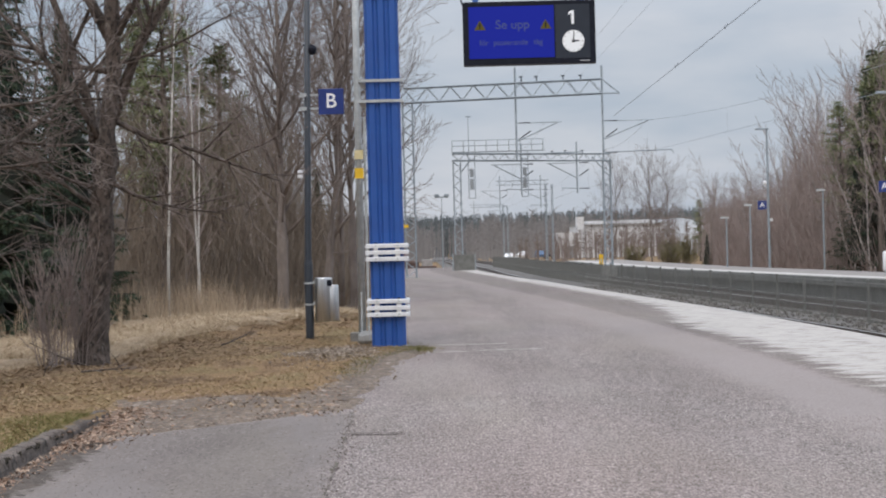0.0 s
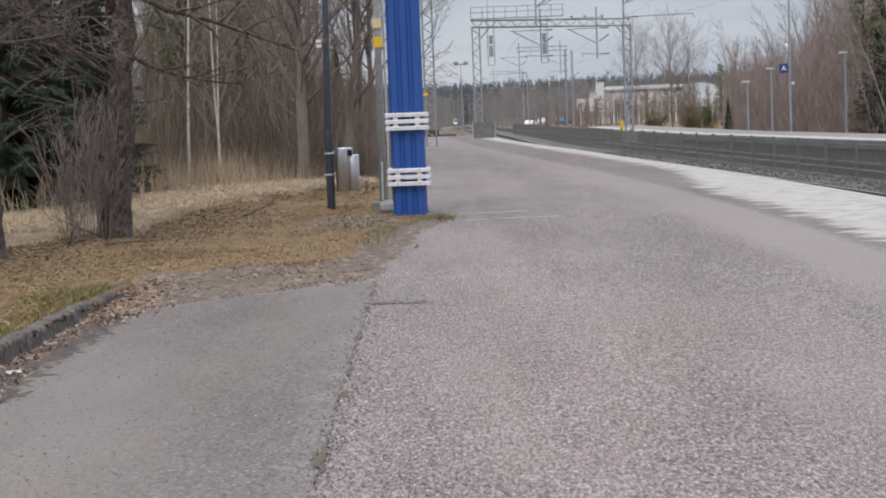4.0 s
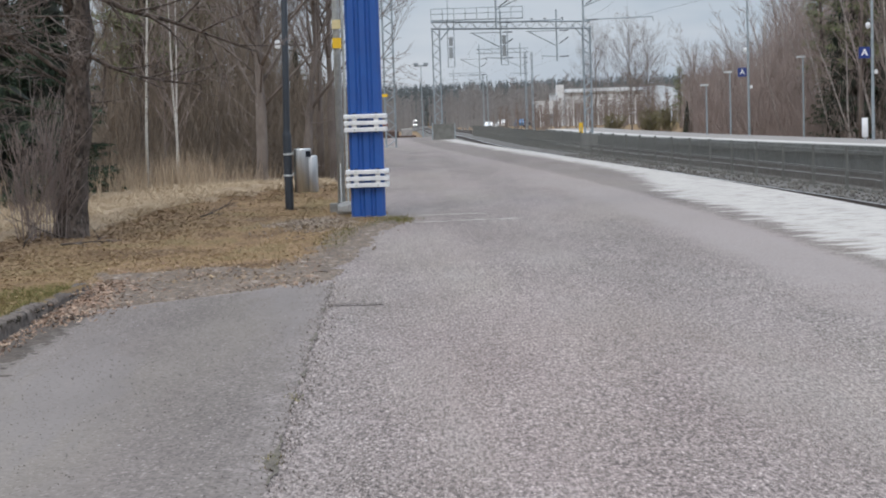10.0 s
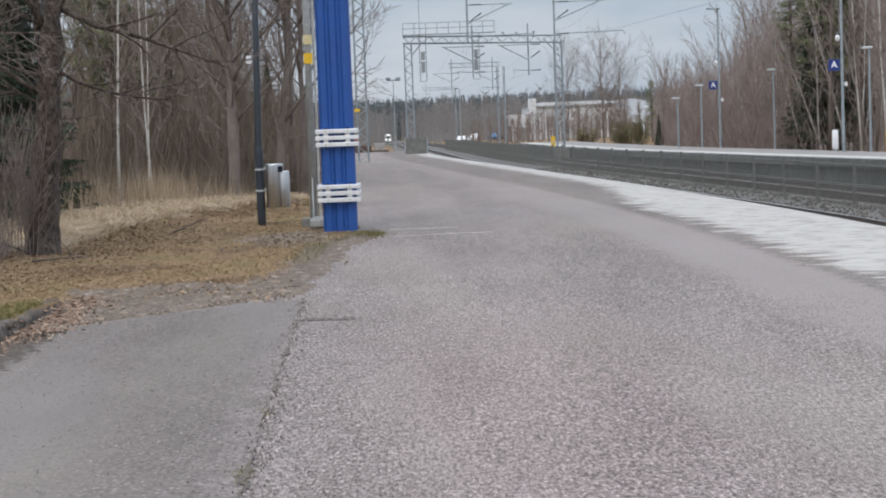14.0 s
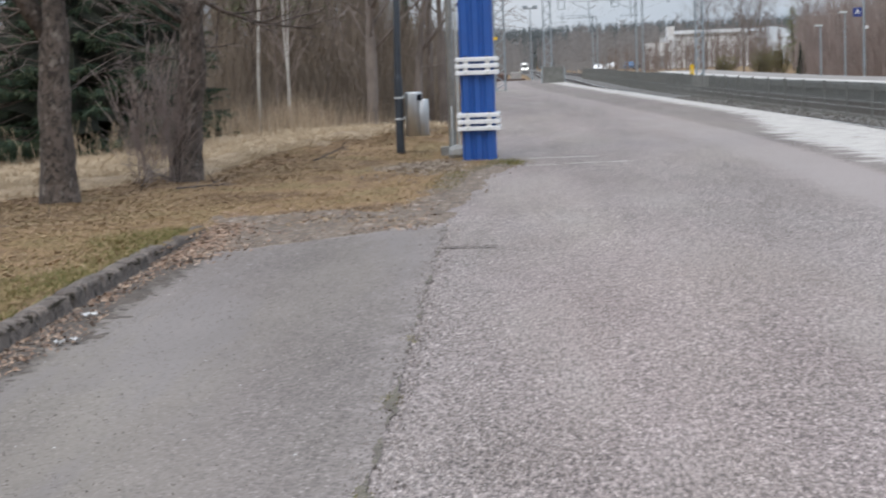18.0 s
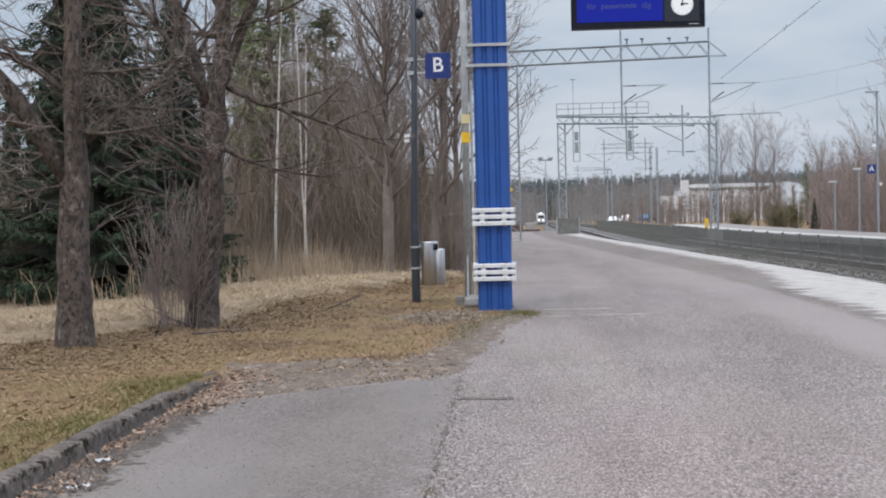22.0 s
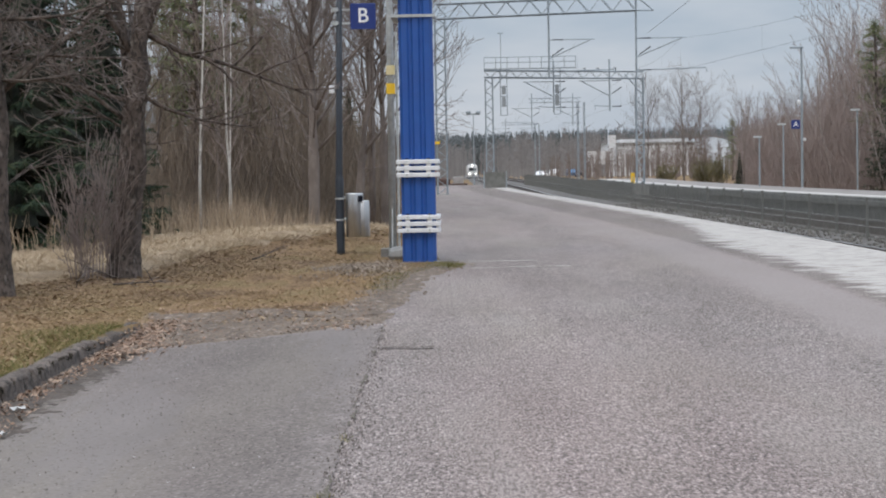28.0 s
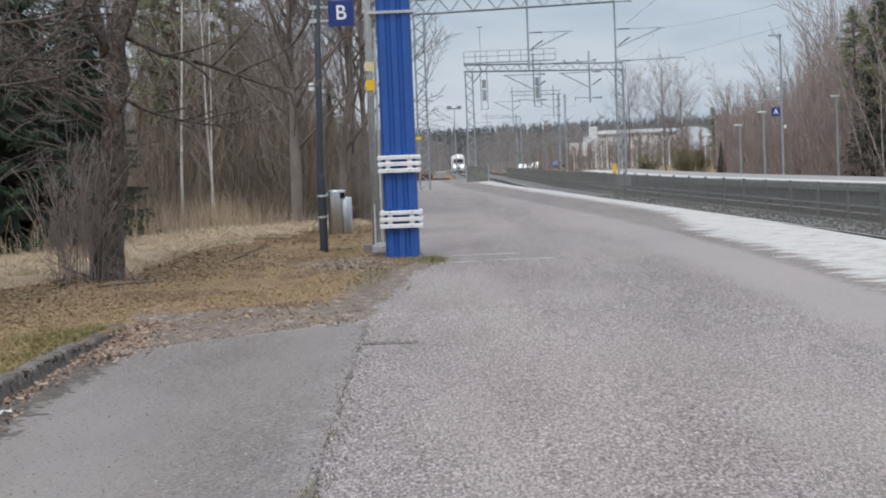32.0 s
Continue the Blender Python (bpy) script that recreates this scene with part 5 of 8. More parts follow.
# ---- between the tracks and across ----
def make_fence():
    t = thing("track_fence", (0, 0, 0), "grey-green steel mesh fence between the two tracks", "fence")
    post = Shape().box(-0.03, 0.03, -0.03, 0.03, -0.95, 0.42).box(-0.04, 0.04, -0.04, 0.04, 0.42, 0.44).mesh("post", FENCE_GREEN)
    ys = [16 + 2.5 * i for i in range(58)]
    off = 3.95
    for a in ys:
        ob = part("post", post, FENCE_GREEN, t)
        ob.matrix_basis = pose(edge(a) + off, a, fall(a))
    for a, b in zip(ys, ys[1:]):
        p = Shape()
        xa, xb = edge(a) + off, edge(b) + off
        for z in (-0.62, -0.1, 0.36):
            p.tube([(xa, a, z + fall(a)), (xb, b, z + fall(b))], 0.009, 4, False)
        n = 56
        for k in range(1, n):
            q = k / n
            x, y = xa + (xb - xa) * q, a + (b - a) * q
            p.box(x - 0.0025, x + 0.0025, y - 0.003, y + 0.003, -0.64 + fall(y), 0.38 + fall(y))
        part("mesh_panel", p, FENCE_GREEN, t)


def make_lamp_post(x, y, h):
    t = thing("platform_lamp", (x, y, 0), "slim grey lamp post with a flat head on the far platform", "lamp post", "far platform lamps")
    part("pole", Shape().tube([(0, 0, -0.6), (0, 0, h)], [0.042, 0.034], 8), GALV_FAR, t)
    part("head", Shape().bevel_box(-0.26, 0.1, -0.1, 0.1, h, h + 0.08, 0.02), GALV, t, "flat lamp head")
    part("foot", Shape().lathe(0, 0, [(0.11, -0.6), (0.11, -0.38), (0.07, -0.34)], 10), CONCRETE, t)
    return t


def make_sector_pole(x, y, h, zs, zc):
    t = thing("sector_pole", (x, y, 0), "grey pole with a blue sector sign on the far platform", "pole", "far platform poles")
    part("pole", Shape().tube([(0, 0, -0.6), (0, 0, h)], [0.06, 0.042], 8), GALV_FAR, t)
    sg = part("sector_sign", Shape().bevel_box(-0.48, -0.08, -0.02, 0.02, zs - 0.2, zs + 0.2, 0.008), SIGN_BLUE, t, "blue sign with a white letter A")
    letters("letter", "A", 0.33, SIGN_WHITE, sg, pose(-0.28, -0.022, zs, 90, 0, 0))
    part("camera_arm", Shape().tube([(0, 0, zc), (-0.14, 0, zc), (-0.14, 0, zc - 0.12)], 0.02, 6), GALV_FAR, t)
    part("dome_camera", Shape().lathe(-0.14, 0, [(0.03, zc - 0.32), (0.08, zc - 0.26), (0.09, zc - 0.16), (0.05, zc - 0.1)], 10), WHITE_TUBE, t, "white dome camera")
    part("lamp_head", Shape().bevel_box(-0.5, 0.08, -0.12, 0.12, h, h + 0.08, 0.02), GALV_FAR, t, "flat lamp head")
    part("loudspeaker", Shape().lathe(0.12, 0, [(0.05, zs - 0.75), (0.07, zs - 0.7), (0.05, zs - 0.6)], 8), WHITE_TUBE, t)
    return t


def make_far_bin():
    t = thing("far_litter_bin", (15.4, 60.0, 0), "pale grey litter bin on the far platform", "litter bin")
    part("body", Shape().lathe(0, 0, [(0.10, 0.12), (0.11, 0.14), (0.11, 0.76), (0.09, 0.79)], 14), WHITE_TUBE, t, smooth=True)
    part("stand", Shape().tube([(0, 0, 0), (0, 0, 0.15)], 0.05, 8), GALV, t)


def make_distance_sign():
    t = thing("yellow_track_sign", (14.05, 48.6, 0), "yellow plate with black figures on a short post", "sign")
    part("post", Shape().tube([(0, 0.02, 0), (0, 0.02, 0.4)], 0.03, 8), GALV, t)
    pl = part("plate", Shape().bevel_box(-0.12, 0.12, -0.02, 0.01, 0.28, 0.88, 0.01), YELLOW, t)
    letters("figure", "2", 0.30, BLACK, pl, pose(0, -0.022, 0.74, 90, 0, 0))
    letters("figure", "4", 0.30, BLACK, pl, pose(0, -0.022, 0.43, 90, 0, 0))


make_fence()
make_lamp_post(16.80, 76.0, 3.32)
make_lamp_post(13.93, 78.0, 2.78)
make_lamp_post(13.1, 79.5, 2.25)
make_lamp_post(16.79, 60.5, 3.6)
make_sector_pole(15.77, 60.3, 6.3, 3.06, 4.2)
make_sector_pole(14.77, 78.0, 6.2, 2.80, 4.0)
make_far_bin()
make_distance_sign()


def make_cabinets():
    for x0, x1, h, lab in ((1.0, 1.62, 0.72, "grey steel trackside cabinet with a flat lid"),):
        t = thing("trackside_cabinet", ((x0 + x1) / 2, 93.0, -0.02), lab, "cabinet", "trackside cabinets")
        w = (x1 - x0) / 2
        part("body", Shape().bevel_box(-w, w, -0.25, 0.25, 0.0, h, 0.02), CABINET, t)
        part("lid", Shape().bevel_box(-w - 0.03, w + 0.03, -0.28, 0.28, h, h + 0.05, 0.01), CABINET, t)
        part("door", Shape().box(-w + 0.04, w - 0.04, -0.262, -0.251, 0.06, h - 0.06), CABINET, t)
    p = thing("platform_end_fence", (0, 0, 0), "grey sheet screen at the foot of the signal portal", "screen")
    part("panel", Shape().box(0.55, 1.65, 90.2, 90.24, -0.02, 0.82), FENCE_GREEN, p)
    part("post", Shape().box(0.48, 0.54, 90.19, 90.25, -0.02, 0.9), GALV_FAR, p)
    part("post", Shape().box(1.65, 1.7, 90.19, 90.25, -0.02, 0.85), GALV_FAR, p)


make_cabinets()


def make_car(x, y, z, m, turn, lab):
    t = thing("parked_car", pose(x, y, z, 0, 0, turn), lab, "car", "parked cars")
    b = Shape()
    side = [(-2.1, 0.35), (-2.15, 0.75), (-1.9, 0.95), (-1.35, 1.0), (-0.75, 1.45), (0.9, 1.47), (1.5, 1.0), (2.1, 0.85), (2.15, 0.35)]
    n = len(side)
    for y_, k in ((-0.85, 1.0), (0.85, 1.0)):
        b.v += [(a, y_ * (0.8 if c > 1.2 else 1.0), c) for a, c in side]
    b.f += [tuple(range(n)), tuple(range(2 * n - 1, n - 1, -1))] + [(i, n + i, n + (i + 1) % n, (i + 1) % n) for i in range(n)]
    part("body", b, m, t)
    for wy in (-0.80, 0.775):
        part("side_window", Shape().box(-0.8, 0.95, wy, wy + 0.025, 1.02, 1.36), GLASS, t, "dark glass")
    for wx in (-1.35, 1.35):
        for wy in (-0.78, 0.78):
            w = part("wheel", Shape().tube([(wx, wy - 0.1, 0.32), (wx, wy + 0.1, 0.32)], 0.32, 12), BLACK, t)
            part("rim", Shape().tube([(wx, wy - 0.105, 0.32), (wx, wy + 0.105, 0.32)], 0.18, 8), GALV, w)
    for wy in (-0.6, 0.6):
        part("headlight", Shape().box(-2.17, -2.13, wy - 0.16, wy + 0.16, 0.62, 0.76), GLASS, t)


def make_truck():
    t = thing("low_wagon", (-1.9, 128, fall(128) - 0.9), "rusty red flat maintenance wagon beside the line", "wagon")
    part("deck", Shape().bevel_box(-1.6, 1.4, -1.2, 1.2, 0.55, 0.8, 0.04), RED_PAINT, t)
    part("load", Shape().bevel_box(-1.3, 0.1, -0.9, 0.9, 0.8, 1.25, 0.12), IRON, t)
    part("side_board", Shape().box(-1.6, 1.4, -1.24, -1.2, 0.6, 0.82), IRON, t)
    part("crate", Shape().bevel_box(0.3, 1.1, -0.7, 0.5, 0.8, 1.3, 0.03), CONCRETE, t, "pale grey crate")
    part("drum", Shape().lathe(-1.0, -0.6, [(0.3, 1.25), (0.31, 1.3), (0.31, 1.7), (0.28, 1.75)], 12), RED_PAINT, t)
    for wx in (-1.0, 0.9):
        part("wheel", Shape().tube([(wx, -1.1, 0.4), (wx, -0.9, 0.4)], 0.4, 12), BLACK, t)


def make_building():
    y0 = 300
    g = -3.4
    t = thing("white_industrial_building", (0, 0, 0), "long white low industrial building with a flat grey roof edge", "building")
    part("low_wing", Shape().box(20.0, 24.3, y0, y0 + 16, g, 2.5), BUILDING, t)
    part("main_wall", Shape().box(24.3, 38.6, y0 + 2, y0 + 30, g, 3.6), BUILDING, t)
    part("roof", Shape().box(24.2, 39.4, y0 + 1.7, y0 + 30, 3.6, 3.85), CONCRETE, t, "grey flat roof edge")
    part("roof_step", Shape().box(26.0, 38.0, y0 + 8, y0 + 28, 3.85, 4.5), BUILDING, t)
    part("tower", Shape().box(23.5, 24.7, y0 + 1, y0 + 4, 2.5, 5.2), BUILDING, t, "narrow white stair tower")
    for i in range(5):
        part("wall_rib", Shape().box(26.5 + i * 2.6, 26.62 + i * 2.6, y0 + 1.92, y0 + 1.998, g, 3.55), CONCRETE, t)
    part("gate", Shape().box(21.0, 23.0, y0 - 0.04, y0 - 0.005, g, 0.2), CABINET, t)


def make_hall():
    t = thing("pale_storage_hall", (43.4, 318, -3.4), "pale blue-grey sheeted storage hall with a rounded roof", "hall")
    arch = [(5.6 * math.cos(math.pi * k / 14), 4.7 + 3.4 * math.sin(math.pi * k / 14)) for k in range(15)]
    sh = Shape()
    ring = [(5.6, 0)] + arch + [(-5.6, 0)]
    n = len(ring)
    for y in (0, 24):
        sh.v += [(x, y, z) for x, z in ring]
    sh.f += [tuple(range(n)), tuple(range(2 * n - 1, n - 1, -1))] + [(i, n + i, n + i + 1, i + 1) for i in range(n - 1)]
    part("shell", sh, PALE_HALL, t)
    part("gate", Shape().box(-1.8, 1.8, -0.06, -0.01, 0, 3.6), CABINET, t)


make_hall()
make_car(17.2, 305, ground_height(17.2, 305), CAR_BLUE, 80, "parked blue hatchback by the line")
make_car(12.4, 318, ground_height(12.4, 318), CAR_WHITE, 75, "parked white car by the line")
make_car(15.2, 330, ground_height(15.2, 330), CAR_WHITE, 85, "parked white van-like car by the line")
make_car(19.4, 312, ground_height(19.4, 312), DARK_PAINT, 70, "parked dark grey car by the line")
make_truck()
make_building()


def make_yellow_post(x, y):
    t = thing("yellow_marker", (x, y, -0.3), "small yellow marker board on a post beside the track", "marker")
    part("post", Shape().tube([(0, 0, -0.4), (0, 0, 0.7)], 0.04, 6), GALV, t)
    part("board", Shape().bevel_box(-0.11, 0.11, -0.03, 0.0, 0.3, 0.9, 0.02), YELLOW, t)


make_yellow_post(8.7, 95)


def make_mast(x, y, h):
    t = thing("light_mast", (x, y, fall(y) - 0.9), "tall thin floodlight mast in the distance", "mast", "distant masts")
    part("pole", Shape().tube([(0, 0, 0), (0, 0, h)], [0.06, 0.035], 6), GALV_FAR, t)
    part("crossbar", Shape().box(-0.55, 0.55, -0.05, 0.05, h - 0.06, h + 0.06), GALV_FAR, t)
    part("floodlight", Shape().bevel_box(-0.6, -0.2, -0.15, 0.1, h + 0.06, h + 0.24, 0.03), GALV_FAR, t)
    part("floodlight", Shape().bevel_box(0.2, 0.6, -0.15, 0.1, h + 0.06, h + 0.24, 0.03), GALV_FAR, t)


make_mast(0.0, 140, 6.3)


# ---- the train that comes up the line ----
def make_train():
    t = thing("train", (0, 0, 0), "white electric train coming head-on with its headlights lit", "train")
    body = Shape()
    half = [(0.0, 0.5), (1.2, 0.45), (1.5, 0.8), (1.55, 2.3), (1.42, 3.4), (1.0, 4.0), (0.0, 4.2)]
    ring = [(x, z) for x, z in half] + [(-x, z) for x, z in half[-2:0:-1]]
    n = len(ring)
    for y, k in ((-0.0, 0.86), (0.5, 0.96), (1.3, 1.0), (26.0, 1.0)):
        body.v += [(x * k, y + (0.55 * max(0, z - 2) / 2 if y < 1 else 0), 0.5 + (z - 0.5) * (0.9 + 0.1 * k)) for x, z in ring]
    for j in range(3):
        body.f += [(j * n + i, j * n + (i + 1) % n, (j + 1) * n + (i + 1) % n, (j + 1) * n + i) for i in range(n)]
    body.f += [tuple(range(n - 1, -1, -1)), tuple(3 * n + i for i in range(n))]
    part("body", body, TRAIN_WHITE, t)
    ws = Shape().box(-1.05, 1.05, -0.02, 0.5, 2.15, 3.0)
    part("windscreen", ws, GLASS, t, "dark windscreen")
    part("skirt", Shape().bevel_box(-1.3, 1.3, 0.05, 1.5, 0.15, 0.7, 0.05), CABINET, t)
    part("coupler", Shape().box(-0.2, 0.2, -0.5, 0.2, 0.75, 1.05), BLACK, t)
    for x, z, r in ((-0.85, 1.35, 0.17), (0.85, 1.35, 0.17), (0.0, 3.7, 0.15)):
        part("headlight", Shape().tube([(x, -0.10, z), (x, 0.3, z)], r, 14), LAMP_GLOW, t, "lit white headlight")
    for y in (3.0, 21.0):
        bg = part("bogie", Shape().bevel_box(-1.1, 1.1, y - 1.4, y + 1.4, 0.3, 0.75, 0.05), BLACK, t)
        for dy in (-1.0, 1.0):
            part("wheelset", Shape().tube([(-0.85, y + dy, 0.45), (0.85, y + dy, 0.45)], 0.45, 12), RAIL, bg)
    part("pantograph", Shape().tube([(-0.5, 6, 4.2), (-0.2, 7.2, 4.8), (-0.2, 6, 5.3)], 0.03, 4).tube([(-0.8, 6, 5.3), (0.8, 6, 5.3)], 0.03, 4), DARK_PAINT, t)
    cr = part("carriage", Shape().bevel_box(-1.5, 1.5, 26.8, 52.0, 0.6, 4.0, 0.3), TRAIN_WHITE, t)
    return t


TRAIN = make_train()
TRAIN_RUN = [(0, 1200), (8, 1000), (16, 800), (20, 700), (23, 625), (28, 500), (30, 450), (32, 400)]


def train_pose(y):
    slope = (edge(y + 15) - edge(y - 15)) / 30
    dip = (fall(y + 15) - fall(y - 15)) / 30
    return pose(edge(y) + 1.7, y, -0.45 + fall(y), math.degrees(math.atan(dip)), 0, -math.degrees(math.atan(slope)))


def motions():
    walk(TRAIN, [(t, train_pose(y)) for t, y in TRAIN_RUN])


# ---- trees ----
def bough(wood, twigs, p, d, length, r, level, spec, rng):
    """One limb with its side limbs. Thick limbs go into wood, thin ones into twigs."""
    n = 5 if level == 0 else 4 if level == 1 else 3
    pts, radii, dirs = [p.copy()], [r], [d.copy()]
    wob = spec["wobble"] * (0.35 if level == 0 else 1.0)
    q = p.copy()
    for i in range(n):
        d = (d + Vector((rng.uniform(-1, 1), rng.uniform(-1, 1), rng.uniform(-0.6, 1) * spec["lift"])) * wob).normalized()
        q = q + d * (length / n)
        pts.append(q.copy())
        radii.append(max(spec["thin"], r * (1 - 0.82 * (i + 1) / n)))
        dirs.append(d.copy())
    if level >= spec["depth"] and level > 1:
        side = d.orthogonal()
        side.rotate(Matrix.Rotation(rng.uniform(0, 6.28), 3, d))
        twigs.blade(p, pts[-1] - p, max(spec["thin"], r) * 0.9, side.normalized())
        return
    if level >= 2 and "flat" in spec:
        side = d.orthogonal()
        side.rotate(Matrix.Rotation(rng.uniform(0, 6.28), 3, d))
        twigs.blade(p, pts[-1] - p, max(spec["thin"], r) * 1.1, side.normalized())
    else:
        (wood if level < spec["split"] else twigs).tube(pts, radii, spec["sides"][min(level, 3)], level < 2)
    if level >= spec["depth"]:
        return
    count = spec["count"][level]
    for k in range(count):
        u = spec["bare"] + (1 - spec["bare"]) * (k + rng.random()) / count if level == 0 else 0.15 + 0.85 * (k + rng.random()) / count
        i = min(n - 1, int(u * n))
        f = u * n - i
        at_ = pts[i].lerp(pts[i + 1], min(1, f))
        rr = radii[i] + (radii[i + 1] - radii[i]) * f
        a = rng.uniform(0, 2 * math.pi)
        base = dirs[i]
        side = base.orthogonal().normalized()
        side = (Matrix.Rotation(a, 3, base) @ side).normalized()
        ang = radians(rng.uniform(*spec["angle"]))
        nd = (base * math.cos(ang) + side * math.sin(ang)).normalized()
        ln = length * rng.uniform(*spec["ratio"]) * (1.0 - 0.45 * u if level == 0 else 1 - 0.3 * u)
        bough(wood, twigs, at_, nd, ln, max(spec["thin"], min(rr * 0.72, r * spec["taper"])), level + 1, spec, rng)


def bare_tree(name, seed, height, r, spec, bark, twig, label, lean=(0, 0), category="tree", group="bare trees"):
    rng = random.Random(seed)
    wood, twigs = Shape(), Shape()
    t = thing(name, (0, 0, 0), label, category, group)
    d = Vector((lean[0], lean[1], 1)).normalized()
    bough(wood, twigs, Vector((0, 0, -0.15)), d, height, r, 0, spec, rng)
    # root flare
    wood.tube([(0, 0, -0.2), (0, 0, 0.0), (0, 0, 0.25), (0, 0, 0.6)], [r * 1.7, r * 1.45, r * 1.12, r * 0.95], 12, False)
    part("trunk", wood, bark, t, smooth=True)
    part("crown", twigs, twig, t, "fine bare twigs")
    return t


UPRIGHT = dict(depth=4, split=2, count=(22, 8, 6, 4), angle=(14, 44), ratio=(0.40, 0.64), taper=0.29, thin=0.0045, wobble=0.13, lift=1.2, bare=0.12, sides=(9, 5, 3, 3))
SLIM = dict(flat=1, depth=3, split=1, count=(30, 8, 8), angle=(15, 44), ratio=(0.14, 0.28), taper=0.3, thin=0.008, wobble=0.11, lift=1.1, bare=0.22, sides=(7, 3, 3, 3))
WILLOWY = dict(depth=2, split=1, count=(10, 9), angle=(15, 50), ratio=(0.3, 0.6), taper=0.6, thin=0.011, wobble=0.14, lift=1.0, bare=0.1, sides=(4, 3, 3, 3))
SHRUB = dict(depth=2, split=1, count=(7, 5), angle=(15, 40), ratio=(0.35, 0.6), taper=0.6, thin=0.004, wobble=0.13, lift=1.0, bare=0.15, sides=(4, 3, 3, 3))


def spruce(name, seed, height, spread, label, low=0.2, full=1.0):
    """A spruce: trunk, a solid core coloured dark for the crown's inner shade, and whorls of drooping boughs with
    hanging side sprays.
    """
    rng = random.Random(seed)
    t = thing(name, (0, 0, 0), label, "tree", "spruces")
    tr, nd, core = Shape(), Shape(), Shape()
    tr.tube([(0, 0, -0.2), (0, 0, height * 0.5), (0, 0, height)], [0.2, 0.12, 0.015], 8)
    # added core closes sky gaps; inner shade is in its dark colour
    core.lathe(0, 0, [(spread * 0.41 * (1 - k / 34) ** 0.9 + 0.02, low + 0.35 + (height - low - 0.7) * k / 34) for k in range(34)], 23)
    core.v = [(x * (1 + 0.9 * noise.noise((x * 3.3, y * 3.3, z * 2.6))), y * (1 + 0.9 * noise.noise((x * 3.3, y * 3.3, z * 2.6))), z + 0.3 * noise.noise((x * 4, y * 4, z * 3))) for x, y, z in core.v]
    z = low
    while z < height - 0.15:
        q = z / height
        reach = spread * (1 - q) ** 0.85 * rng.uniform(0.85, 1.08) * min(1.0, 0.8 + 0.25 * z)
        for k in range((20 if z < 2.2 else 10) if full == 1 else 7):
            a = rng.uniform(0, 2 * math.pi)
            ln = reach * rng.uniform(0.68, 1.08)
            o = Vector((math.cos(a), math.sin(a), 0))
            side = Vector((-o.y, o.x, 0))
            pts = [Vector((0, 0, z)) + o * ln * u + Vector((0, 0, -min(0.34, 0.12 + 0.2 * z) * ln * u * (1.45 - u))) for u in (0, 0.35, 0.7, 1.0)]
            if full == 1:
                tr.tube([pts[0], pts[2], pts[3]], [0.025, 0.012, 0.004], 3, False)
            for j in range(int((10 + ln * (22 if z < 3.2 else 12)) * full)):
                u = rng.uniform(0.22, 1.0)
                c = pts[0].lerp(pts[3], u) + Vector((0, 0, -0.10 * ln * math.sin(u * 3.14)))
                sp = side * rng.choice((-1, 1)) * rng.uniform(0.3, 1.0) + o * rng.uniform(0.2, 0.9) + Vector((0, 0, rng.uniform(-0.8, -0.05)))
                sp = sp.normalized() * rng.uniform(0.16, 0.34) * (1.2 - 0.4 * u)
                # one hanging spray: short needle tufts along a side twig
                for i in range(3):
                    f = i / 3
                    d = (sp.normalized() + Vector((rng.uniform(-0.7, 0.7), rng.uniform(-0.7, 0.7), rng.uniform(-0.5, 0.25)))).normalized()
                    nd.blade(c + sp * f, d * rng.uniform(0.09, 0.19), rng.uniform(0.013, 0.028) / full ** 0.6, Vector((rng.uniform(-1, 1), rng.uniform(-1, 1), rng.uniform(-1, 1))).normalized())
        z += rng.uniform(0.16, 0.25)
    part("trunk", tr, BARK, t)
    part("heart", core, SHADED_CORE, t, "solid core, coloured dark for the shade inside the crown")
    part("crown", nd, NEEDLE, t, "dense dark green drooping needles")
    return t


def pine(name, seed, height, label, group="pines"):
    """A pine: bare stem below, tufted clumps of needles on crooked boughs above."""
    rng = random.Random(seed)
    t = thing(name, (0, 0, 0), label, "tree", group)
    tr, nd = Shape(), Shape()
    tr.tube([(0, 0, -0.2), (0.1, 0, height * 0.5), (0.0, 0.1, height)], [0.22, 0.15, 0.03], 8)
    for k in range(44):
        z = height * (0.34 + 0.64 * (k + rng.random()) / 44)
        a = rng.uniform(0, 2 * math.pi)
        ln = height * 0.22 * (1.05 - z / height) ** 0.6 * rng.uniform(0.5, 1.2)
        o = Vector((math.cos(a), math.sin(a), rng.uniform(-0.05, 0.4)))
        pts = [Vector((0.08, 0.04, z)), Vector((0.08, 0.04, z)) + o * ln * 0.5 + Vector((0, 0, 0.05)), Vector((0.08, 0.04, z)) + o * ln]
        tr.tube(pts, [0.05, 0.03, 0.012], 4, False)
        for j in range(5):
            c = pts[1].lerp(pts[2], rng.uniform(-0.4, 1.05)) + Vector((rng.uniform(-0.3, 0.3), rng.uniform(-0.3, 0.3), rng.uniform(-0.12, 0.2)))
            for i in range(26):
                d = Vector((rng.gauss(0, 1), rng.gauss(0, 1), rng.gauss(0.3, 0.8))).normalized()
                nd.blade(c + d * rng.uniform(0, 0.22), d * rng.uniform(0.14, 0.32), rng.uniform(0.016, 0.04), d.orthogonal().normalized())
    part("trunk", tr, BARK, t)
    part("crown", nd, PINE, t, "yellowish green needle clumps")
    return t


def set_at(ob, x, y, z=None, turn=0.0, size=1.0):
    ob.matrix_basis = Matrix.LocRotScale((x, y, lawn_height(x, min(y, 70)) if z is None else z), Euler((0, 0, radians(turn))), (size, size, size))
    return ob


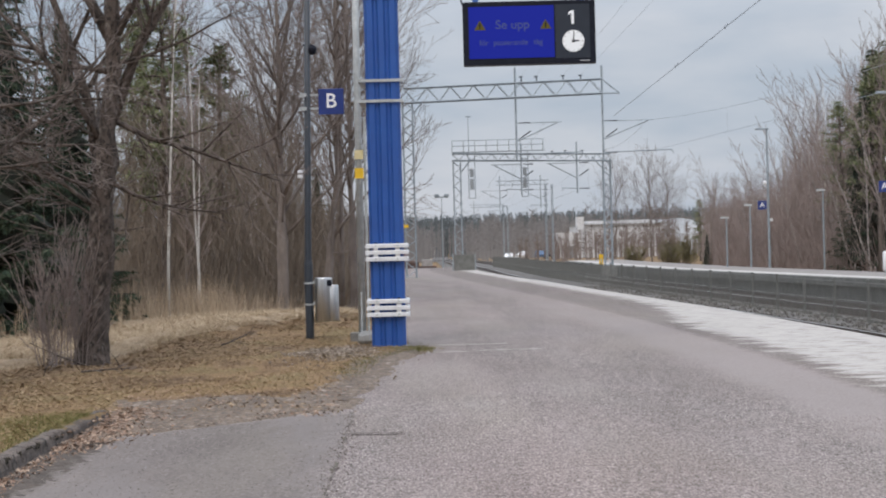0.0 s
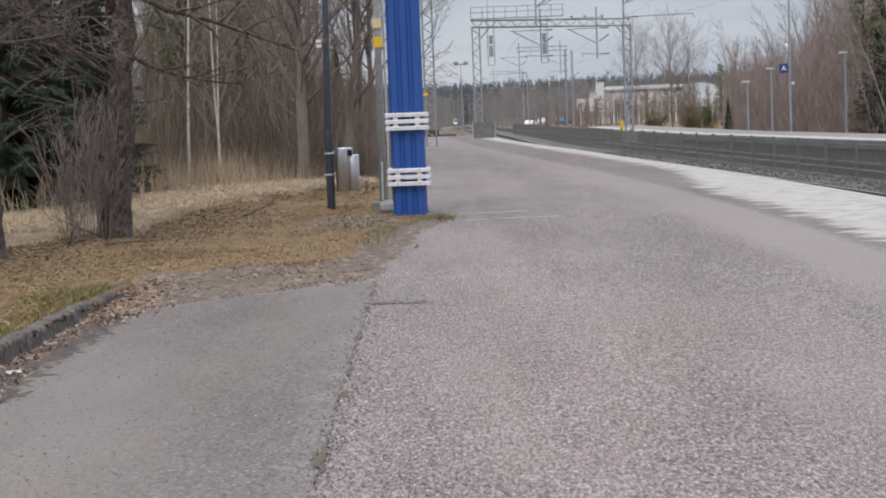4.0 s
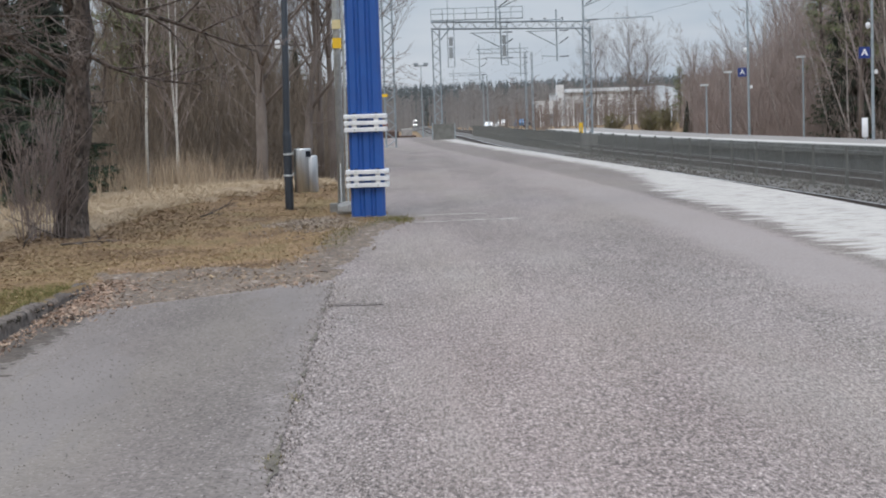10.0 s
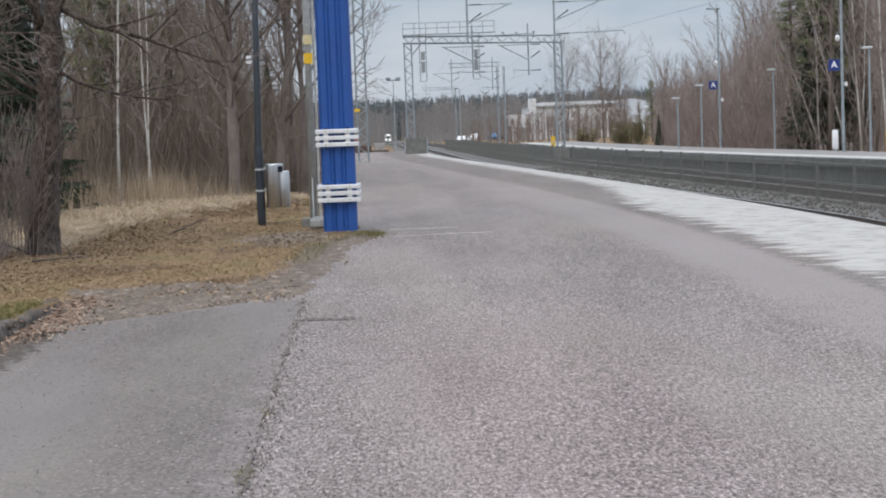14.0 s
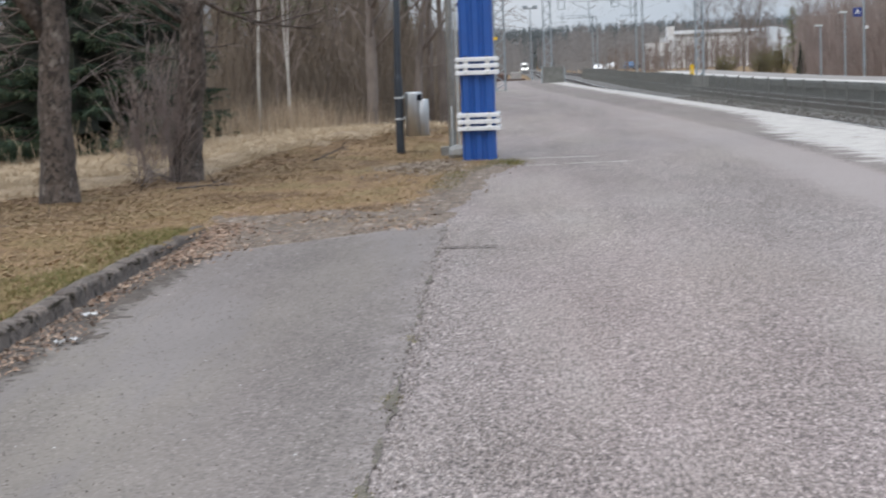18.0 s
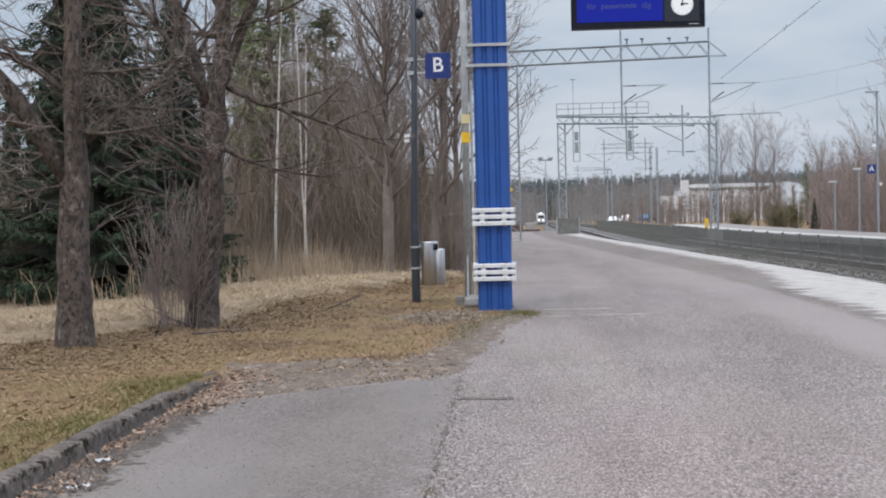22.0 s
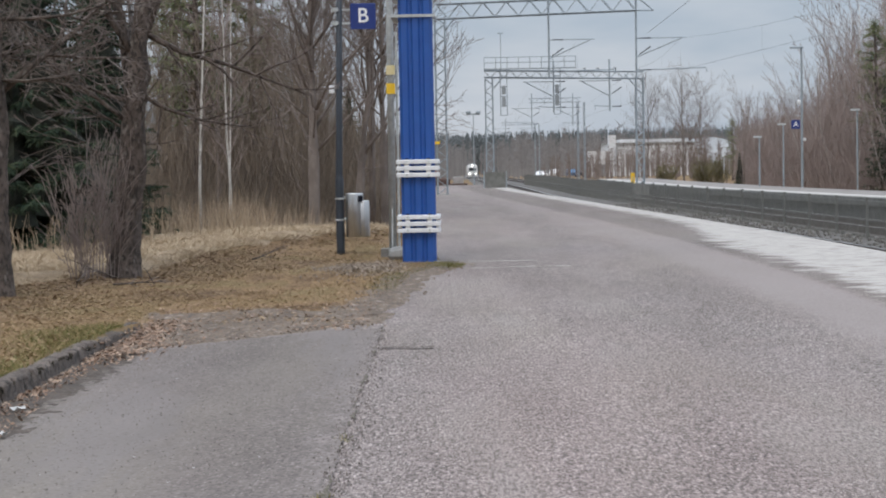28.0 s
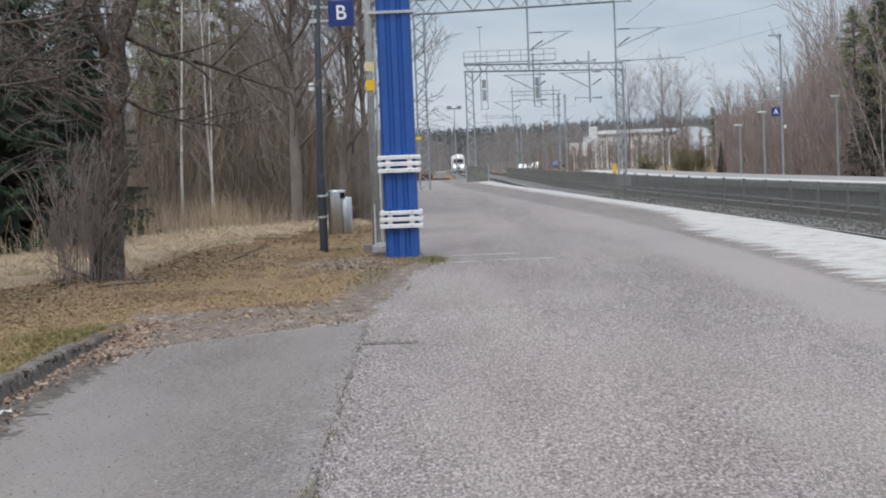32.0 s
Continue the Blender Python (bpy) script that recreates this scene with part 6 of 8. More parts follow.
def again(ob, x, y, z=None, turn=0.0, size=1.0, label=""):
    c = copy_thing(ob, Matrix.Identity(4))
    set_at(c, x, y, z, turn, size)
    return tagged(c, label) if label else c


def old_tree(seed, x, y, height, r, lean, limbs, label, fork=9.0, habit=None, bark=None, group="old lawn trees", shoots=24):
    """An old lawn tree. limbs: height on the stem, bearing (0 right, 90 away), climb, length, radius."""
    rng = random.Random(seed)
    wood, twigs = Shape(), Shape()
    t = thing("broadleaf_tree", (x, y, lawn_height(x, y)), label, "tree", group)
    habit, bark = habit or OLD, bark or BARK
    zs = (-0.2, 0.0, 0.12, 0.25) + tuple(0.4 + 0.15 * i for i in range(28)) + (4.8, 5.2, 5.8, 6.6, 8.2, height)
    pts, radii = [], []
    for z in zs:
        u = max(0.0, z) / height
        pts.append(Vector((lean[0] * (min(z, 4.2) + 0.15 * max(0.0, z - 4.2)) + 0.07 * min(1.0, z * 0.4) * noise.noise((z * 0.7, seed, 1)), lean[1] * z + 0.05 * noise.noise((z * 0.6, seed, 5)), z)))
        radii.append(r * (1.0 if z < fork else 0.72 + 0.28 * math.exp(-(z - fork) * 4)) * (1 - 0.78 * u ** 0.9) * (1.0 + 0.2 * math.exp(-max(0.0, z) * 6.0)))
    wood.tube(pts, radii, 20, False)
    wood.v = [(v[0] * (1 + 0.16 * noise.noise((v[0] * 4, v[1] * 4, v[2] * 1.7 + seed)) + 0.13 * noise.noise((v[0] * 15, v[1] * 15, v[2] * 9))) if v[2] < 5 else v[0], v[1] * (1 + 0.10 * noise.noise((v[0] * 11, v[1] * 11 + 3, v[2] * 8))) if v[2] < 5 else v[1], v[2]) for v in wood.v]
    for z, bear, climb, ln, rr in limbs:
        k = max(i for i, q in enumerate(zs) if q <= z)
        f = (z - zs[k]) / (zs[k + 1] - zs[k])
        a, c = radians(bear), radians(climb)
        d = Vector((math.cos(a) * math.cos(c), math.sin(a) * math.cos(c), math.sin(c)))
        bough(wood, twigs, pts[k].lerp(pts[k + 1], f), d, ln, rr, 1, habit, rng)
    for i in range(10):
        z = rng.uniform(4.6, height * 0.97)
        k = max(i for i, q in enumerate(zs) if q <= z)
        f = (z - zs[k]) / (zs[k + 1] - zs[k])
        a, c = rng.uniform(0, 6.28), radians(rng.uniform(28, 62))
        d = Vector((math.cos(a) * math.cos(c), math.sin(a) * math.cos(c), math.sin(c)))
        bough(wood, twigs, pts[k].lerp(pts[k + 1], f), d, rng.uniform(1.8, 3.6) * (1.25 - z / height), rng.uniform(0.6, 1.0) * (0.075 if habit is OLD else 0.04), 1, habit, rng)
    # short shoots all along the stem
    for i in range(shoots):
        z = rng.uniform(1.1, 5.0)
        k = max(j for j, q in enumerate(zs) if q <= z)
        a, c = rng.uniform(0, 6.28), radians(rng.uniform(-10, 55))
        d = Vector((math.cos(a) * math.cos(c), math.sin(a) * math.cos(c), math.sin(c)))
        bough(wood, twigs, pts[k], d, rng.uniform(0.6, 1.7), rng.uniform(0.009, 0.018), 2, habit, rng)
    part("trunk", wood, bark, t, smooth=True)
    part("crown", twigs, TWIG, t, "fine bare twigs")
    return t


OLD = dict(depth=4, split=3, count=(0, 8, 6, 5), angle=(22, 58), ratio=(0.34, 0.6), taper=0.5, thin=0.004, wobble=0.24, lift=0.8, bare=0.2, sides=(12, 7, 4, 3))
old_tree(11, -6.31, 15.62, 10.5, 0.235, (0.035, 0.01), [(1.8, 2, 20, 1.5, 0.026), (3.4, 160, 55, 3.2, 0.08), (3.9, 20, 50, 3.2, 0.08), (2.6, 200, 30, 2.0, 0.04)], "old bare broadleaf tree with rough grey-brown bark on the lawn")
old_tree(12, -5.56, 19.8, 11.0, 0.205, (0.018, 0.0), [(1.85, 182, 55, 5.2, 0.135), (2.3, 20, 48, 2.6, 0.05), (2.9, 185, 35, 2.2, 0.05), (3.2, 10, -8, 1.7, 0.03), (3.9, 150, 60, 3.5, 0.08), (4.4, 20, 62, 3.4, 0.07), (2.2, 170, 10, 1.6, 0.025), (2.5, 350, -5, 1.5, 0.025), (3.4, 190, -5, 1.6, 0.02), (1.9, 200, -2, 1.3, 0.02)], "old bare broadleaf tree with lichen-flecked bark beside the kerb", 1.95)
old_tree(23, -4.66, 22.75, 10.6, 0.20, (0.095, 0.0), [(2.15, 176, 68, 5.4, 0.085), (2.85, 182, 52, 3.0, 0.055), (3.85, 178, 14, 1.7, 0.045), (4.2, 172, 62, 4.0, 0.085), (3.05, 4, 66, 5.0, 0.085), (4.25, 6, 52, 2.6, 0.05), (2.0, 190, 38, 2.2, 0.035), (3.95, 8, 8, 2.0, 0.028), (3.25, 355, -22, 2.4, 0.045), (2.45, 352, -35, 1.7, 0.035), (2.3, 170, 25, 1.8, 0.03), (5.0, 15, 70, 3.4, 0.08), (5.2, 150, 74, 3.6, 0.085), (1.9, 195, 20, 1.5, 0.02), (3.5, 200, -8, 1.6, 0.02)], "bare broadleaf tree forking into many limbs, with suckers round its foot", 2.9)

# suckers and brush
def sucker_bush(x, y, n, h, spread, seed, label):
    rng = random.Random(seed)
    s, w = Shape(), Shape()
    t = thing("sucker_bush", (x, y, lawn_height(x, y)), label, "bush")
    for i in range(n):
        a, rr = rng.uniform(0, 6.28), spread * rng.random() ** 0.5
        bough(w, s, Vector((rr * math.cos(a), rr * math.sin(a), -0.05)), Vector((rng.gauss(0, 0.12) + 0.10 * math.cos(a), rng.gauss(0, 0.12) + 0.10 * math.sin(a), 1)).normalized(), h * rng.uniform(0.5, 1.1), 0.007, 0, SHRUB, rng)
    part("rootstock", w, TWIG_RED, t)
    part("crown", s, TWIG_RED, t)


sucker_bush(-4.98, 22.6, 40, 1.65, 0.36, 5, "thicket of thin bare suckers at the foot of a tree")

MID_A = bare_tree("slender_tree", 31, 10.5, 0.12, UPRIGHT, THIN_BARK, TWIG, "bare grey-brown tree with many upright branches")
MID_B = bare_tree("slender_tree", 32, 11.5, 0.11, UPRIGHT, THIN_BARK, TWIG, "bare grey-brown tree with many upright branches")
set_at(MID_A, -12.5, 58.0, turn=20, size=0.95)
set_at(MID_B, -2.95, 49.5, turn=70, size=1.05)
# the round-crowned trees at the wood's edge: stems that divide low into a fan of fine upright limbs
FAN = dict(depth=4, split=2, count=(0, 8, 7, 5), angle=(16, 44), ratio=(0.32, 0.54), taper=0.40, thin=0.0045, wobble=0.20, lift=1.2, bare=0.2, sides=(10, 5, 3, 3))
for seed_, x_, y_, h_, r_, lean_, n_, wide_ in ((81, -4.0, 43.0, 10.6, 0.16, (0.004, 0.0), 27, 1.0), (82, -3.05, 43.8, 10.0, 0.12, (0.10, 0.0), 9, 0.8), (83, -2.36, 46.0, 10.4, 0.13, (-0.01, 0.0), 8, 0.8)):
    rf = random.Random(seed_)
    fan_ = [(2.3 + 5.2 * (k + rf.random()) / n_, 360 * k * 0.382 + rf.uniform(-20, 20), rf.uniform(36, 50) + 26 * k / n_, wide_ * rf.uniform(3.4, 4.6) * (1 - 0.03 * k * 13 / n_), rf.uniform(0.026, 0.048)) for k in range(n_)]
    old_tree(seed_, x_, y_, h_, r_, lean_, fan_, "grey-stemmed bare tree with a round crown of fine upright twigs", 2.6, FAN, THIN_BARK, "round-crowned trees", 4)
for x, y, k, a, sz in ((-3.3, 61, 1, 90, 1.0), (-9.5, 66, 1, 45, 0.9), (-15, 62, 0, 10, 0.9)):
    again((MID_A, MID_B)[k], x, y, None, a, sz)

BIRCH_A = bare_tree("birch", 41, 12.0, 0.055, SLIM, BIRCH, TWIG_RED, "slim white-stemmed birch without leaves", (0.03, 0), group="birches")
BIRCH_B = bare_tree("birch", 42, 13.5, 0.066, SLIM, BIRCH, TWIG_RED, "tall white-stemmed birch without leaves", (-0.05, 0.02), group="birches")
BIRCH_C = bare_tree("birch", 43, 11.0, 0.055, dict(SLIM, wobble=0.5), BIRCH_GREY, TWIG_RED, "leaning white-stemmed birch without leaves", (-0.15, 0.02), group="birches")
THIN_A = bare_tree("thin_alder", 51, 11.5, 0.085, SLIM, THIN_BARK, TWIG_RED, "thin bare tree with reddish-brown twigs", group="thicket trees")
THIN_B = bare_tree("thin_alder", 52, 12.5, 0.09, SLIM, THIN_BARK, TWIG_RED, "thin bare tree with reddish-brown twigs", (0.04, 0), group="thicket trees")
set_at(BIRCH_A, -5.85, 36.6, turn=0, size=0.68)
set_at(BIRCH_B, -5.35, 38.0, turn=50, size=0.5)
set_at(BIRCH_C, 22.5, 93, -0.4)
set_at(THIN_A, -9.0, 58)
set_at(THIN_B, -6.2, 66)
again(BIRCH_A, -5.6, 39.2, None, 80, 0.5)
again(BIRCH_B, -15.7, 45.0, None, 10, 0.52)
again(BIRCH_A, -17.0, 48.0, None, 140, 0.6)

def skyline(x, y):
    """How high the wood behind the far platform stands: it climbs away from the line."""
    return 1.55 + y * float(np.interp(x / y, [0.13, 0.177, 0.194, 0.2175, 0.2477, 0.30], [0.030, 0.037, 0.046, 0.085, 0.112, 0.155]))


rw = random.Random(77)
# the wood left of the line
for i in range(42):
    y = rw.uniform(56, 98)
    x = -rw.uniform(2.9 + (y - 50) * 0.02, 6 + y * 0.40)
    again((THIN_A, THIN_B)[i % 2], x, y, -0.75 + fall(y), rw.uniform(0, 360), rw.uniform(0.32, 0.55))
for x, y, k, sz in ((-6.9, 46.5, 0, 0.54), (-5.9, 49.0, 1, 0.52), (-8.3, 50.5, 1, 0.56), (-5.0, 54.0, 0, 0.52), (-7.2, 57.0, 1, 0.6), (-10.4, 47.0, 0, 0.6)):
    again((THIN_A, THIN_B)[k], x, y, None, x * 50, sz)
# the wood behind the far platform: its skyline climbs away from the line
for i in range(115):
    y = rw.uniform(66, 150)
    x = far_edge(min(y, 115)) + 6.6 + max(0, (y - 100) * 0.12) + 20 * rw.random() ** 1.5
    k = i % 6
    if x / y < 0.153:
        x = y * rw.uniform(0.156, 0.2)
    top = 1.55 + (skyline(x, y) - 1.55) * rw.uniform(0.75, 1.02) + 0.45
    size = top / (11.5, 12.5, 12.0, 12.5, 13.5, 11.0)[k]
    again((THIN_A, THIN_B, BIRCH_A, THIN_B, BIRCH_B, BIRCH_C)[k], x, y, -0.45, rw.uniform(0, 360), min(1.3, size))

SP = spruce("spruce", 61, 9.5, 2.45, "dense dark green spruce at the edge of the field")
SP2 = spruce("spruce", 62, 9.8, 3.25, "tall dark green spruce with drooping boughs")
SP3 = spruce("spruce", 63, 10.5, 2.5, "small dark spruce in the depth of the wood", full=0.4)
set_at(SP3, -6.2, 62, -0.8, 30, 0.5)
set_at(SP2, -8.35, 31.2, turn=20, size=0.93)
set_at(SP, -13.1, 27.6, turn=0, size=1.05)
again(SP, -7.5, 34.6, None, 130, 0.66)
again(SP2, -14.6, 26.2, None, 200, 0.9)
again(SP2, -16.2, 31.5, None, 290, 1.0)
again(SP, -17.8, 28.5, None, 10, 1.0)
again(SP, -14.2, 30.2, None, 80, 0.95)
again(SP2, -21.0, 40.0, None, 90, 1.05)
for x, y, sz in ((-8.4, 56, 0.5), (-10.6, 59, 0.55), (-12.8, 64, 0.6), (-5.2, 72, 0.55), (-16.5, 58, 0.6), (-19.5, 62, 0.7), (-7.6, 75, 0.55)):
    again(SP3, x, y, -0.8, x * 40, sz, "small dark spruce in the depth of the wood")
again(SP3, 16.1, 105, -0.4, 40, 0.2, "small dark spruce behind the far platform")
again(SP3, 22.6, 84, -0.4, 10, 0.85, "dark spruce behind the far platform")

PN = pine("pine", 71, 11.5, "tall pine with yellow-green needle clumps")
set_at(PN, -7.7, 48.0, turn=0, size=0.78)
again(PN, -9.4, 55.0, None, 120, 0.85)
again(PN, -6.6, 52.0, None, 210, 0.72)
again(PN, 20.0, 78, -0.4, 60, 0.85)
again(PN, 19.0, 82, -0.4, 20, 0.7)
again(SP3, 19.4, 80, -0.4, 120, 0.5, "dark spruce behind the far platform")
again(SP3, 21.2, 79, -0.4, 220, 0.62, "dark spruce behind the far platform")
again(PN, 21.6, 81, -0.4, 160, 0.98)
again(PN, 21.6, 86, -0.4, 250, 0.9)
again(PN, 19.3, 76, -0.4, 310, 0.78)
again(SP3, 20.4, 77.5, -0.4, 20, 0.8, "dark spruce behind the far platform")
again(PN, 22.4, 150, -1.2, 40, 0.5, "pine standing by itself at the end of the wood")
for x, y, sz in ((19.9, 79, 1.0), (20.9, 81, 0.95), (19.0, 77, 0.8)):
    again(SP3, x, y, -0.4, x * 70, sz, "dark spruce behind the far platform")
for x, y, k in ((19.1, 66.5, 0), (19.7, 67.0, 15), (18.5, 68.0, -10), (20.1, 70.0, 5)):
    again(BIRCH_B, x, y, -0.45, k, 0.72, "tall white-stemmed birch leaning over the far platform")
for i in range(14):
    y = 62 + 2.9 * i
    again(BIRCH_C, far_edge(y) + 6.4 + rw.uniform(0, 1.6) + (y - 62) * 0.03, y, -0.45, rw.uniform(-60, 60), rw.uniform(0.62, 0.95) * (1.0 if y < 80 else 0.75))

# two lone trees between the line and the building
again(MID_A, 17.0, 140, -1.4, 10, 0.76, "lone bare tree beyond the far platform")
again(MID_B, 14.6, 146, -1.4, 90, 0.7, "lone bare tree beyond the far platform")
again(MID_B, 19.5, 150, -1.4, 190, 0.7, "lone bare tree beyond the far platform")


def far_wood(name, label, rows, seed, m, needle=False):
    """Distant trees beyond counting: stems and twig fans, or dark tapering crowns."""
    rng = random.Random(seed)
    s = Shape()
    for n, x0, x1, y0, y1, h0, h1, base in rows:
        for i in range(n):
            x, y = rng.uniform(x0, x1), rng.uniform(y0, y1)
            h = rng.uniform(h0, h1)
            z = ground_height(x, y) if base is None else base
            w = 0.05 * (y / 200)
            s.tube([(x, y, z - 1), (x + rng.uniform(-0.3, 0.3), y, z + h)], [w * 1.6, w * 0.4], 3, False)
            for k in range(44 if not needle else 40):
                u = rng.uniform(0.25, 1.0) if not needle else rng.uniform(0.3, 1.0)
                ln = h * (0.16 if not needle else 0.20 * (1.12 - u)) * rng.uniform(0.5, 1.3)
                a = rng.uniform(0, 6.28)
                c = Vector((x, y, z + h * u))
                d = Vector((math.cos(a), math.sin(a) * 0.4, rng.uniform(0.2, 1.2) if not needle else rng.uniform(-0.7, 0.2))).normalized()
                s.blade(c, d * ln, ln * (0.05 if not needle else 0.42), Vector((rng.uniform(-1, 1), 0, rng.uniform(-1, 1))).normalized())
    return solid(name, s, m, label, "wood", "stuff")


far_wood("distant_bare_wood", "distant leafless wood along the line, coloured pale grey with haze", [(120, -40, -9, 250, 420, 5, 9, None), (110, 9, 50, 340, 480, 6, 10, None), (60, -14, -7, 170, 300, 3, 5, None)], 5, HAZY_TWIG)
far_wood("distant_grey_wood", "leafless wood far down the line, coloured pale grey with haze", [(400, -70, -6, 500, 900, 8, 14, None), (460, 5, 110, 500, 900, 9, 15, None), (420, -80, 170, 900, 1250, 14, 22, None)], 7, HAZY_TWIG)
far_wood("distant_conifer_wood", "distant conifer wood on the rise, coloured pale blue-green with haze", [(2000, -170, 270, 1150, 1500, 24, 29, None)], 6, HAZY_NEEDLE, True)
far_wood("wayside_scrub", "low leafless scrub before the white building", [(330, 11, 46, 170, 292, 1.8, 4.2, None), (75, 24, 46, 200, 290, 3.6, 5.6, None)], 9, TWIG)

for x, y, sz in ((15.6, 118, 0.7), (17.1, 122, 0.75), (18.9, 116, 0.7), (14.2, 128, 0.55)):
    rng = random.Random(int(x * 10))
    t_ = thing("willow_bush", (x, y, -0.7), "yellow-green budding willow bush by the far platform", "bush", "willow bushes")
    w_, s_ = Shape(), Shape()
    for k in range(30):
        bough(w_, s_, Vector((rng.gauss(0, 0.25), rng.gauss(0, 0.25), 0)), Vector((rng.gauss(0, 0.35), rng.gauss(0, 0.35), 1)).normalized(), sz * rng.uniform(1.6, 2.6), 0.022, 0, WILLOWY, rng)
    part("rootstock", w_, TWIG, t_)
    part("crown", s_, WILLOW, t_, "yellow-green twigs")


# ---- kerb, litter, grass ----
def kerb_line(y):
    """The kerb's front face."""
    return float(np.interp(y, [4, 6, 7.5, 11, 14, 16], [-2.91, -2.96, -2.99, -3.02, -3.05, -3.10]))


def make_kerb():
    t = thing("kerb", (0, 0, 0), "weathered rounded kerb stones between lawn and path", "kerb", "", "structure")
    rng = random.Random(8)
    y = -6.0
    meshes = []
    outline = ((0.0, -0.15), (0.003, 0.0), (0.010, 0.045), (0.016, 0.085), (0.022, 0.106), (0.034, 0.119), (0.055, 0.124), (0.095, 0.126), (0.14, 0.124), (0.168, 0.11), (0.172, -0.15))
    m = len(outline)
    for v in range(4):
        s = Shape()
        n = 60
        for j in range(n + 1):
            yy = j / n
            end = 0.022 * (math.exp(-yy * 45) + math.exp(-(1 - yy) * 45))
            # chips broken out of the front edge
            chip = 0.10 * max(0.0, noise.noise((v * 5, yy * 11, 2)) - 0.22) + 0.05 * max(0.0, noise.noise((v * 7, yy * 27, 6)) - 0.25)
            for x, z in outline:
                rough = 0.014 * noise.noise((x * 6 + v * 3, yy * 4, z * 6)) + 0.011 * noise.noise((x * 25, yy * 16 + v, z * 25)) + 0.006 * noise.noise((x * 60, yy * 45 + v, z * 60))
                broken = chip * math.exp(-((z - 0.115) / 0.035) ** 2 - (max(0.0, x - 0.03) / 0.04) ** 2)
                s.v.append((-x + rough - broken - (end if z > 0 else 0) * 0.5, yy * 0.995, z + ((rough * 0.8 - end - broken * 0.9) if z > 0 else 0)))
        for j in range(n):
            s.f += [(j * m + k, j * m + k + 1, (j + 1) * m + k + 1, (j + 1) * m + k) for k in range(m - 1)]
        s.f += [tuple(range(m - 1, -1, -1)), tuple(n * m + k for k in range(m))]
        meshes.append(s.mesh("kerb_stone", KERB))
    i = 0
    while y < 15.2:
        ob = part("kerb_stone", meshes[i % 4], KERB, t)
        ob.matrix_basis = pose(kerb_line(y) + rng.uniform(-0.012, 0.012), y, rng.uniform(-0.012, 0.008) - 0.02 * max(0.0, y - 12.5), 0, rng.uniform(-1.5, 1.5), 0.8 + rng.uniform(-0.5, 0.5))
        y += 1.0
        i += 1
    ob = part("kerb_stone", meshes[1], KERB, t, "sunken end stone of the kerb")
    ob.matrix_basis = pose(-3.10, 15.2, -0.075, -2.5, 0, 2)


def make_kerb_lumps():
    """Small dark lumps on the front edge of the kerb and in its joints."""
    rng = random.Random(44)
    s = Shape()
    for i in range(2600):
        y = rng.uniform(4.5, 14.5)
        if rng.random() < 0.2:
            y = round(y) + rng.gauss(0, 0.02)
        elif noise.noise((3, y * 2.6, 1)) + rng.uniform(-0.3, 0.3) < 0.05:
            continue
        q = rng.uniform(-0.015, 0.045)
        x = kerb_line(y) - 0.03 - max(0.0, q)
        r = rng.uniform(0.004, 0.013)
        z = 0.113 + min(0.0, q) * 2.0 - 0.02 * max(0.0, y - 12.5)
        b = len(s.v)
        s.v += [(x + r * rng.uniform(0.5, 1.1) * math.cos(a), y + 1.7 * r * rng.uniform(0.5, 1.1) * math.sin(a), z - 0.012) for a in (0, 1.05, 2.1, 3.14, 4.2, 5.24)] + [(x, y, z + r * 0.55)]
        s.f += [(b + k, b + (k + 1) % 6, b + 6) for k in range(6)]
    solid("kerb_lumps", s, KERB_LUMP, "small dark lumps along the kerb's front edge", "moss", "stuff")


def make_manhole():
    t = thing("manhole_cover", (-2.29, 5.36, 0.0), "rusty round cast-iron manhole cover in the asphalt", "manhole cover")
    ring = Shape().lathe(0, 0, [(0.375, -0.02), (0.365, 0.006), (0.335, 0.011), (0.29, 0.012), (0.245, 0.013), (0.24, -0.02)], 64)
    ring.v = [(x * (1 + 0.05 * noise.noise((x * 9, y * 9, 4))) if x * x + y * y > 0.1 else x, y * (1 + 0.05 * noise.noise((x * 9, y * 9, 4))) if x * x + y * y > 0.1 else y, z) for x, y, z in ring.v]
    part("frame_ring", ring, RING, t, "worn round concrete ring")
    part("lid", Shape().lathe(0, 0, [(0.232, -0.02), (0.232, 0.010), (0.224, 0.014), (0.0, 0.0142)], 40), IRON, t)
    for i in range(-4, 5):
        for j in range(-4, 5):
            if i * i + j * j < 17 and (i, j) != (0, 0):
                part("stud", Shape().bevel_box(i * 0.047 - 0.013, i * 0.047 + 0.013, j * 0.047 - 0.007, j * 0.047 + 0.007, 0.012, 0.019, 0.003), IRON, t)
    # damp dirt washed against the ring
    s = Shape()
    n = 240
    for k in range(n + 1):
        a = -0.5 + 2.8 * k / n
        w = math.sin(math.pi * k / n) * max(0.0, 0.012 + 0.03 * noise.noise((a * 6, 2, 1)) + 0.05 * noise.noise((a * 30, 5, 3)) + 0.03 * noise.noise((a * 75, 5, 9)))
        s.v += [(-2.29 + 0.362 * math.cos(a), 5.36 + 0.362 * math.sin(a), 0.0105), (-2.29 + (0.368 + w) * math.cos(a), 5.36 + (0.368 + w) * math.sin(a), 0.0105)]
    s.f = [(2 * k, 2 * k + 1, 2 * k + 3, 2 * k + 2) for k in range(n)]
    solid("dirt_patch", s, GUTTER, "dark damp dirt round the manhole ring", "soil", "structure")


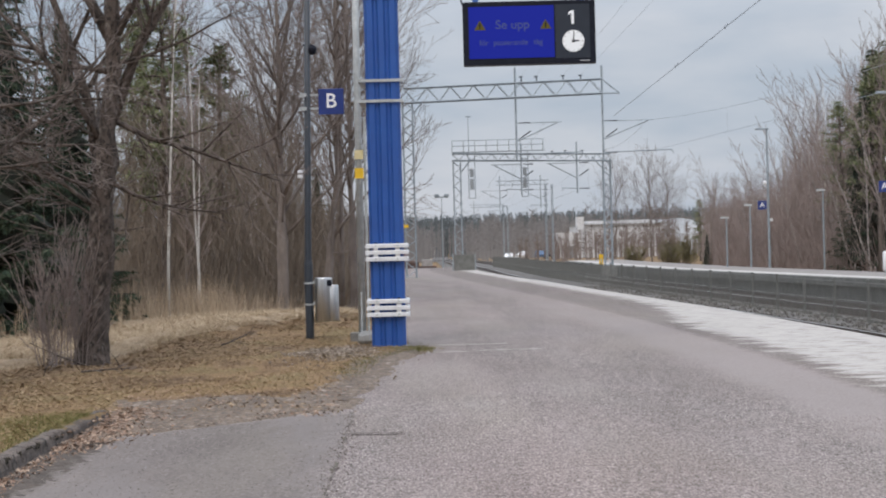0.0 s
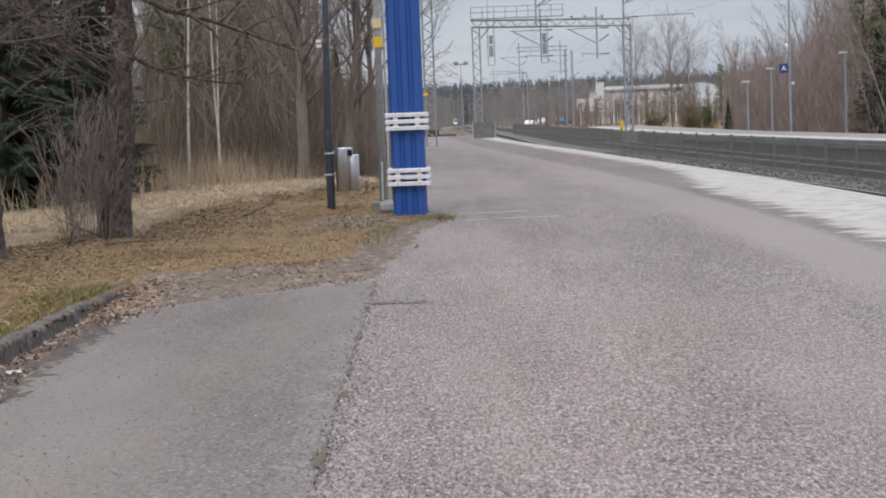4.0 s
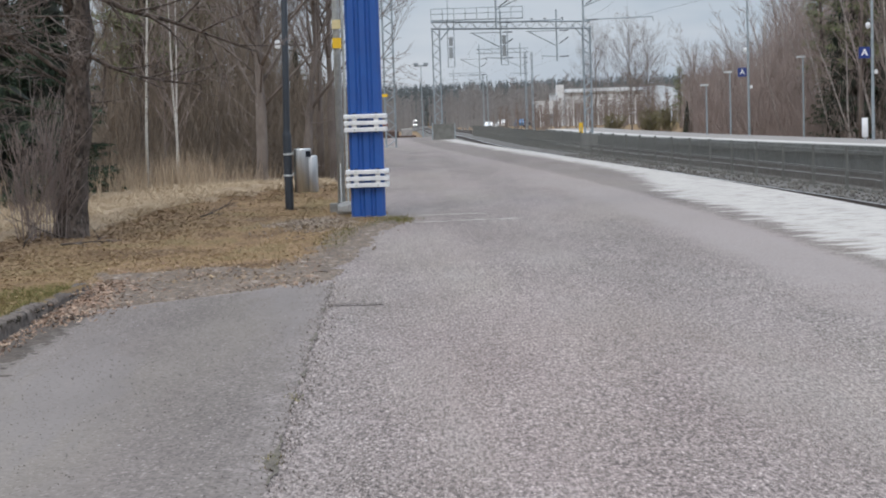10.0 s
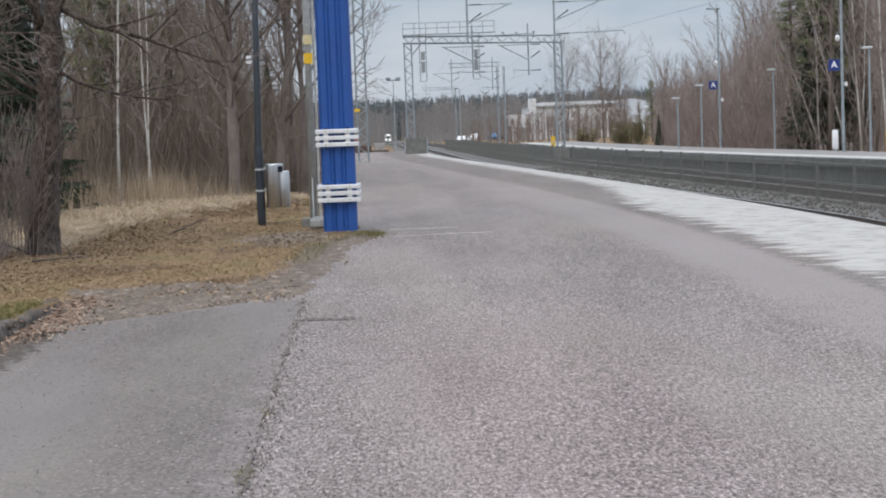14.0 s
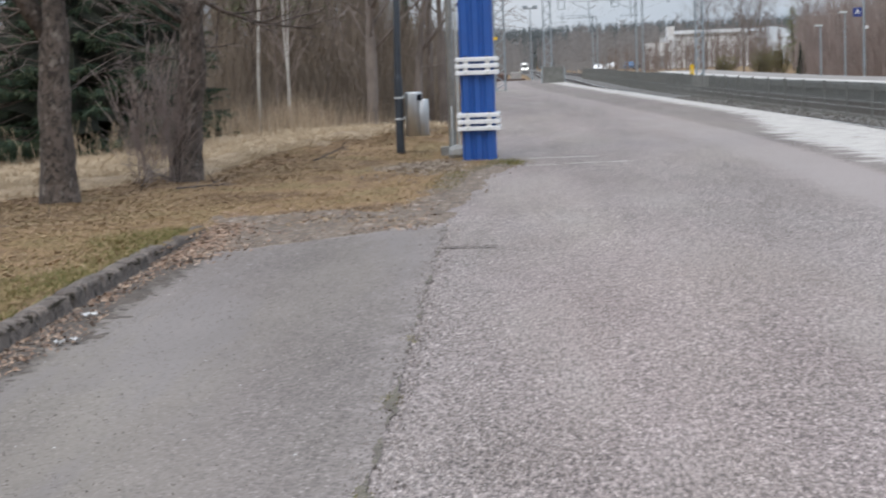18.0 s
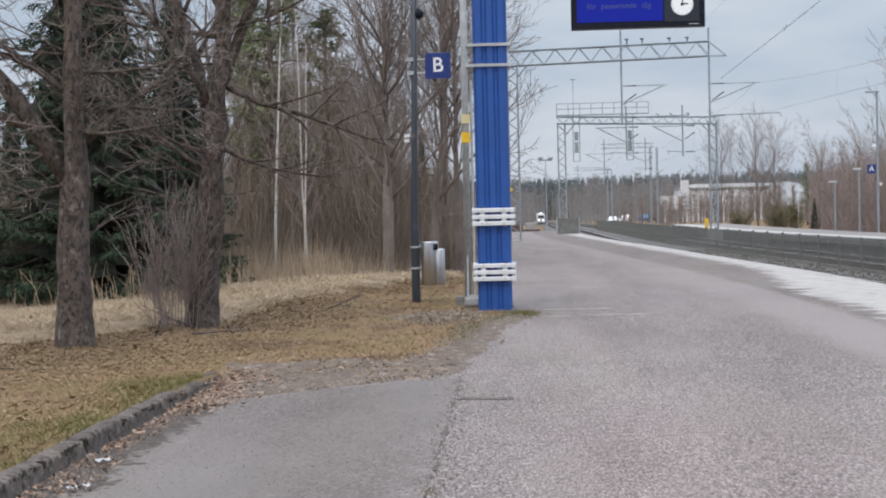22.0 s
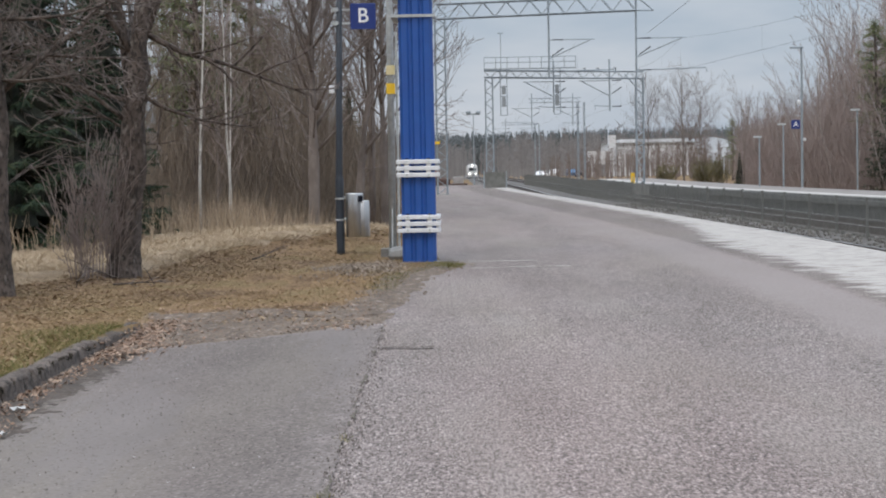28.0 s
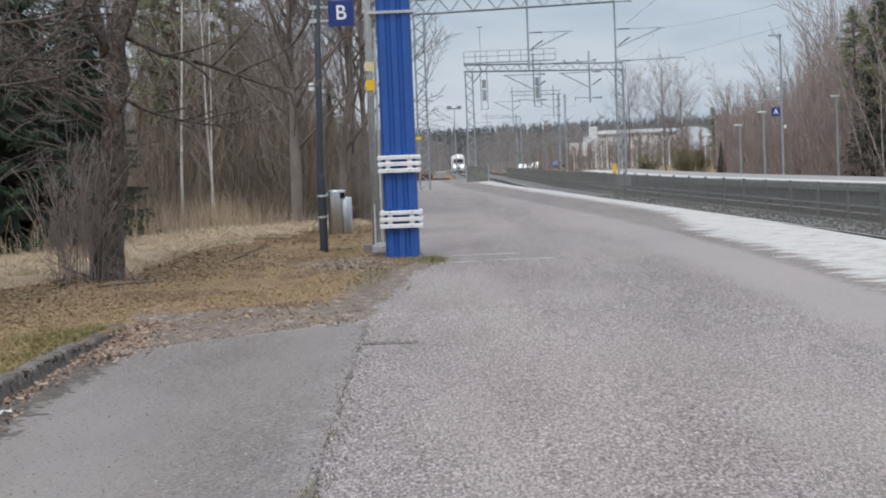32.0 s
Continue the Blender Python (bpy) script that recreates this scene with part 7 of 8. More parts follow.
def scatter_leaf(s, rng, p, size, flat):
    a = rng.uniform(0, 6.28)
    u = Vector((math.cos(a), math.sin(a), rng.uniform(-flat, flat)))
    v = Vector((-math.sin(a), math.cos(a), rng.uniform(-flat, flat)))
    up = Vector((0, 0, size * rng.uniform(0.1, 0.5)))
    b = len(s.v)
    s.v += [tuple(p - u * size), tuple(p - v * size * 0.42 + up), tuple(p + u * size + up * 0.6), tuple(p + v * size * 0.42 + up * 0.3)]
    s.f += [(b, b + 1, b + 2), (b, b + 2, b + 3)]


def heap_width(y):
    """How far the leaves reach out from the kerb."""
    return float(np.interp(y, [4.4, 5.6, 5.9, 6.25, 6.6, 6.94, 7.1, 7.4, 8.0, 9.0, 9.6, 10.6, 11.2, 13.0, 14.0, 15.6], [0.3, 0.22, 0.14, 0.32, 0.50, 0.58, 0.34, 0.15, 0.18, 0.22, 0.30, 0.26, 0.14, 0.18, 0.40, 0.55]))


def make_litter():
    rng = random.Random(21)
    s = Shape()
    for i in range(15000):
        y = rng.uniform(5.85, 7.35) if rng.random() < 0.52 else rng.uniform(4.4, 15.6)
        w = heap_width(y) * (0.86 + 0.35 * noise.noise((y * 5, 2, 9)) + 0.2 * rng.random())
        if not 5.85 < y < 7.35 and noise.noise((y * 1.6, 7, 2)) + rng.uniform(-0.6, 0.6) < 0.0:
            continue
        q = rng.random() ** 1.5 * (1.0 + 0.25 * rng.random())
        x = -3.0 + w * q
        z = 0.012 + (0.06 if 5.85 < y < 7.35 else 0.02) * (1 - q) * rng.random()
        scatter_leaf(s, rng, Vector((x, y, z)), 0.007 + (0.025 if y < 7.4 else 0.016) * rng.random() ** 1.8, 0.7)
    for i in range(1500):
        x, y = -2.95 + rng.gauss(0, 0.2), rng.uniform(13.2, 16.6)
        scatter_leaf(s, rng, Vector((x, y, (0.10 - 0.02 * max(0.0, y - 12.5)) if -3.28 < x < -3.06 and y < 15.9 else 0.025)), rng.uniform(0.01, 0.03), 0.35)
    for i in range(900):
        x, y = rng.uniform(-3.25, -1.0), 15.3 + 2.8 * rng.random() ** 1.2
        if noise.noise((x * 1.3, y * 1.3, 5)) + rng.uniform(-0.4, 0.4) > 0.1:
            continue
        scatter_leaf(s, rng, Vector((x, y, max(0.014, lawn_height(x, y) * min(1.0, max(0.0, y - 15.9)) + 0.02))), rng.uniform(0.01, 0.03), 0.3)
    solid("gutter_leaves", s, LEAF, "brown fallen leaves heaped along the kerb", "fallen leaves", "stuff")
    s = Shape()
    for i in range(54000):
        y = 5 + 24 * rng.random() ** 0.8 if i % 3 else rng.uniform(16.5, 23.5)
        x = -3.3 - 6.5 * rng.random() ** 1.3 if y < 16 else left_edge(y) - 0.1 - 6.0 * rng.random() if i % 3 else rng.uniform(-7.2, -3.2)
        if noise.noise((x * 0.5, y * 0.4, 9)) + rng.uniform(-0.5, 0.5) < -0.1:
            continue
        scatter_leaf(s, rng, Vector((x, y, lawn_height(x, y) + 0.012)), rng.uniform(0.010, 0.036 if y < 14 else 0.026), 0.45 if y < 14 else 0.3)
    solid("lawn_leaves", s, LAWN_LEAF, "fallen leaves strewn over the dry lawn", "fallen leaves", "stuff")
    # bare soil strip with stones where the lawn meets the paving
    s = Shape()
    for i in range(420):
        x = rng.uniform(-2.6, -0.95)
        y = 16.06 + 1.09 * (x + 1.02) + rng.gauss(0.25, 0.18)
        r = rng.uniform(0.004, 0.014)
        s.lathe(x, y, [(r * 0.8, 0.0), (r, 0.014 + r * 0.5), (r * 0.4, 0.014 + r * 1.0)], 5)
    for i in range(1100):
        y = rng.uniform(15.4, 25.4)
        if y < 17.4:
            x = rng.uniform(-3.3, -0.8)
        else:
            x = left_edge(y) + rng.gauss(-0.05, 0.16)
        if rng.random() < 0.35:
            x, y = -1.6 + rng.gauss(0, 0.3), 23.6 + rng.gauss(0, 0.9)
        r = rng.uniform(0.006, 0.02)
        z = max(0.0, lawn_height(x, y) if x < left_edge(y) else 0.0)
        s.lathe(x, y, [(r * 0.8, z - 0.01), (r, z + r * 0.5), (r * 0.4, z + r * 1.1)], 5)
    for i in range(170):
        a, q = rng.gauss(0.6, 1.0), 0.38 + 0.16 * rng.random() ** 1.5
        x, y, r = -2.29 + q * math.cos(a), 5.36 + q * math.sin(a), rng.uniform(0.002, 0.006)
        s.lathe(x, y, [(r * 0.8, 0.004), (r, 0.009 + r * 0.5), (r * 0.4, 0.009 + r)], 5)
    h = Shape()
    for i in range(5200):
        a, q = rng.uniform(0, 6.28), rng.random() ** 0.6
        x, y = -1.52 + 0.62 * q * math.cos(a) + 0.1 * rng.gauss(0, 1), 24.0 + 1.7 * q * math.sin(a)
        scatter_leaf(h, rng, Vector((x, y, lawn_height(x, y) + 0.006 + 0.05 * (1 - q) * rng.random())), rng.uniform(0.008, 0.028), 0.25)
    solid("leaf_heap", h, PALE_LITTER, "low pale heap of old leaves and chips by the column", "fallen leaves", "stuff")
    solid("loose_stones", s, STONE, "loose stones and rubble along the lawn's border", "stones", "stuff")


def make_grass():
    rng = random.Random(31)
    s = Shape()
    for i in range(60000):
        y = 5 + 26 * rng.random() ** 0.8
        x = -3.27 - 5.5 * rng.random() ** 1.2 if y < 15.6 else left_edge(y) - 0.06 - 5.5 * rng.random()
        if 15.2 < y < 17.0 and rng.random() < 0.75:
            continue
        if noise.noise((x * 0.7, y * 0.4, 21)) + 0.5 * noise.noise((x * 2.5, y * 1.6, 4)) + rng.uniform(-0.35, 0.35) < -0.02:
            continue
        h = rng.uniform(0.015, 0.05)
        s.blade(Vector((x, y, lawn_height(x, y) - 0.005)), Vector((rng.gauss(0, h), rng.gauss(0, h), h)), rng.uniform(0.002, 0.005), Vector((rng.uniform(-1, 1), rng.uniform(-1, 1), 0)).normalized())
    g = Shape()
    for i in range(21000):
        if i % 3 or rng.random() < 0.6:
            y = 4.5 + 11 * rng.random()
            x = -3.16 - abs(rng.gauss(0, 0.46))
        else:
            y = rng.uniform(19.5, 25.2)
            x = left_edge(y) - abs(rng.gauss(0, 0.2)) - 0.02
        if noise.noise((x, y * 0.7, 11)) + rng.uniform(-0.5, 0.5) < -0.05:
            continue
        h = rng.uniform(0.02, 0.06)
        g.blade(Vector((x, y, lawn_height(x, y) - 0.005)), Vector((rng.gauss(0, h), rng.gauss(0, h), h)), rng.uniform(0.002, 0.005), Vector((rng.uniform(-1, 1), rng.uniform(-1, 1), 0)).normalized())
    for i in range(260):
        y = rng.choice((5.85, 5.95, 7.6, 7.7, 9.4)) + rng.gauss(0, 0.1)
        x = seam(y) - 0.01 + rng.gauss(0, 0.03)
        h = rng.uniform(0.006, 0.02)
        g.blade(Vector((x, y, 0.004)), Vector((rng.gauss(0, h), rng.gauss(0, h), h)), rng.uniform(0.002, 0.005), Vector((rng.uniform(-1, 1), rng.uniform(-1, 1), 0)).normalized())
    for i in range(900):
        x, y = -0.42 + rng.gauss(0, 0.14), 24.6 + rng.gauss(0, 0.35)
        h = rng.uniform(0.02, 0.06)
        g.blade(Vector((x, y, 0.005)), Vector((rng.gauss(0, h * 0.8), rng.gauss(0, h * 0.8), h)), rng.uniform(0.003, 0.006), Vector((rng.uniform(-1, 1), rng.uniform(-1, 1), 0)).normalized())
    for i in range(52000):
        # dead blades lying flat near the kerb
        y = 4.6 + 15 * rng.random() ** 1.3
        x = -3.25 - 3.6 * rng.random() ** 1.2
        if noise.noise((x * 1.1, y * 0.6, 31)) + rng.uniform(-0.6, 0.6) < -0.1:
            continue
        a, ln = rng.uniform(0, 6.28), rng.uniform(0.025, 0.075)
        s.blade(Vector((x, y, lawn_height(x, y) + rng.uniform(0.0, 0.014))), Vector((math.cos(a) * ln, math.sin(a) * ln, rng.uniform(-0.004, 0.02))), rng.uniform(0.002, 0.0055), Vector((-math.sin(a), math.cos(a), 0.5)).normalized())
    solid("green_grass", g, GREEN_BLADE, "fresh green grass along the kerb and the lawn's rim", "grass", "stuff")
    solid("lawn_grass", s, LAWN_BLADE, "short worn lawn grass, straw and green", "grass", "stuff")
    s = Shape()
    n = 0
    while n < 120000:
        y = 14 + 34 * rng.random()
        x = -2.0 - 15 * rng.random()
        if n % 2:
            y = 15 + 20 * rng.random()
            x = lip(y) + 0.15 - 3.5 * rng.random() ** 1.4
        crest = x < lip(y) + 0.1
        if not crest:
            continue
        n += 1
        tuft = 0.6 + 0.6 * noise.noise((x * 1.3, y * 1.3, 6))
        h = rng.uniform(0.07, 0.26) * max(0.25, tuft)
        s.blade(Vector((x, y, lawn_height(x, y) + min(0.075, max(-0.01, 0.16 * (lip(y) - x) - 0.03)))), Vector((rng.gauss(0, h * 1.1), rng.gauss(0, h * 1.1), h * 0.8)), rng.uniform(0.003, 0.009), Vector((rng.uniform(-1, 1), rng.uniform(-1, 1), 0)).normalized())
    solid("dry_grass", s, STRAW, "long matted straw-coloured grass", "grass", "stuff")
    s = Shape()
    for i in range(4200):
        y = rng.uniform(32, 50)
        x = rng.uniform(-16, -4.2) if y < 40 else rng.uniform(-14, -3.2)
        if x < -8.5:
            y += 17
        h = rng.uniform(0.35, 1.15)
        s.blade(Vector((x, y, lawn_height(x, y) - 0.02)), Vector((rng.gauss(0, 0.18), rng.gauss(0, 0.18), h)), rng.uniform(0.006, 0.012), Vector((rng.uniform(-1, 1), rng.uniform(-1, 1), 0)).normalized())
    for i in range(2600):
        y = rng.uniform(35.2, 40.5)
        x = rng.uniform(-6.6, -3.9) + 0.2 * (y - 38)
        if noise.noise((x * 1.8, y * 0.8, 2)) + rng.uniform(-0.3, 0.3) < 0:
            continue
        h = rng.uniform(0.45, 1.25)
        s.blade(Vector((x, y, lawn_height(x, y) - 0.02)), Vector((rng.gauss(0, 0.26), rng.gauss(0, 0.26), h)), rng.uniform(0.006, 0.011), Vector((1, rng.uniform(-0.6, 0.6), 0)).normalized())
    for i in range(150):
        x, y = -7.2 + rng.gauss(0, 1.1), 28.8 + rng.uniform(-1.4, 1.6)
        z, h, dx = lawn_height(x, y), rng.uniform(0.25, 0.8), rng.gauss(0, 0.14)
        s.tube([(x, y, z), (x + dx * 0.3, y, z + h * 0.6), (x + dx, y, z + h)], [0.006, 0.005, 0.003], 3, False)
    solid("reeds", s, REED, "tall dry reeds and stalks before the wood", "reeds", "stuff")


def make_matted_grass():
    """Flattened pale straw over the field and on the bank, in waves; its rim sinks into the lawn."""
    s = Shape()
    nx, ny = 132, 205
    for j in range(ny + 1):
        for i in range(nx + 1):
            x, y = -24 + 22.5 * i / nx, 12.5 + 43 * j / ny
            n = noise.noise((x * 1.4, y * 1.4, 8)) + 0.6 * noise.noise((x * 4, y * 4, 3))
            rim = lip(y) + 0.25 * noise.noise((x, y * 0.8, 15)) - x
            z = lawn_height(x, y) + min(0.09, 0.16 * rim + 0.02) + 0.05 * n * (1 if rim > 0 else 0.5)
            if rim < -0.6:
                z -= 0.12
            s.v.append((x, y, z))
    for j in range(ny):
        for i in range(nx):
            a = j * (nx + 1) + i
            s.f.append((a, a + 1, a + nx + 2, a + nx + 1))
    solid("matted_grass", s, MATTED, "pale flattened winter grass over field and bank", "grass", "stuff", True)


make_matted_grass()


def make_bank_litter():
    """Brown leaves and dead blades on the slope below the straw."""
    rng = random.Random(57)
    s = Shape()
    for i in range(19000):
        y = rng.uniform(14.2, 33.5)
        x = lip(y) + 0.1 + abs(rng.gauss(0, 0.55)) if rng.random() < 0.75 else rng.uniform(lip(y), lip(y) + 2.2)
        if x > left_edge(y) - 0.15 or noise.noise((x * 0.9, y * 0.5, 12)) + rng.uniform(-0.5, 0.5) < -0.12:
            continue
        scatter_leaf(s, rng, Vector((x, y, lawn_height(x, y) + 0.01)), rng.uniform(0.014, 0.038), 0.15)
    for x0, y0, r, n in ((-6.31, 15.62, 0.75, 1500), (-7.2, 14.6, 0.6, 1100), (-5.56, 19.8, 0.6, 800), (-4.66, 22.75, 0.6, 700)):
        for i in range(n):
            x, y = x0 + rng.gauss(0, r), y0 + rng.gauss(0, r * 0.6)
            scatter_leaf(s, rng, Vector((x, y, lawn_height(x, y) + 0.012)), rng.uniform(0.014, 0.036), 0.2)
    solid("bank_litter", s, BANK_LEAF, "brown leaf litter on the low bank below the straw", "fallen leaves", "stuff")


def make_fallen_branches():
    for x, y, a, n, ln in ((-4.6, 20.9, 8, 1, 0.8), (-5.1, 21.6, 60, 1, 0.6), (-6.9, 17.0, 80, 1, 0.7), (-4.5, 22.4, 160, 1, 0.9), (-7.3, 14.8, 60, 1, 0.8), (-3.4, 26.0, 15, 1, 0.6)):
        rng = random.Random(int(y * 10))
        t = thing("fallen_branch", (x, y, lawn_height(x, y) + 0.03), "fallen bare branch lying on the lawn", "branch", "fallen branches")
        w, s = Shape(), Shape()
        for i in range(n):
            d = Vector((math.cos(radians(a + rng.uniform(-35, 35))), math.sin(radians(a)), rng.uniform(0.05, 0.3))).normalized()
            bough(w, s, Vector((rng.uniform(-0.2, 0.2), 0, 0)), d, ln * rng.uniform(0.6, 1.2), 0.014, 0, dict(SHRUB, wobble=0.55), rng)
        part("limb", w, BARK, t)
        part("twig_spray", s, TWIG, t)


def make_curved_branch():
    t = thing("fallen_branch", (-5.98, 16.4, lawn_height(-5.98, 16.4)), "curved fallen branch with peeled pale bark beside a tree", "branch", "fallen branches")
    part("limb", Shape().tube([(0.62, -0.34, 0.03), (0.45, -0.25, 0.06), (0.25, -0.14, 0.05), (0.06, -0.02, 0.03)], [0.012, 0.016, 0.019, 0.022], 7), PALE_WOOD, t, "pale peeled wood", True)
    part("limb", Shape().tube([(0.08, -0.03, 0.03), (-0.04, 0.0, 0.12), (-0.12, 0.02, 0.28), (-0.17, 0.02, 0.42), (-0.26, 0.03, 0.62)], [0.023, 0.02, 0.016, 0.012, 0.006], 7), BARK, t, "dark bark", True)
    part("side_twig", Shape().tube([(0.5, -0.28, 0.06), (0.54, -0.28, 0.2), (0.5, -0.3, 0.34)], [0.008, 0.006, 0.003], 5), BARK, t)
    part("side_twig", Shape().tube([(0.3, -0.16, 0.05), (0.5, -0.05, 0.08), (0.85, 0.02, 0.05)], [0.009, 0.007, 0.003], 5), BARK, t)
    part("side_twig", Shape().tube([(-0.04, 0.0, 0.12), (-0.2, -0.1, 0.1), (-0.38, -0.14, 0.06)], [0.009, 0.007, 0.003], 5), BARK, t)
    for x, y, dx, h in ((-7.35, 15.1, 0.16, 0.46), (-7.0, 14.7, -0.1, 0.3), (-4.9, 21.0, 0.14, 0.34), (-5.25, 18.2, 0.08, 0.3), (-3.95, 21.2, -0.2, 0.3)):
        st = thing("dry_stalk", (x, y, lawn_height(x, y) - 0.02), "thin dry upright stalk on the lawn", "stalk", "dry stalks")
        part("stem", Shape().tube([(0, 0, 0), (dx * 0.5, 0, h * 0.6), (dx, 0.02, h)], [0.007, 0.005, 0.003], 5), BARK, st)
        part("side_twig", Shape().tube([(dx * 0.5, 0, h * 0.6), (dx * 0.1, 0, h * 0.85)], [0.004, 0.002], 4), BARK, st)


def make_paper_scraps():
    for x, y, a, w in SCRAPS:
        rng = random.Random(int(y * 100))
        t = thing("paper_scrap", pose(x, y, 0.02, 0, 0, a), "small crumpled scrap of white paper in the gutter", "litter", "paper scraps")
        s = Shape()
        for j in range(4):
            for i in range(5):
                s.v.append((w * (i / 4 - 0.5) + rng.uniform(-0.006, 0.006), w * 0.6 * (j / 3 - 0.5) + rng.uniform(-0.006, 0.006), rng.uniform(0.0, 0.03)))
        s.f = [(j * 5 + i, j * 5 + i + 1, j * 5 + i + 6, j * 5 + i + 5) for j in range(3) for i in range(4)]
        part("sheet", s, PAPER, t)


SCRAPS = ((-2.84, 10.58, 20, 0.10), (-2.67, 9.58, 60, 0.09), (-2.75, 9.54, 130, 0.07))


def make_bare_soil():
    """Ragged sheets of bare ground: where the lawn runs out on the paving, and in the gutter."""
    for name, m, z0, lab, spot in (("bare_soil", SOIL, 0.022, "bare stony soil between lawn and asphalt", (-3.3, -0.8, 13.2, 18.5)), ("gutter_dirt", GUTTER, 0.016, "dark damp dirt in the gutter along the kerb", (-3.1, -2.56, 3.0, 15.8))):
        s = Shape()
        x0, x1, y0, y1 = spot
        nx, ny = (60, 90) if name == "bare_soil" else (32, 700)
        for j in range(ny + 1):
            for i in range(nx + 1):
                u, v = i / nx, j / ny
                x, y = x0 + (x1 - x0) * u, y0 + (y1 - y0) * v
                n = noise.noise((x * 2.2, y * 2.2, 8)) + 0.5 * noise.noise((x * 6, y * 6, 3))
                if name == "bare_soil":
                    rim = min(u * 4, (1 - u) * 5, path_end(x, y) * 2.6 + 0.35, (17.3 - y) * 1.6)
                    z = z0 - 0.04 * max(0.0, 0.6 - rim + 0.7 * n) + (max(0.0, lawn_height(x, y)) * min(1.0, max(0.0, y - 15.9)) if x < left_edge(y) else 0)
                else:
                    n += 0.7 * noise.noise((x * 14, y * 9, 6)) + 0.5 * noise.noise((x * 34, y * 22, 2))
                    w = 0.58 + 0.45 * noise.noise((1.5, y * 0.55, 4)) + 0.42 * math.exp(-((y - 7.7) / 0.5) ** 2) + 0.3 * math.exp(-((y - 9.6) / 0.5) ** 2)
                    z = z0 - 0.03 * max(0.0, u - w * 0.5 + 0.7 * n)
                s.v.append((x, y, z + 0.006 * n))
        for j in range(ny):
            for i in range(nx):
                s.f.append((j * (nx + 1) + i, j * (nx + 1) + i + 1, (j + 1) * (nx + 1) + i + 1, (j + 1) * (nx + 1) + i))
        solid(name, s, m, lab, "soil", "structure", True)


def make_verge():
    """Ragged grit where the lawn thins out against the platform."""
    s = Shape()
    ny, nx = 240, 12
    for j in range(ny + 1):
        y = 16.9 + 8.3 * j / ny
        for i in range(nx + 1):
            u = i / nx
            x = left_edge(y) - 0.45 + 0.75 * u
            n = noise.noise((x * 3, y * 1.6, 8)) + 0.6 * noise.noise((x * 9, y * 5, 3))
            ground = max(0.0, lawn_height(x, y)) if x < left_edge(y) else 0.012 * noise.noise((x * 0.4, y * 0.4, 1))
            s.v.append((x, y, ground + 0.014 - 0.05 * max(0.0, abs(u - 0.55) * 2.0 - 0.5 + 0.55 * n) + 0.004 * n))
    s.f = [(j * (nx + 1) + i, j * (nx + 1) + i + 1, (j + 1) * (nx + 1) + i + 1, (j + 1) * (nx + 1) + i) for j in range(ny) for i in range(nx)]
    solid("verge_grit", s, SOIL, "brown grit where the lawn meets the platform", "soil", "structure", True)


make_bare_soil()
make_verge()
make_paper_scraps()
make_kerb()
make_kerb_lumps()
make_manhole()
make_litter()
make_bank_litter()
make_grass()
make_fallen_branches()
make_curved_branch()


def make_thicket():
    """Undergrowth beyond counting on both sides of the line."""
    rng = random.Random(91)
    for name, m, lab, n in (("thicket", TWIG_BROWN, "dense brown leafless undergrowth of thin stems", 52000), ("reddish_thicket", TWIG_RED, "reddish leafless undergrowth behind the far platform", 84000)):
        s = Shape()
        for i in range(n):
            if name == "thicket":
                y = rng.uniform(46, 80)
                x = -rng.uniform(3.0, 6 + y * 0.40)
                z, h, up = -0.7, rng.uniform(0.5, 2.2), 3.0
                if x < -11:
                    y = max(y, 54 + 12 * rng.random())
                if i % 4 == 0:
                    y = rng.uniform(46, 62)
                    x, up = -rng.uniform(4.6, 9.5), 5.6
            else:
                y = rng.uniform(68, 140)
                x = far_edge(min(y, 115)) + 6.8 + max(0, (y - 100) * 0.12) + 16 * rng.random() ** 1.3
                if x / y < 0.150 + 0.012 * rng.random():
                    continue
                h = rng.uniform(0.4, 1.9)
                if 0.236 < x / y < 0.278 and y < 90 and rng.random() < 0.7:
                    continue
                z, up = -0.5, max(0.8, skyline(x, y) * rng.uniform(0.58, 1.0) * (0.97 + 0.18 * noise.noise((x * 0.7, y * 0.12, 4))) - h)
            z0 = z + up * rng.random() if rng.random() < 0.7 else z
            d = Vector((rng.gauss(0, 0.40), rng.gauss(0, 0.40), 1)) * h
            s.blade(Vector((x, y, z0)), d, rng.uniform(0.005, 0.011), Vector((1, rng.uniform(-0.5, 0.5), 0)).normalized())
        solid(name, s, m, lab, "thicket", "stuff")


make_thicket()


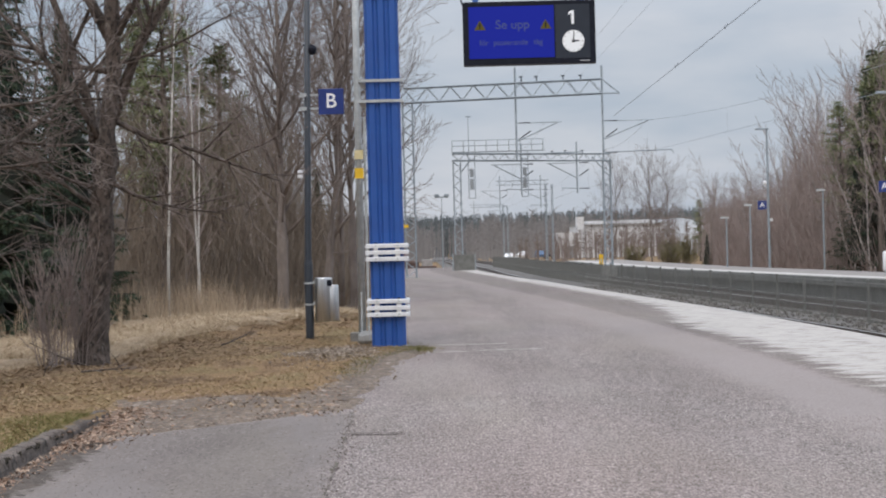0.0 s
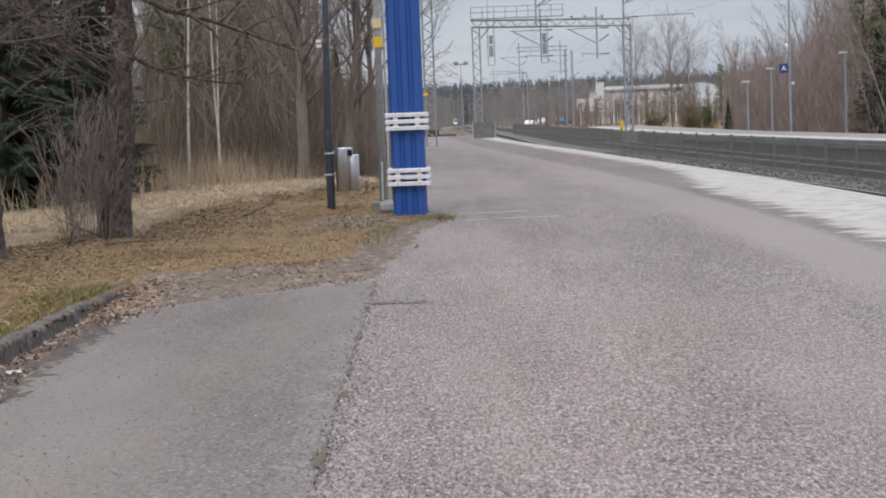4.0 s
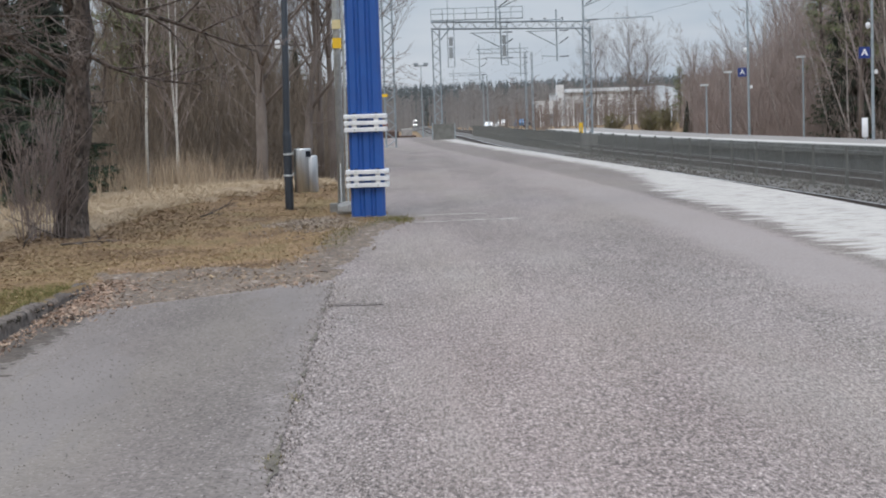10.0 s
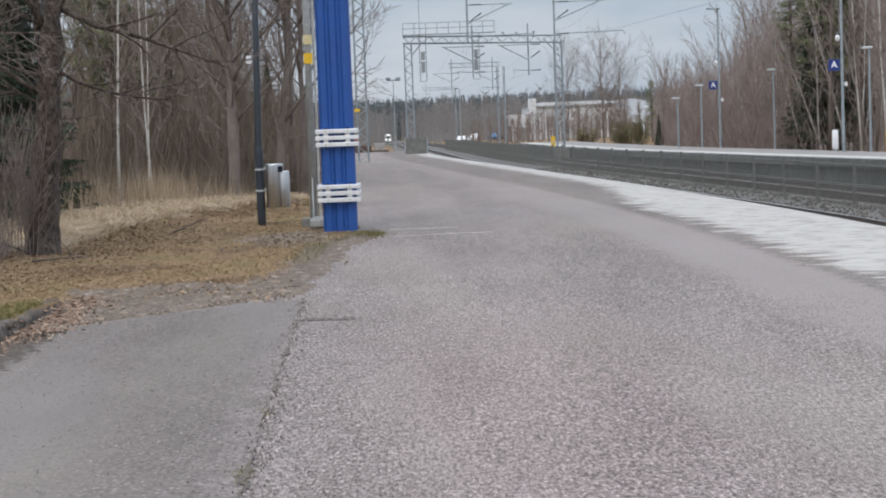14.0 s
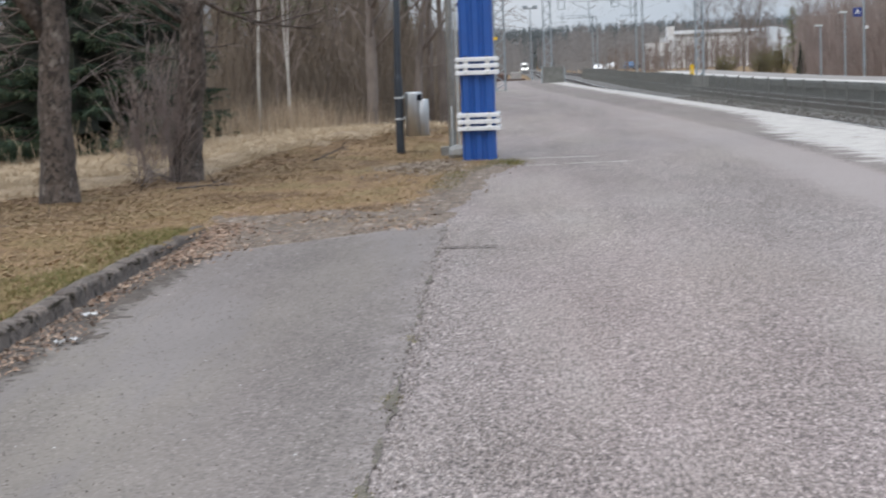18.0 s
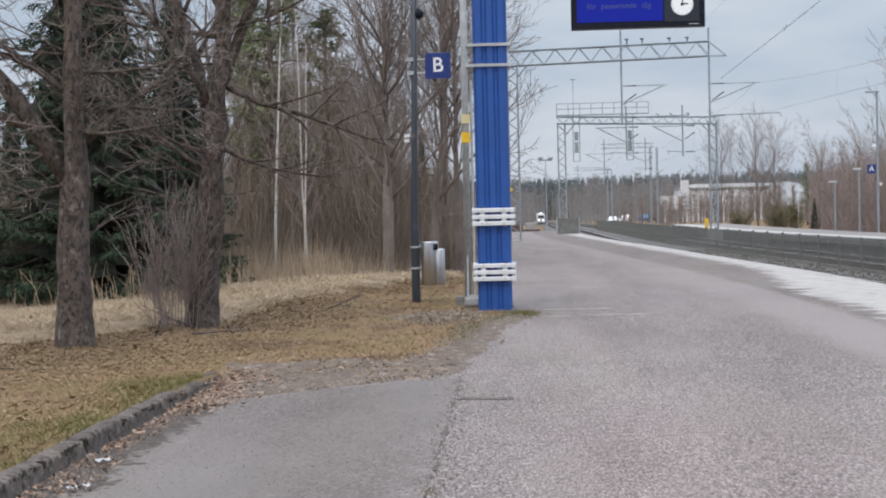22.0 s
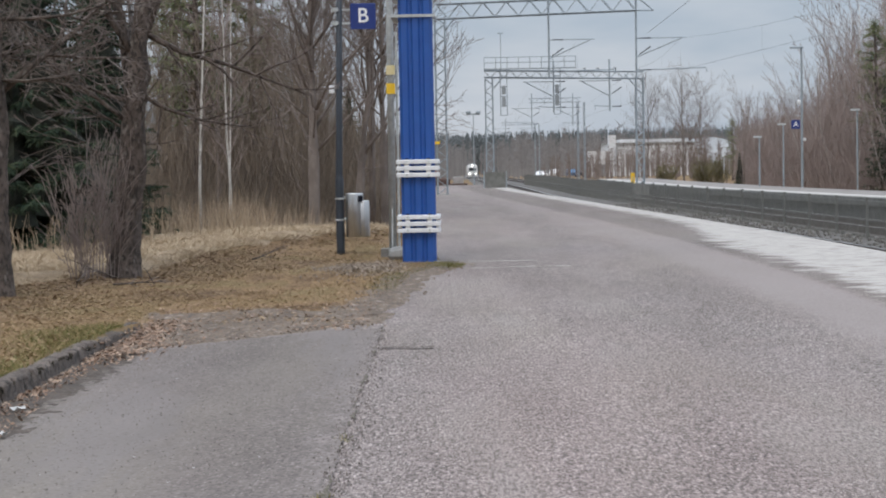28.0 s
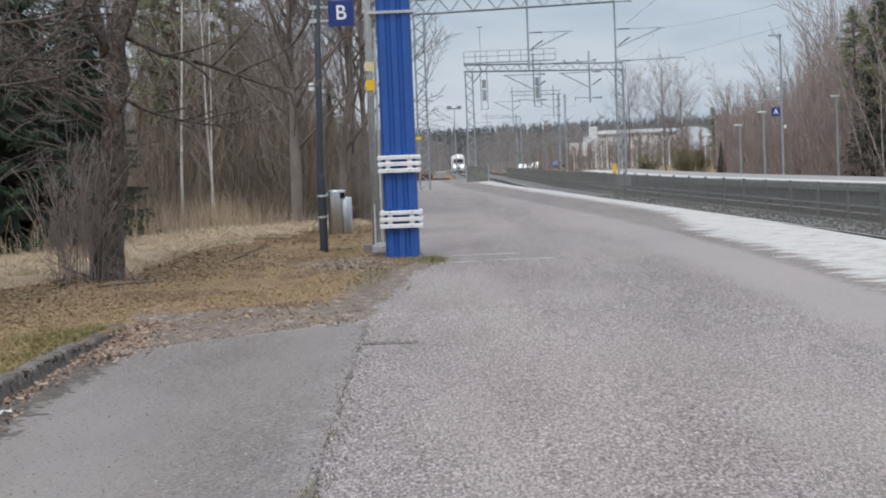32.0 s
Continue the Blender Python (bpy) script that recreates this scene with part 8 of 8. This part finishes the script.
def make_seams():
    """The ragged mossy joint between the two pavings, and a crack across it."""
    rng = random.Random(3)
    s = Shape()
    ys = [-6 + 0.05 * i for i in range(440)]
    wide = []
    for y in ys:
        c = seam(y) + 0.022 * noise.noise((y * 1.7, 2, 2)) + 0.03 * noise.noise((y * 6, 1, 1))
        w = 0.004 + max(0.0, 0.016 * noise.noise((y * 1.3, 5, 1)) + 0.02 * noise.noise((y * 7, 5, 1)))
        w += 0.022 * math.exp(-((y - 5.9) / 0.2) ** 2) + 0.020 * math.exp(-((y - 7.65) / 0.24) ** 2) + 0.012 * math.exp(-((y - 6.7) / 0.12) ** 2)
        s.v += [(c - w * rng.uniform(0.7, 1.5), y, 0.0125), (c + w * rng.uniform(0.5, 1.3), y, 0.0125)]
        wide.append(w)
    s.f = [(2 * i, 2 * i + 1, 2 * i + 3, 2 * i + 2) for i in range(len(ys) - 1) if wide[i] > 0.005 or wide[i + 1] > 0.005]
    solid("paving_joint", s, MOSSY, "ragged dark mossy joint between asphalt and gravel paving", "joint", "structure")
    s = Shape()
    for i in range(800):
        y = rng.uniform(5.0, 15.5)
        x = seam(y) + rng.gauss(0.02, 0.055)
        r = rng.uniform(0.002, 0.006)
        s.lathe(x, y, [(r * 0.9, 0.004), (r, 0.012), (r * 0.5, 0.012 + r * 0.7)], 5)
    solid("joint_stones", s, JOINT_STONE, "loose dark and pale chips along the paving joint", "stones", "stuff")
    s = Shape()
    for i in range(30):
        x = -0.79 + i * 0.0155
        y = 13.93 - 0.09 * (x + 0.79) + 0.05 * noise.noise((x * 9, 1, 3))
        s.v += [(x, y - 0.006 - 0.03 * rng.random(), 0.014), (x, y + 0.02 + 0.03 * rng.random(), 0.014)]
    s.f = [(2 * i, 2 * i + 1, 2 * i + 3, 2 * i + 2) for i in range(29)]
    solid("paving_crack", s, GUTTER, "short dark crack in the gravel paving", "crack", "structure")


make_seams()


def make_faded_line():
    s = Shape()
    rng = random.Random(4)
    for x0, x1, y in ((-0.25, 0.35, 24.1), (0.4, 1.35, 24.25), (-0.1, 0.9, 25.6)):
        b = len(s.v)
        n = 12
        for i in range(n + 1):
            x = x0 + (x1 - x0) * i / n
            w = 0.012 + 0.018 * rng.random()
            s.v += [(x, y - w * 2, 0.006 + 0.012 * noise.noise((x * 0.4, y * 0.4, 1))), (x, y + w * 2, 0.006 + 0.012 * noise.noise((x * 0.4, y * 0.4, 1)))]
        s.f += [(b + 2 * i, b + 2 * i + 1, b + 2 * i + 3, b + 2 * i + 2) for i in range(n)]
    solid("faded_line", s, STRIP, "pale worn scrape across the gravel paving", "scrape", "structure")


make_faded_line()


motions()
